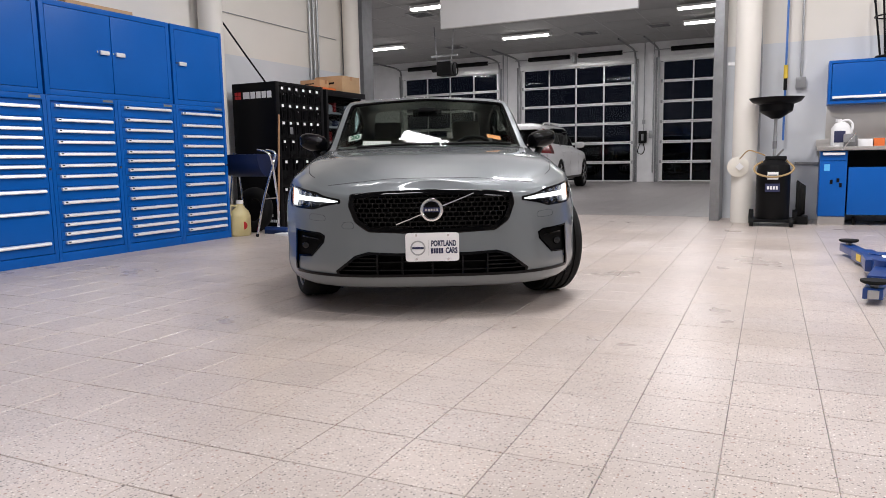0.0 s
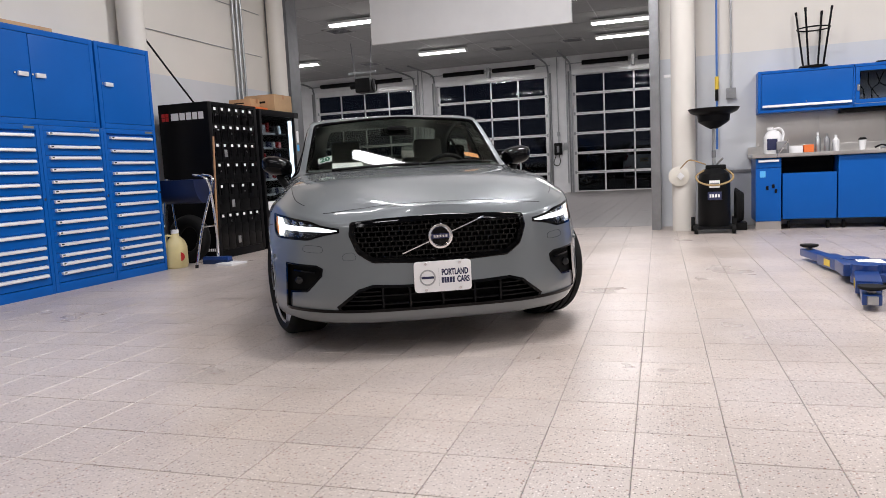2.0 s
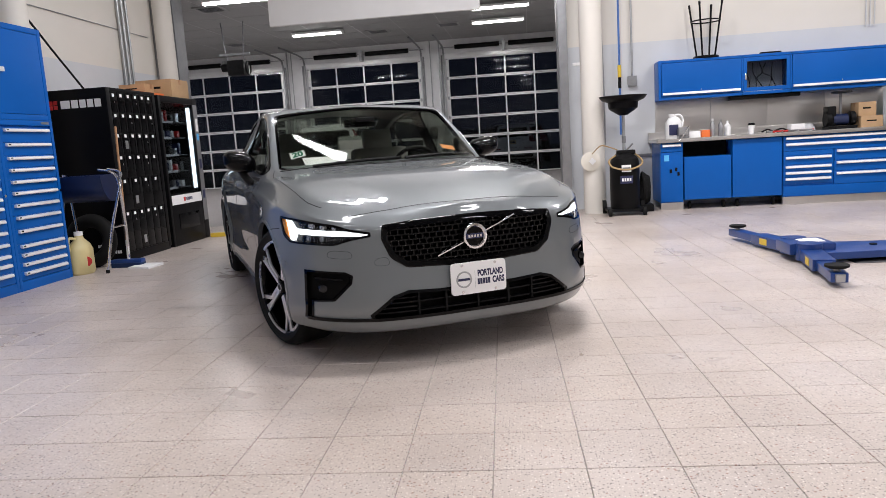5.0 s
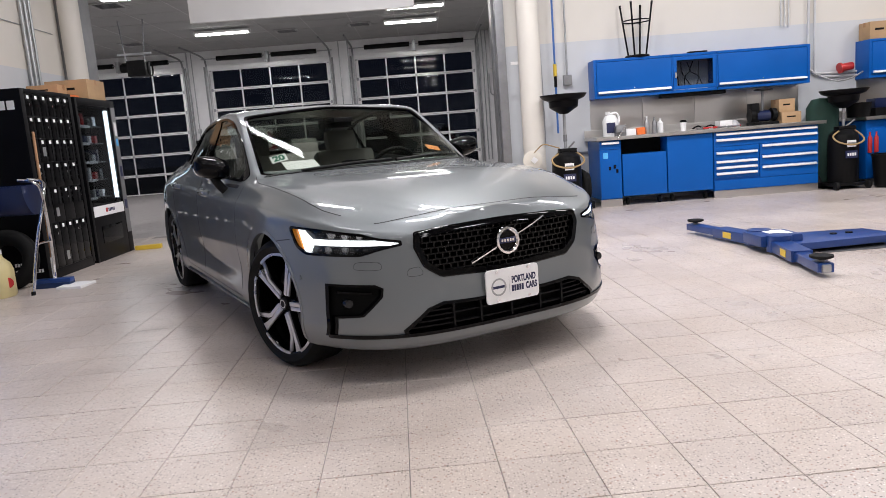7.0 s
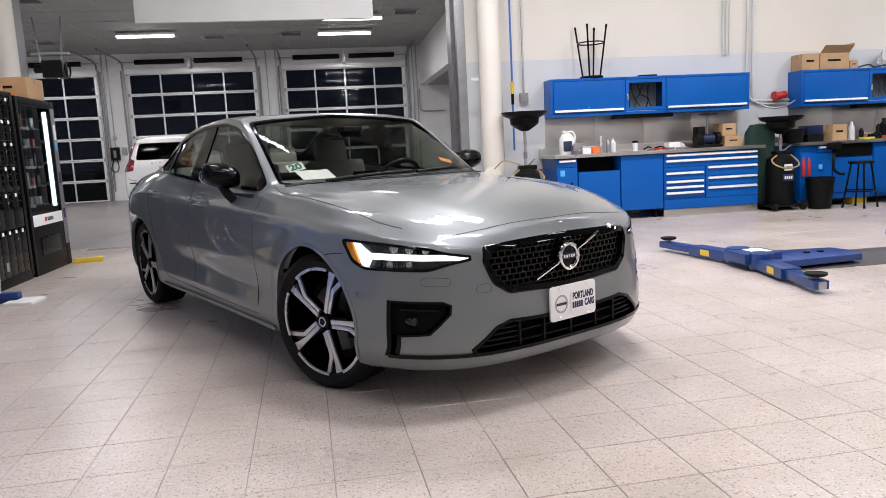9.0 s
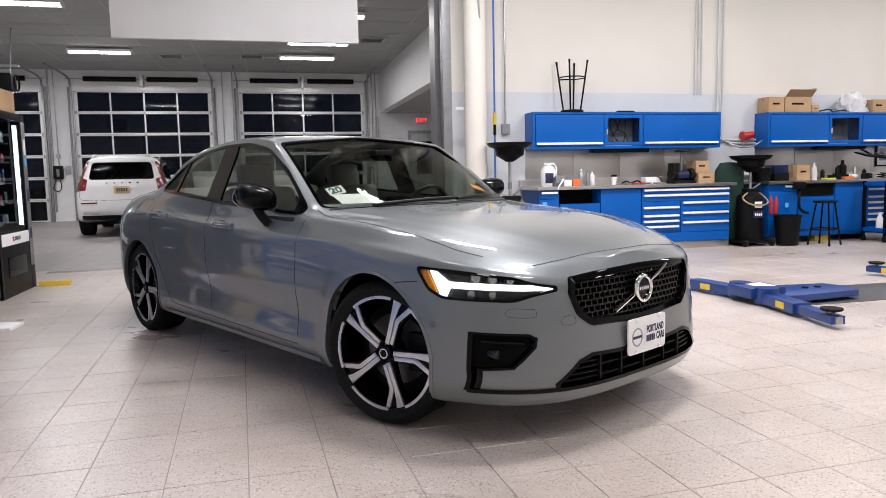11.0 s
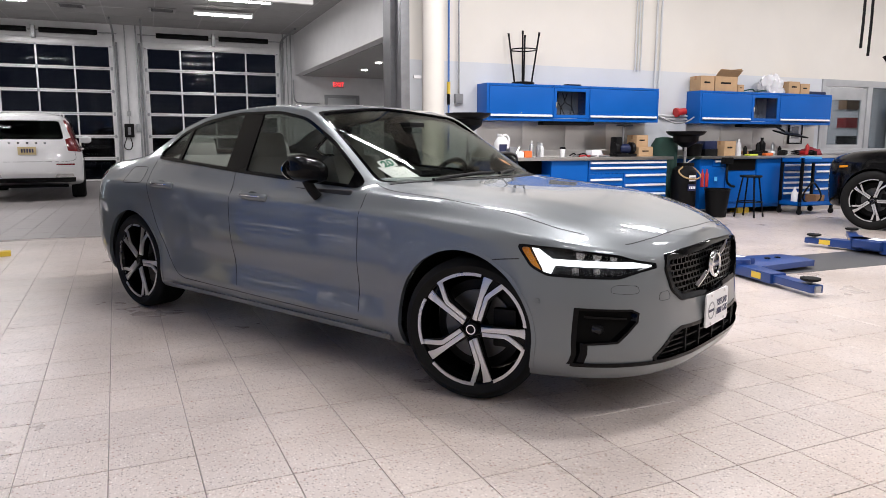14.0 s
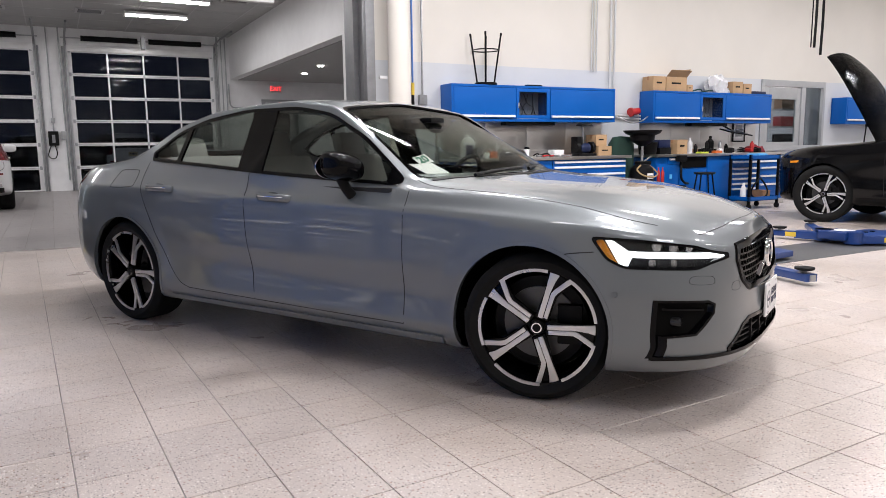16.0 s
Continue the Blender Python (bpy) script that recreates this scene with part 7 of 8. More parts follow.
# framed notice
fr = thing("framed_notice", "white notice in a thin black frame", "picture frame", (6.75, WALL_Y - 0.016, 1.14))
part("frame", ring_prism([(-0.17, 0), (0.17, 0), (0.17, 0.40), (-0.17, 0.40)], [(-0.145, 0.025), (0.145, 0.025), (0.145, 0.375), (-0.145, 0.375)], Matrix(((1, 0, 0, 0), (0, 0, -1, 0), (0, 1, 0, 0), (0, 0, 0, 1))), 0.02), M["black"], fr)
part("mount", box(-0.146, 0.146, -0.008, 0.0, 0.024, 0.376), M["tag"], fr)
part("picture", box(-0.09, 0.09, -0.0105, -0.008, 0.10, 0.31), M["galvdark"], fr)


# ---- used-oil drainers ----
def oil_drainer(x, y, turn, label, up):
    ob = thing("oil_drainer", label, "oil drainer", (x, y, 0), turn, "oil drainers")
    part("tank", lathe([(0, 0.06), (0.18, 0.06), (0.192, 0.09), (0.192, 0.66), (0.175, 0.74), (0.11, 0.80), (0.0, 0.81)], 32), M["black"], ob, "round black tank")
    part("bowl", lathe([(0.05, up), (0.16, up + 0.07), (0.185, up + 0.09), (0.195, up + 0.17), (0.27, up + 0.20), (0.30, up + 0.235), (0.306, up + 0.25), (0.292, up + 0.245), (0.175, up + 0.16), (0.03, up + 0.04)], 36), M["blackpowder"], ob, "wide black drain bowl")
    part("mast", rod((0, 0, 0.78), (0, 0, up + 0.02), 0.02, 14), M["galv"], ob, "grey steel mast")
    part("mast_sleeve", rod((0, 0, 0.94), (0, 0, 1.03), 0.026, 14), M["galvdark"], ob)
    part("valve", box(-0.10, 0.14, -0.07, 0.07, 0.79, 0.85, 0.02), M["black"], ob)
    part("valve_lever", rod((0.02, -0.02, 0.84), (0.10, -0.10, 0.93), 0.012, 8), M["galv"], ob)
    part("hose", tube(smooth_path([(-0.12, -0.10, 0.79), (-0.21, -0.12, 0.72), (-0.17, -0.20, 0.64), (0.0, -0.235, 0.60), (0.17, -0.18, 0.64), (0.22, -0.06, 0.71), (0.12, 0.0, 0.81)], 7), 0.012, 8), M["brasshose"], ob, "tan drain hose")
    part("label_plate", box(-0.08, 0.08, -0.201, -0.189, 0.42, 0.52, 0.002), M["navy"], ob, "dark blue label")
    for k in range(4):
        part("label_bar", box(-0.06 + k * 0.032, -0.038 + k * 0.032, -0.2035, -0.2005, 0.45, 0.49), M["ink"], ob)
    part("tag", box(-0.06, 0.06, -0.200, -0.189, 0.57, 0.66, 0.002), M["tag"], ob, "white paper tag")
    part("tag_print", box(-0.05, 0.05, -0.2025, -0.1995, 0.60, 0.63), M["galvdark"], ob)
    part("chassis", box(-0.25, 0.25, -0.20, 0.25, 0.05, 0.085, 0.008), M["black"], ob)
    for a, b_ in ((-0.22, -0.22), (0.22, -0.22)):
        part("castor", rod((a - 0.02, b_, 0.055), (a + 0.02, b_, 0.055), 0.055, 16), M["rubber"], ob)
    for a in (-0.25, 0.25):
        part("wheel", rod((a - 0.025, 0.22, 0.09), (a + 0.025, 0.22, 0.09), 0.09, 20), M["rubber"], ob)
    return ob


oil_drainer(-0.20, 9.83, 0, "black used-oil drainer with a wide bowl beside the post", 1.30)
oil_drainer(3.66, 10.05, 0, "black used-oil drainer with a wide bowl between the benches", 1.09)
pump = thing("hose_reel", "black air hose coiled on a small floor stand", "hose reel", (0.10, 10.12, 0))
for k in range(5):
    part("hose_coil", tube([(0.02 * k - 0.03 + 0.0, 0.15 * math.cos(a * math.tau / 28) * (1 - 0.05 * k), 0.30 + (0.23 - 0.015 * k) * math.sin(a * math.tau / 28)) for a in range(28)], 0.014, 8, True), M["rubber"], pump)
part("stand", box(-0.06, 0.10, -0.12, 0.12, 0, 0.10, 0.01), M["black"], pump)
solid("post_disc", lathe([(0, 0), (0.125, 0), (0.13, 0.012), (0.10, 0.022), (0, 0.026)], 32, Matrix.Translation((-0.62, 10.02, 0.72)) @ pose(0, 0, 0, 90, 0, 0)), M["jugwhite"], "round cream cover plate fixed on the post", "cover plate")
solid("post_valve", prism([(-0.05, 0), (0, -0.05), (0.05, 0), (0, 0.05)], Matrix.Translation((-0.60, 9.99, 0.72)) @ pose(0, 0, 0, 90, 0, 0), 0.02, 0.004), M["alu"], "small square steel valve on the post plate", "valve")
solid("thin_hose", tube(smooth_path([(-0.60, 9.97, 0.82), (-0.50, 9.85, 0.92), (-0.40, 9.80, 0.90), (-0.30, 9.72, 0.86)], 6), 0.008, 6), M["brasshose"], "thin hose from the post to the drainer", "hose")

# green canister and bin between the benches
solid("green_canister", lathe([(0, 0), (0.20, 0), (0.21, 0.05), (0.21, 1.12), (0.14, 1.24), (0, 1.26)], 28, Matrix.Translation((3.62, 10.50, 0))), M["green"], "dark green gas canister behind the drainer", "canister")
bn = thing("waste_bin", "black plastic waste bin on the floor", "waste bin", (4.12, 9.80, 0))
part("bin", lathe([(0, 0.01), (0.15, 0.01), (0.19, 0.42), (0.20, 0.43), (0.20, 0.45), (0.185, 0.45), (0.15, 0.03), (0, 0.03)], 24), M["black"], bn)
for k in range(2):
    solid("red_bottle", lathe([(0, 0.46), (0.03, 0.46), (0.03, 0.66), (0.012, 0.70), (0.012, 0.74), (0, 0.74)], 14, Matrix.Translation((4.03 + 0.09 * k, 10.05, 0.0))), M["red"], "red spray bottle hung on the cabinet side", "bottle", "red bottles")


# ---- stools ----
def stool(name, at, m, high, label):
    ob = thing(name, label, "stool")
    ob.matrix_basis = m
    part("seat", lathe([(0, high - 0.035), (0.16, high - 0.035), (0.17, high - 0.02), (0.165, high - 0.004), (0, high)], 28), M["black"], ob, "round black seat")
    for k in range(4):
        a = math.pi / 4 + k * math.pi / 2
        c, s = math.cos(a), math.sin(a)
        part("leg", rod((0.125 * c, 0.125 * s, high - 0.03), (0.225 * c, 0.225 * s, 0.0), 0.0125, 10), M["blackpowder"], ob)
        part("foot_cap", rod((0.225 * c, 0.225 * s, 0.0), (0.219 * c, 0.219 * s, 0.045), 0.0155, 10), M["rubber"], ob)
    part("foot_ring", tube([(0.192 * math.cos(k * math.tau / 32), 0.192 * math.sin(k * math.tau / 32), 0.24) for k in range(32)], 0.009, 8, True), M["blackpowder"], ob)
    return ob


stool("bar_stool", None, pose(4.62, 9.62, 0.0, 0, 0, 20), 0.66, "black metal stool standing at the bench")
stool("bar_stool", None, pose(1.02, 10.56, 2.01 + 0.74, 180, 0, 12), 0.74, "black metal stool upside down on the wall cabinet")

# ---- tool trolley ----
ct = thing("tool_trolley", "black two-deck trolley with blue trays and a coiled hose", "trolley", (5.98, 9.74, 0), 0)
for sx in (-0.36, 0.36):
    for sy in (-0.2, 0.2):
        part("post", box(sx - 0.02, sx + 0.02, sy - 0.02, sy + 0.02, 0.08, 0.92, 0.004), M["blackpowder"], ct)
        part("castor", rod((sx - 0.015, sy, 0.045), (sx + 0.015, sy, 0.045), 0.045, 16), M["rubber"], ct)
for z in (0.14, 0.84):
    b = bmesh.new()
    bm_box(b, -0.38, 0.38, -0.22, 0.22, z, z + 0.012)
    for a, c, e, g in ((-0.38, 0.38, -0.22, -0.21), (-0.38, 0.38, 0.21, 0.22), (-0.38, -0.37, -0.21, 0.21), (0.37, 0.38, -0.21, 0.21)):
        bm_box(b, a, c, e, g, z, z + 0.07)
    part("tray", b, M["blue"], ct, "blue steel tray")
part("hose_loop", tube([(0.0 + 0.19 * math.cos(a * math.tau / 32), -0.12 + 0.04 * math.sin(a * math.tau / 16), 0.34 + 0.17 * math.sin(a * math.tau / 32)) for a in range(32)], 0.014, 8, True), M["rubber"], ct)
part("white_bottle", lathe([(0, 0.155), (0.05, 0.155), (0.05, 0.34), (0.02, 0.40), (0.02, 0.44), (0, 0.44)], 16, Matrix.Translation((-0.26, 0, 0))), M["ink"], ct)
part("parts_box", box(0.12, 0.32, -0.10, 0.12, 0.155, 0.30, 0.01), M["wood"], ct)
part("cloth", box(-0.1, 0.14, -0.15, 0.1, 0.86, 0.94, 0.03), M["lightblue"], ct)


# ---- clutter on the benches ----
def bottle(name, x, y, r, h, mat_b, mat_c, label, z=TOP_Z):
    ob = thing(name, label, "bottle", (x, y, z))
    part("bottle_body", lathe([(0, 0), (r, 0), (r * 1.02, 0.01), (r * 1.02, h * 0.68), (r * 0.4, h * 0.84), (r * 0.36, h * 0.88), (0, h * 0.88)], 20), M[mat_b], ob)
    part("cap", lathe([(0, h * 0.88), (r * 0.42, h * 0.88), (r * 0.42, h), (0, h)], 16), M[mat_c], ob)
    return ob


oj = thing("oil_jug", "white plastic oil jug with a dark blue label", "jug", (0.52, 10.25, TOP_Z))
part("jug_body", lathe([(0, 0), (0.10, 0), (0.11, 0.02), (0.11, 0.22), (0.07, 0.28), (0.03, 0.30), (0, 0.30)], 20, Matrix.Diagonal((1, 0.7, 1, 1))), M["ink"], oj)
part("cap", lathe([(0, 0.30), (0.035, 0.30), (0.035, 0.335), (0, 0.335)], 16, Matrix.Translation((-0.03, 0, 0))), M["ink"], oj)
part("jug_handle", tube(smooth_path([(-0.02, 0, 0.30), (0.07, 0, 0.32), (0.12, 0, 0.26), (0.11, 0, 0.16)], 5), 0.014, 8), M["ink"], oj)
part("jug_label", box(-0.075, 0.045, -0.083, -0.074, 0.05, 0.19, 0.004), M["navy"], oj, "dark blue label")
vs = thing("bench_vise", "grey steel bench vise with a chrome lever", "vise", (0.60, 10.10, TOP_Z))
part("vise_body", box(-0.05, 0.09, -0.02, 0.14, 0, 0.13, 0.012), M["galvdark"], vs)
part("vise_jaw", box(-0.06, 0.06, -0.07, -0.03, 0.05, 0.15, 0.008), M["galv"], vs)
part("vise_screw", rod((0, -0.15, 0.06), (0, 0.0, 0.06), 0.012, 10), M["chrome"], vs)
part("vise_lever", rod((-0.07, -0.14, -0.04), (0.06, -0.14, 0.16), 0.007, 8), M["chrome"], vs)
carton("parts_box", 0.70, 0.86, 10.2, 10.36, TOP_Z, TOP_Z + 0.085, "small white parts box on the worktop", False, category="box").children[0].data.materials[0] = M["tag"]
carton("parts_box", 0.87, 0.98, 10.18, 10.30, TOP_Z, TOP_Z + 0.095, "small orange parts box on the worktop", False, category="box").children[0].data.materials[0] = M["orange"]
bottle("spray_can", 1.04, 10.3, 0.035, 0.24, "galv", "ink", "grey spray can on the worktop")
bottle("spray_can", 1.14, 10.28, 0.034, 0.22, "galvdark", "galv", "dark grey spray can on the worktop")
bottle("squeeze_bottle", 1.26, 10.4, 0.04, 0.20, "ink", "ink", "white squeeze bottle on the worktop")
cup = thing("paper_cup", "white paper cup with a dark lid", "cup", (1.52, 10.22, TOP_Z))
part("cup", lathe([(0, 0), (0.03, 0), (0.042, 0.12), (0, 0.12)], 20), M["tag"], cup)
part("lid", lathe([(0.0, 0.12), (0.045, 0.12), (0.045, 0.135), (0.03, 0.15), (0, 0.15)], 20), M["black"], cup)
rr = random.Random(11)
for k in range(9):
    x, y = 1.66 + 0.062 * k, rr.uniform(10.12, 10.4)
    if k % 3 == 0:
        solid("hand_tool", tube(smooth_path([(x, y, TOP_Z + 0.02), (x + 0.08, y + rr.uniform(-0.08, 0.08), TOP_Z + 0.05), (x + 0.17, y + rr.uniform(-0.08, 0.08), TOP_Z + 0.02), (x + 0.22, y, TOP_Z + 0.012)], 5), 0.011, 8), M["black"], "black tool lead lying on the worktop", "tool", "worktop tools")
    else:
        solid("hand_tool", rod((x, y, TOP_Z + 0.015), (x + rr.uniform(0.08, 0.18), y + rr.uniform(-0.1, 0.1), TOP_Z + 0.02), 0.014, 10, 0.008), M["galvdark" if k % 2 else "red"], "small hand tool lying on the worktop", "tool", "worktop tools")
solid("white_case", box(2.02, 2.20, 10.2, 10.36, TOP_Z, TOP_Z + 0.10, 0.012), M["ink"], "small white case on the worktop", "case")
solid("crumpled_rag", lathe([(0, 0.10), (0.06, 0.09), (0.10, 0.04), (0.11, 0.0), (0, 0)], 9, Matrix.Translation((2.35, 10.55, TOP_Z))), M["foil"], "crumpled pale rag on the worktop", "rag")
dv = thing("polishing_machine", "dark bench machine with a blue motor", "bench machine", (2.66, 10.30, TOP_Z))
part("machine_base", box(-0.17, 0.19, -0.10, 0.12, 0, 0.04, 0.01), M["black"], dv)
part("motor", rod((-0.09, 0, 0.12), (0.09, 0, 0.12), 0.075, 20), M["navyvinyl"], dv, "blue motor")
for s in (-1, 1):
    part("wheel_guard", rod((s * 0.12, 0, 0.13), (s * 0.18, 0, 0.13), 0.09, 22), M["black"], dv)
part("mast", rod((0.03, 0.05, 0.1), (0.03, 0.05, 0.48), 0.018, 10), M["galvdark"], dv)
part("mast_head", lathe([(0, 0.50), (0.12, 0.49), (0.13, 0.47), (0, 0.46)], 20, Matrix.Translation((0.03, 0.02, 0))), M["black"], dv)
part("casing", box(-0.17, -0.06, -0.06, 0.1, 0.04, 0.30, 0.02), M["black"], dv)
carton("cardboard_box", 2.90, 3.17, 10.22, 10.50, TOP_Z, TOP_Z + 0.15, "brown cardboard box on the worktop")
carton("cardboard_box", 2.88, 3.10, 10.26, 10.50, TOP_Z + 0.15, TOP_Z + 0.33, "brown cardboard box stacked on another")
# second bench clutter
carton("cardboard_box", 4.62, 4.86, 10.22, 10.45, TOP_Z, TOP_Z + 0.24, "brown cardboard box among clutter on the bench")
carton("parts_box", 4.22, 4.48, 10.24, 10.45, TOP_Z + 0.11, TOP_Z + 0.24, "blue parts box among clutter on the bench", False, category="box").children[0].data.materials[0] = M["navyvinyl"]
carton("parts_box", 4.20, 4.46, 10.2, 10.45, TOP_Z, TOP_Z + 0.11, "dark parts box among clutter on the bench", False, category="box").children[0].data.materials[0] = M["black"]
solid("black_bucket", lathe([(0, 0), (0.14, 0), (0.16, 0.19), (0.165, 0.2), (0.15, 0.2), (0, 0.16)], 24, Matrix.Translation((4.02, 10.3, TOP_Z))), M["black"], "black bucket on the bench end", "bucket")
bottle("spray_bottle", 4.98, 10.28, 0.045, 0.27, "foil", "ink", "clear spray bottle on the bench")
solid("yellow_tray", box(5.02, 5.2, 10.06, 10.18, TOP_Z, TOP_Z + 0.03, 0.01), M["yellowgreen"], "small yellow green tray on the bench edge", "tray")
solid("orange_tool", box(5.40, 5.56, 10.08, 10.18, TOP_Z, TOP_Z + 0.045, 0.015), M["orange"], "small orange tool on the bench edge", "tool")
bottle("black_bottle", 5.62, 10.4, 0.06, 0.30, "black", "black", "black bottle on the bench")
for k in range(14):
    x, y = 5.2 + 0.10 * k + rr.uniform(-0.02, 0.02), rr.uniform(10.15, 10.6)
    sz = rr.uniform(0.03, 0.08)
    mat_k, h = M[rr.choice(("black", "galv", "galvdark", "ink", "black", "wood", "red"))], rr.uniform(0.05, 0.15)
    if k % 3 == 0:
        solid("spray_can", lathe([(0, 0), (0.032, 0), (0.033, 0.005), (0.033, h + 0.05), (0.022, h + 0.066), (0.014, h + 0.068), (0.014, h + 0.09), (0, h + 0.09)], 18, Matrix.Translation((x, y, TOP_Z))), mat_k, "small spray can standing on the bench", "can", "bench clutter")
    elif k % 3 == 1:
        coil = tube([(x + (0.07 + 0.012 * math.sin(3 * q)) * math.cos(q), y + 0.06 * math.sin(q), TOP_Z + 0.014 + 0.0022 * n) for n, q in enumerate([q * 0.42 for q in range(34)])], 0.009, 7)
        solid("cable_coil", coil, M["black"], "loose coil of black cable on the bench", "cable", "bench clutter")
    else:
        tool = thing("power_tool", "small handheld power tool lying on the bench", "tool", (x, y, TOP_Z), 40 * k, "bench clutter")
        part("barrel", rod((-0.09, 0, 0.045), (0.06, 0, 0.045), 0.034, 16), mat_k, tool)
        part("chuck", rod((0.06, 0, 0.045), (0.11, 0, 0.045), 0.018, 12, 0.010), M["galv"], tool)
        part("grip", box(-0.085, -0.03, -0.13, 0.0, 0.018, 0.07, 0.012), M["black"], tool)
        part("battery", box(-0.11, 0.0, -0.19, -0.125, 0.0, 0.075, 0.01), M["black"], tool)
rag = bmesh.new()
bmesh.ops.create_icosphere(rag, subdivisions=3, radius=1.0)
for v in rag.verts:
    n = noise.noise(v.co * 2.2) * 0.25
    v.co = Vector((v.co.x * 0.24 * (1 + n), v.co.y * 0.15 * (1 + n), max(0.0, v.co.z) * 0.13 * (1 + 1.4 * n)))
bmesh.ops.transform(rag, matrix=Matrix.Translation((6.72, 10.35, TOP_Z)), verts=rag.verts)
solid("maroon_cloth", rag, M["maroon"], "heaped maroon cloth on the bench", "cloth")
arm = thing("tool_tray", "tilted dark tray on an arm under the wall cabinet", "tray arm", (6.1, 10.25, 1.28))
b = box(-0.28, 0.28, -0.14, 0.14, -0.012, 0.012, 0.005)
bmesh.ops.transform(b, matrix=pose(0, 0, 0.03, 14, 6, 0), verts=b.verts)
part("tray", b, M["blackpowder"], arm)
part("arm", rod((0, 0.05, 0.04), (-0.1, 0.28, 0.19), 0.016, 8), M["black"], arm)
for k in range(4):
    part("tool", rod((-0.2 + 0.11 * k, -0.05, 0.04 + 0.01 * k), (-0.16 + 0.11 * k, 0.06, 0.075), 0.012, 8), M["galv"], arm)
ph = thing("side_arm", "black bent arm holding a small box at the bench", "arm", (4.42, 9.98, 0))
part("arm_tube", tube(smooth_path([(0.10, 0.06, 0.86), (0.03, -0.02, 0.74), (0.02, -0.04, 0.56), (0.10, -0.04, 0.48), (0.20, -0.02, 0.46)], 6), 0.02, 10), M["black"], ph)
part("box", box(-0.05, 0.12, -0.06, 0.04, 0.83, 0.93, 0.012), M["black"], ph)
part("sticker", box(-0.16, -0.10, 0.046, 0.049, 0.55, 0.62), M["lightblue"], ph)

# ---- on the second wall cabinet ----
UT = 2.01
carton("cardboard_box", 4.27, 4.55, 10.46, 10.72, UT, UT + 0.24, "brown cardboard box on the wall cabinet")
op = carton("cardboard_box", 4.57, 5.05, 10.46, 10.72, UT, UT + 0.24, "open brown cardboard box on the wall cabinet")
for y, tilt in ((-0.13, 38), (0.13, -40)):
    fl = box(-0.24, 0.24, 0, 0.15, 0, 0.005)
    bmesh.ops.transform(fl, matrix=pose(0, y, 0.24, 0, 0, 180 if y < 0 else 0) @ pose(0, 0, 0, 42, 0, 0), verts=fl.verts)
    part("flap", fl, M["card"], op)
fl = box(0, 0.17, -0.12, 0.12, 0, 0.005)
bmesh.ops.transform(fl, matrix=pose(0.24, 0, 0.24, 0, -55, 0), verts=fl.verts)
part("flap", fl, M["card"], op)
carton("cardboard_box", 5.07, 5.2, 10.46, 10.70, UT, UT + 0.12, "small brown cardboard box on the wall cabinet")
carton("cardboard_box", 6.22, 6.48, 10.46, 10.72, UT, UT + 0.21, "brown cardboard box on the wall cabinet")
carton("cardboard_box", 6.50, 6.72, 10.46, 10.72, UT, UT + 0.18, "brown cardboard box on the wall cabinet")
solid("blue_case", box(6.74, 7.15, 10.48, 10.66, UT, UT + 0.055, 0.008), M["navyvinyl"], "flat dark blue case on the wall cabinet", "case")
wrap = bmesh.new()
bmesh.ops.create_icosphere(wrap, subdivisions=4, radius=1.0)
for v in wrap.verts:
    n = noise.noise(v.co * 3.5) * 0.35
    v.co = Vector((v.co.x * 0.27 * (1 + n), v.co.y * 0.12 * (1 + n), max(0, v.co.z + 0.3) * 0.24 * (1 + n)))
bmesh.ops.transform(wrap, matrix=Matrix.Translation((5.92, 10.58, UT)), verts=wrap.verts)
solid("plastic_wrap", wrap, M["foil"], "crumpled bundle of clear plastic wrap on the wall cabinet", "wrapping")
solid("green_hose", tube(smooth_path([(5.2, 10.5, UT + 0.015), (5.38, 10.46, UT + 0.05), (5.55, 10.55, UT + 0.02), (5.7, 10.5, UT + 0.04), (5.95, 10.5, UT + 0.015)], 6), 0.012, 8), M["green"], "dark green hose lying on the wall cabinet", "hose")
solid("black_case", box(1.72, 1.98, 10.47, 10.56, UT, UT + 0.025, 0.006), M["black"], "flat black case on the wall cabinet", "case")

# ---- pipes on the back wall ----
PIPE_Y = WALL_Y - 0.035
solid("air_hose", rod((-0.13, PIPE_Y - 0.05, 1.05), (-0.13, PIPE_Y - 0.05, HALL_TOP), 0.014, 10), M["bluehose"], "blue air line running down the wall", "air line")
solid("air_coupling", rod((-0.13, PIPE_Y - 0.05, 1.85), (-0.13, PIPE_Y - 0.05, 2.02), 0.026, 12), M["yellow"], "yellow coupling on the air line", "coupling")
solid("air_gun", rod((-0.13, PIPE_Y - 0.05, 1.70), (-0.13, PIPE_Y - 0.05, 1.86), 0.022, 12), M["black"], "black quick coupler on the air line", "coupling")
cd = thing("socket_box", "grey socket box fed by a steel conduit", "socket box", (0.05, WALL_Y, 1.72))
part("conduit", rod((0, -0.035, 0.14), (0, -0.035, HALL_TOP - 1.72), 0.014, 10), M["galv"], cd)
part("box", box(-0.06, 0.06, -0.07, 0.0, 0.0, 0.14, 0.008), M["galvdark"], cd)
solid("hoist_chain", tube(smooth_path([(-0.40, 10.22, 0.9), (-0.40, 10.24, 1.8), (-0.43, 10.22, 2.6), (-0.55, 10.0, 3.4), (-0.62, 9.95, 4.5)], 6), 0.013, 6), M["galv"], "thin steel hoist chain hanging beside the post", "chain")
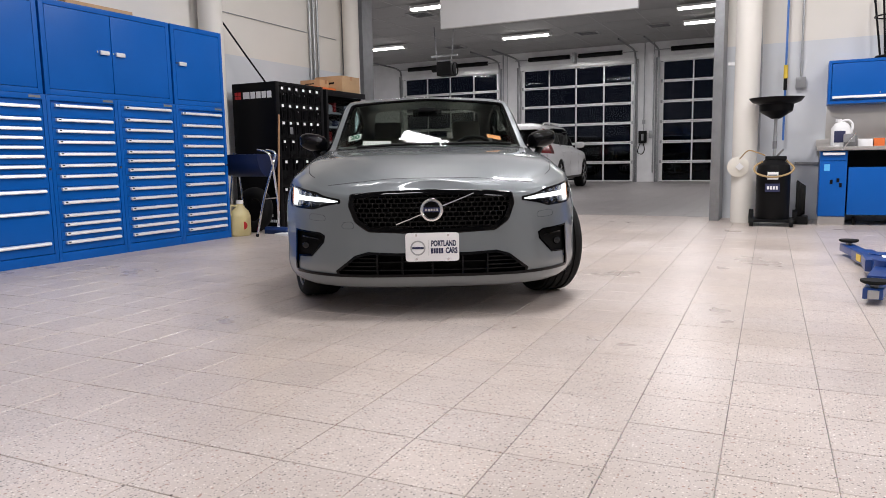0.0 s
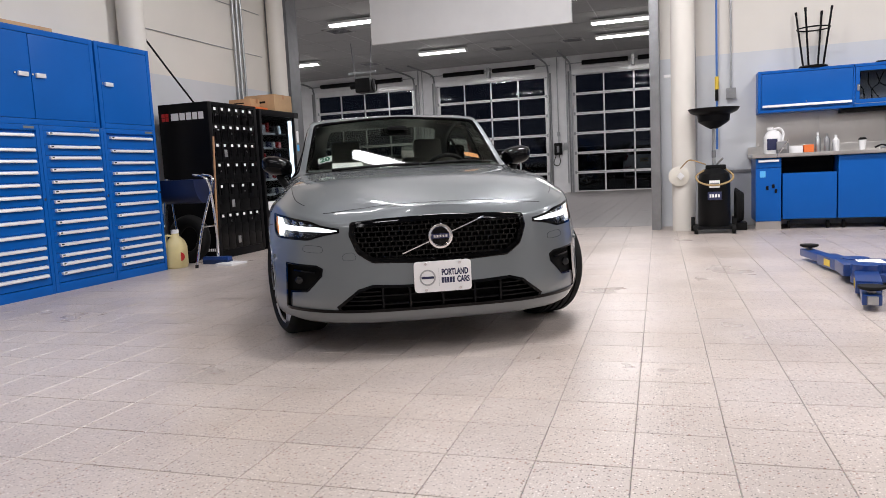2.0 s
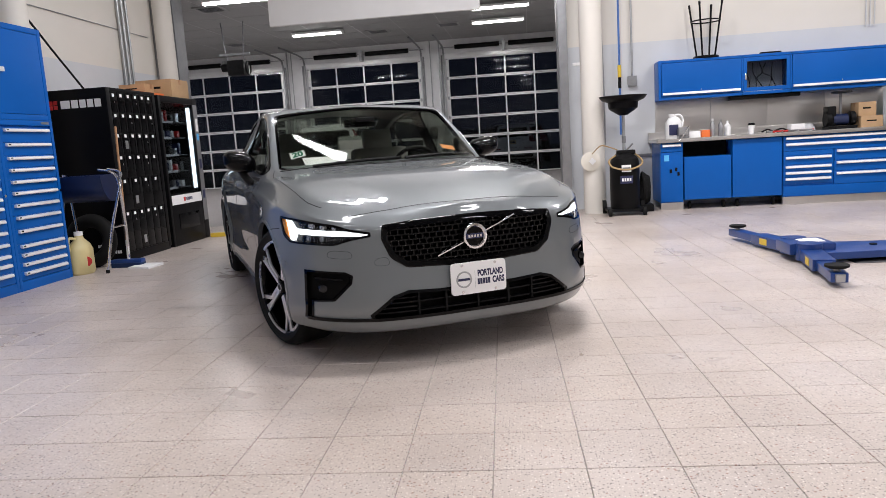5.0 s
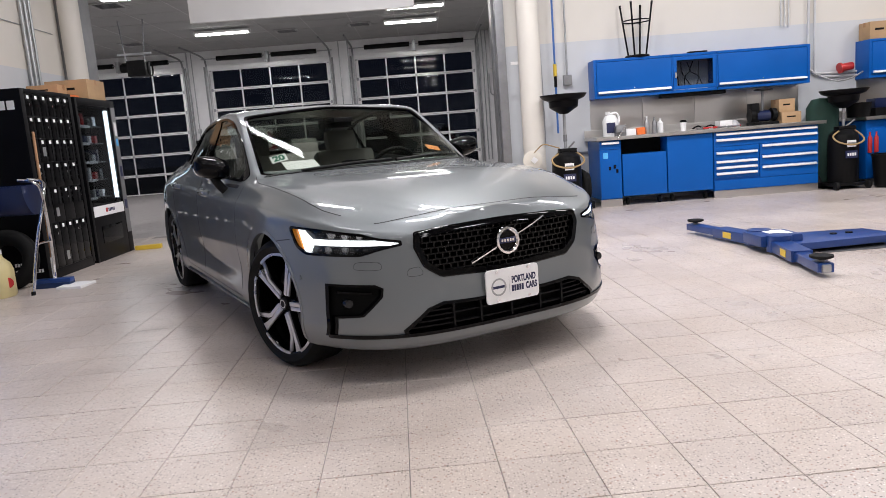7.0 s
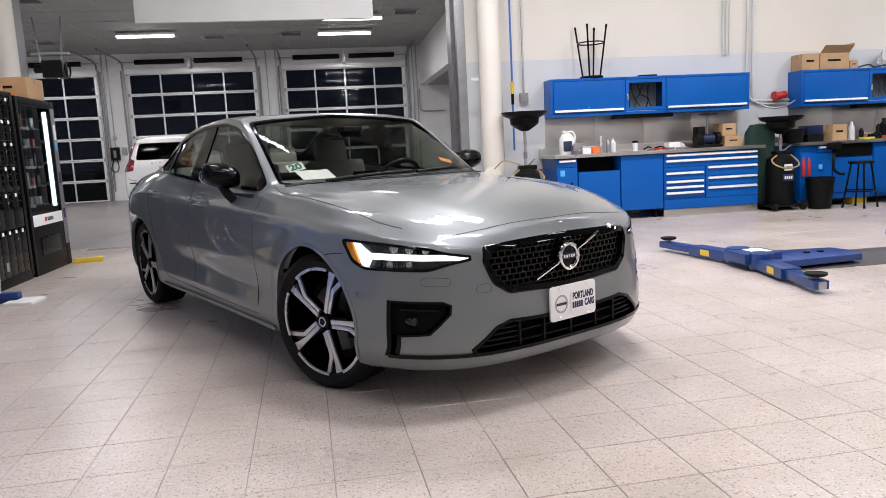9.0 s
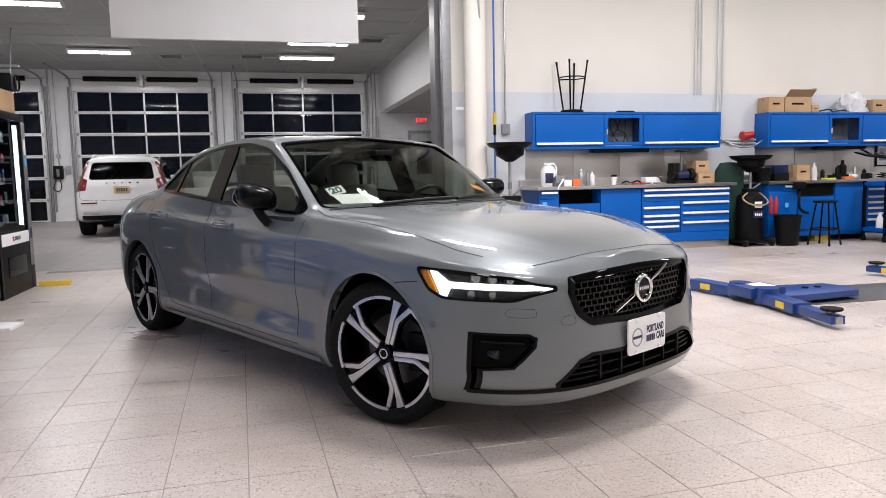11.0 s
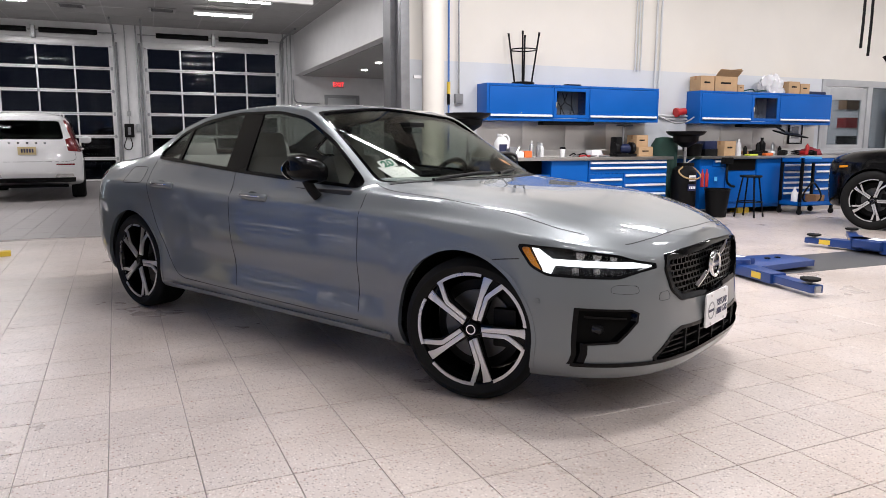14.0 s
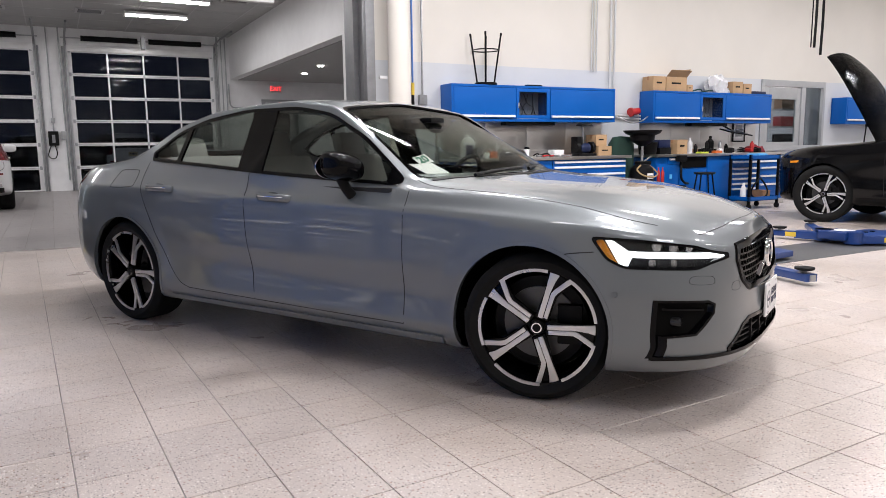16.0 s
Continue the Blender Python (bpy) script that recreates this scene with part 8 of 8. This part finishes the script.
for k in range(3):
    solid("conduit", rod((3.14 + 0.055 * k, PIPE_Y, 2.30), (3.14 + 0.055 * k, PIPE_Y, HALL_TOP), 0.010, 8), M["band_pipe"], "thin painted conduit on the upper wall", "conduit", "back wall conduits")
for k in range(2):
    x = 3.54 + 0.09 * k
    solid("conduit", tube(smooth_path([(x, PIPE_Y, HALL_TOP), (x, PIPE_Y, 2.6), (x, PIPE_Y, 1.78 - 0.09 * k), (x + 0.04, PIPE_Y, 1.66 - 0.05 * k), (x + 0.16, PIPE_Y, 1.61 - 0.05 * k), (4.3, PIPE_Y, 1.60 - 0.05 * k)], 6), 0.017, 10), M["band_pipe"], "painted conduit bending along the wall", "conduit", "back wall conduits")
rdv = thing("red_valve", "red fitting at the end of a wall pipe", "valve", (4.0, PIPE_Y - 0.06, 1.66))
part("valve_body", rod((-0.02, 0, 0), (0.14, 0, 0.02), 0.055, 16), M["red"], rdv)
part("valve_flange", rod((-0.05, 0, -0.005), (-0.02, 0, 0), 0.075, 18), M["red"], rdv)
solid("loose_cable", tube(smooth_path([(3.66, 10.62, 1.56), (3.82, 10.5, 1.48), (4.0, 10.45, 1.50), (4.2, 10.5, 1.58)], 6), 0.012, 8), M["galv"], "loose grey cable looping between the cabinets", "cable")
solid("wall_rail", box(0.02, 0.30, WALL_Y - 0.03, WALL_Y, 0.72, 0.76, 0.004), M["galvdark"], "short dark rail on the wall", "rail")
solid("post_bracket", box(-0.80, -0.69, 10.28, 10.32, 2.02, 2.06, 0.004), M["white"], "small white bracket beside the post", "bracket")

# hanging hoses over the far bay
for x, y, z in ((3.70, 7.2, 2.28), (3.86, 7.22, 2.20)):
    solid("hanging_hose", tube(smooth_path([(x, y, z), (x + 0.01, y, z + 0.6), (x - 0.03, y, z + 2), (x - 0.05, y, HALL_TOP)], 5), 0.016, 8), M["black"], "black hose hanging from the ceiling", "hose", "hanging hoses")
solid("pull_cord", rod((4.36, 7.7, 2.38), (4.36, 7.7, HALL_TOP), 0.008, 8), M["black"], "thin black cord hanging from the ceiling", "cord")


# ---- in-ground lift ----
def bar(a, b, w, h, z, name, parent, material="liftblue", label=""):
    a, b = Vector(a), Vector(b)
    d = b - a
    bm = box(0, d.length, -w / 2, w / 2, 0, h, 0.008)
    bmesh.ops.transform(bm, matrix=Matrix.Translation((a.x, a.y, z)) @ pose(0, 0, 0, 0, 0, math.degrees(math.atan2(d.y, d.x))), verts=bm.verts)
    return part(name, bm, M[material], parent, label)


def lift_arms(px, py, arms, label):
    ob = thing("lift_arm_set", label, "vehicle lift", (px, py, 0))
    part("cross_head", prism([(-0.20, -0.20), (-0.12, -0.26), (0.10, -0.26), (0.75, -0.20), (0.80, 0.0), (0.75, 0.20), (0.10, 0.26), (-0.12, 0.26), (-0.20, 0.20)], pose(0.05, 0, 0.03), 0.055, 0.008), M["liftblue"], ob, "blue steel head plate")
    part("pivot_block", box(-0.24, 0.10, -0.16, 0.16, 0.055, 0.145, 0.02), M["liftblue"], ob)
    part("pivot_label", box(-0.12, 0.05, -0.10, 0.10, 0.145, 0.147), M["tag"], ob, "white label")
    for sx in (0.45, 0.58):
        part("bolt", rod((sx, 0.03, 0.08), (sx, 0.03, 0.094), 0.028, 14), M["black"], ob)
    for (ex, ey), s in arms:
        base = Vector((-0.10, s * 0.17, 0))
        end = Vector((ex - px, ey - py, 0))
        way = (end - base).normalized()
        mid = base + way * ((end - base).length * 0.55)
        part("pivot", rod((base.x, base.y, 0.02), (base.x, base.y, 0.15), 0.095, 24), M["liftblue"], ob)
        outer = bar(base, mid, 0.15, 0.085, 0.025, "arm", ob, label="blue lift arm")
        bar(mid - way * 0.1, end + way * 0.02, 0.105, 0.062, 0.036, "inner_arm", ob)
        q = base + way * 0.34
        side = Vector((-way.y, way.x, 0))
        if side.x > 0:
            side = -side
        st = box(-0.06, 0.06, -0.002, 0.002, -0.026, 0.026)
        bmesh.ops.transform(st, matrix=Matrix.Translation((q.x + side.x * 0.0765, q.y + side.y * 0.0765, 0.068)) @ pose(0, 0, 0, 0, 0, math.degrees(math.atan2(way.y, way.x))), verts=st.verts)
        part("warning_label", st, M["yellow"], outer, "yellow warning label")
        part("pad_stem", rod((end.x - way.x * 0.06, end.y - way.y * 0.06, 0.06), (end.x - way.x * 0.06, end.y - way.y * 0.06, 0.125), 0.022, 12), M["galvdark"], ob)
        part("pad", lathe([(0, 0.118), (0.055, 0.118), (0.075, 0.128), (0.075, 0.142), (0, 0.142)], 24, Matrix.Translation(end - way * 0.06)), M["rubber"], ob, "round rubber lift pad")
        part("arm_tip", box(end.x - 0.03, end.x + 0.03, end.y - 0.03, end.y + 0.03, 0.04, 0.092, 0.008), M["galv"], ob)


structure("trim_lift_plate", box(0.95, 6.6, 5.72, 6.46, -0.01, 0.004, 0.002), M["pit"], "dark steel cover plate of the in-ground lift", "floor plate")
lift_arms(0.76, 6.02, (((0.50, 4.92), -1), ((0.48, 7.20), 1)), "blue vehicle lift arms spread on the floor")
lift_arms(3.05, 6.25, (((2.80, 6.95), 1), ((3.75, 7.15), 1), ((3.6, 5.6), -1)), "blue vehicle lift arms lying on the floor near the black car")


# ---- things in the service lane ----
ht = thing("door_opener", "black ceiling-hung opener unit with ribbed housings", "door opener", (-8.86, 18.27, 3.37))
part("housing", box(-0.16, 0.28, -0.18, 0.18, -0.22, 0.16, 0.03), M["black"], ht, "black housing")
for k in range(4):
    part("rib", lathe([(0.17, -0.02), (0.185, 0.0), (0.17, 0.02)], 24, pose(0.0 + 0.11 * k, 0, -0.04, 0, 90, 0)), M["black"], ht)
part("motor", rod((-0.36, 0, 0.0), (-0.16, 0, 0.0), 0.10, 20), M["black"], ht)
for s in (-1, 1):
    part("hanger", rod((s * 0.22, 0, 0.14), (s * 0.30, 0, LANE_TOP - 3.37), 0.014, 8), M["galvdark"], ht)
part("hanger_bar", box(-0.4, 0.4, -0.03, 0.03, 0.30, 0.35), M["galv"], ht)

for x in (-9.29, -4.5):
    cb = thing("control_box", "black door control box with a curled cable on the pier", "control box", (x - 0.1, LANE_END, 1.27))
    part("box", box(-0.13, 0.13, -0.12, 0.0, 0, 0.40, 0.02), M["black"], cb)
    part("buttons", box(-0.04, 0.04, -0.13, -0.12, 0.08, 0.30, 0.005), M["galvdark"], cb)
    part("cable", tube(smooth_path([(-0.08, -0.05, 0.0), (-0.16, -0.06, -0.28), (-0.02, -0.08, -0.36), (0.06, -0.06, -0.22), (0.02, -0.05, 0.0)], 6), 0.014, 8), M["black"], cb)
    part("conduit", rod((0.02, -0.03, 0.4), (0.02, -0.03, LANE_TOP - 1.27), 0.016, 8), M["galv"], cb)
    part("junction_box", box(-0.03, 0.07, -0.07, 0.0, 0.62, 0.76, 0.01), M["galv"], cb)
    part("side_box", box(0.20, 0.34, -0.06, 0.0, 0.16, 0.40, 0.008), M["galv"], cb)
for x, r in ((-9.52, 0.025), (-4.28, 0.02), (-0.02, 0.022), (0.10, 0.018), (0.22, 0.02)):
    solid("conduit", rod((x, LANE_END - 0.03, 0.3), (x, LANE_END - 0.03, LANE_TOP), r, 10), M["galv"], "vertical steel conduit on the pier", "conduit", "lane conduits")
solid("conduit_run", tube(smooth_path([(0.27, LANE_END - 0.08, 3.1), (0.28, LANE_END - 0.08, 2.6), (0.34, LANE_END - 0.08, 2.42), (0.55, LANE_END - 0.08, 2.38), (1.1, LANE_END - 0.08, 2.38)], 6), 0.02, 8), M["galv"], "bent steel conduit on the end wall", "conduit")
for x, y in ((-8.6, 16.5), (-4.6, 17.2), (-3.6, 21.3), (-0.7, 18.5), (-5.7, 21.5), (-10.2, 21.8)):
    vt = thing("ceiling_vent", "dark square ceiling vent with a light frame", "vent", (x, y, LANE_TOP), group="lane ceiling vents")
    part("frame", ring_prism([(-0.32, -0.32), (0.32, -0.32), (0.32, 0.32), (-0.32, 0.32)], [(-0.26, -0.26), (0.26, -0.26), (0.26, 0.26), (-0.26, 0.26)], Matrix.Translation((0, 0, -0.03)), 0.02), M["ceil_grid"], vt)
    part("backing", box(-0.27, 0.27, -0.27, 0.27, -0.014, -0.010), M["void"], vt)
    for k in range(5):
        part("slat", box(-0.25, 0.25, -0.2 + k * 0.1 - 0.02, -0.2 + k * 0.1 + 0.02, -0.026, -0.016), M["galvdark"], vt)

# exit sign and door in the recessed bay
ex = thing("exit_sign", "lit red exit sign on the end wall", "exit sign", (1.74, LANE_END - 0.05, 2.86))
part("sign_box", box(-0.19, 0.19, -0.03, 0.04, 0, 0.26, 0.01), M["white"], ex)
part("sign_face", box(-0.17, 0.17, -0.034, -0.029, 0.03, 0.23), M["exitback"], ex)
fc = bpy.data.curves.new("exit_text", "FONT")
fc.body, fc.size, fc.align_x, fc.align_y, fc.extrude = "EXIT", 0.185, "CENTER", "CENTER", 0.002
fo = new("exit_text", fc)
bpy.context.view_layer.update()
me = bpy.data.meshes.new_from_object(fo.evaluated_get(bpy.context.evaluated_depsgraph_get()))
bpy.data.objects.remove(fo)
me.materials.clear()
me.materials.append(M["exit"])
me.transform(Matrix(((1, 0, 0, 0), (0, 0, -1, -0.037), (0, 1, 0, 0.13), (0, 0, 0, 1))))
part("sign_letters", me, None, ex, "glowing red letters")
dr = thing("door_4", "grey steel door in a dark frame", "door", (1.86, LANE_END - 0.02, 0), kind="structure")
part("door_frame", ring_prism([(-0.58, 0), (0.58, 0), (0.58, 2.66), (-0.58, 2.66)], [(-0.48, 0.001), (0.48, 0.001), (0.48, 2.56), (-0.48, 2.56)], Matrix(((1, 0, 0, 0), (0, 0, -1, 0.0), (0, 1, 0, 0), (0, 0, 0, 1))), 0.05), M["galvdark"], dr)
part("door_leaf", box(-0.475, 0.475, -0.03, 0.01, 0.005, 2.555, 0.004), M["greyframe"], dr)
part("door_glass", box(-0.3, 0.3, -0.035, -0.03, 1.2, 2.3), M["blackgloss"], dr)
wn = thing("window_2", "dark framed interior window of the recessed bay", "window", (5.46, 20.2, 0.9), kind="structure")
part("window_frame", ring_prism([(-1.6, 0), (1.6, 0), (1.6, 2.0), (-1.6, 2.0)], [(-1.54, 0.06), (1.54, 0.06), (1.54, 1.94), (-1.54, 1.94)], Matrix(((0, 0, -1, 0), (1, 0, 0, 0), (0, 1, 0, 0), (0, 0, 0, 1))), 0.05), M["black"], wn)
part("pane", box(-0.03, -0.022, -1.55, 1.55, 0.05, 1.95), M["blackgloss"], wn)
sg = thing("window_3", "dark framed interior window beside the bay", "window", (SIDE_X - 0.01, 13.1, 0.9), kind="structure")
part("window_frame", ring_prism([(-0.9, 0), (0.9, 0), (0.9, 1.75), (-0.9, 1.75)], [(-0.85, 0.05), (0.85, 0.05), (0.85, 1.70), (-0.85, 1.70)], Matrix(((0, 0, -1, 0), (1, 0, 0, 0), (0, 1, 0, 0), (0, 0, 0, 1))), 0.04), M["black"], sg)
part("pane", box(-0.03, -0.02, -0.86, 0.86, 0.04, 1.71), M["blackgloss"], sg)

# parked cars on the dark forecourt, copies of the two cars
for at, turn, src in (((-1.4, 33.5, 0), 80, suv_white), ((-4.6, 31.5, 0), 182, suv_black), ((-7.4, 36, 0), 172, suv_black), ((2.6, 30.5, 0), 95, suv_black), ((-11.5, 32, 0), 185, suv_black)):
    c = copy_thing(src, pose(*at, 0, 0, turn))
    tagged(c, "sport utility car parked outside on the dark forecourt", "car", "parked cars outside")


# ---- floor tiles, last ----
TILE = 0.303
TILE_LAY = pose(-0.705, 2.70, 0, 0, 0, 2.0)      # a corner of four tiles, and the turn of the joints


def tile_mesh(name, wide, long, high, material):
    bm = bmesh.new()
    e = 0.0016
    ring = lambda g, z: [bm.verts.new((sx * (wide / 2 - g), sy * (long / 2 - g), z)) for sx, sy in ((-1, -1), (1, -1), (1, 1), (-1, 1))]
    a, b, c = ring(0, -0.011), ring(0, high - e), ring(e, high)
    for p, q in ((a, b), (b, c)):
        for k in range(4):
            bm.faces.new((p[k], p[(k + 1) % 4], q[(k + 1) % 4], q[k]))
    bm.faces.new(c)
    return mesh_of(name, bm, material)


rng = random.Random(4)
near_tile = tile_mesh("tile", TILE - 0.0034, TILE - 0.0034, 0.0, M["tile"])
rest = []
count = 0
for i in range(-24, 50):
    for j in range(-34, 34):
        x, y, _ = TILE_LAY @ Vector(((i + 0.5) * TILE, (j + 0.5 + (0.31 if i > 0 else 0)) * TILE, 0))
        if not (LEFT_X - 0.1 < x < RIGHT_X and BACK_Y < y < WALL_Y + 0.1):
            continue
        if -4.2 < x < 1.5 and 1.0 < y < 2.6 + 0.45 * (x + 4.2) and count < 300:
            t = new("tile", near_tile)
            t.parent = floor
            t.matrix_basis = pose(x, y, rng.uniform(-0.0006, 0.0004), 0, 0, 2.0 + rng.uniform(-0.12, 0.12))
            count += 1
        else:
            rest.append((x, y, rng.uniform(-0.0006, 0.0004)))


def tile_field(name, places, wide, long, material, parent, turn=0.0):
    bm_v, bm_f = [], []
    e = 0.0016
    ct, st = math.cos(radians(turn)), math.sin(radians(turn))
    for x, y, z in places:
        k = len(bm_v)
        for g, h in ((0, -0.011), (0, -e), (e, 0.0)):
            bm_v.extend((x + ct * sx * (wide / 2 - g) - st * sy * (long / 2 - g), y + st * sx * (wide / 2 - g) + ct * sy * (long / 2 - g), z + h) for sx, sy in ((-1, -1), (1, -1), (1, 1), (-1, 1)))
        for a in (0, 4):
            bm_f.extend((k + a + q, k + a + (q + 1) % 4, k + a + 4 + (q + 1) % 4, k + a + 4 + q) for q in range(4))
        bm_f.append((k + 8, k + 9, k + 10, k + 11))
    me = bpy.data.meshes.new(name)
    me.from_pydata(bm_v, [], bm_f)
    me.materials.append(material)
    ob = new(name, me)
    ob.parent = parent
    return tagged(ob, kind="stuff")


tile_field("tile_field", rest, TILE - 0.0034, TILE - 0.0034, M["tile_stuff"], floor, 2.0)
lane = [(-15.8 + i * TILE, WALL_Y + 0.3 + j * TILE, rng.uniform(-0.0005, 0.0005)) for i in range(70) for j in range(44)]
tile_field("lane_tiles", lane, TILE - 0.004, TILE - 0.004, M["lane_tile"], lane_floor)
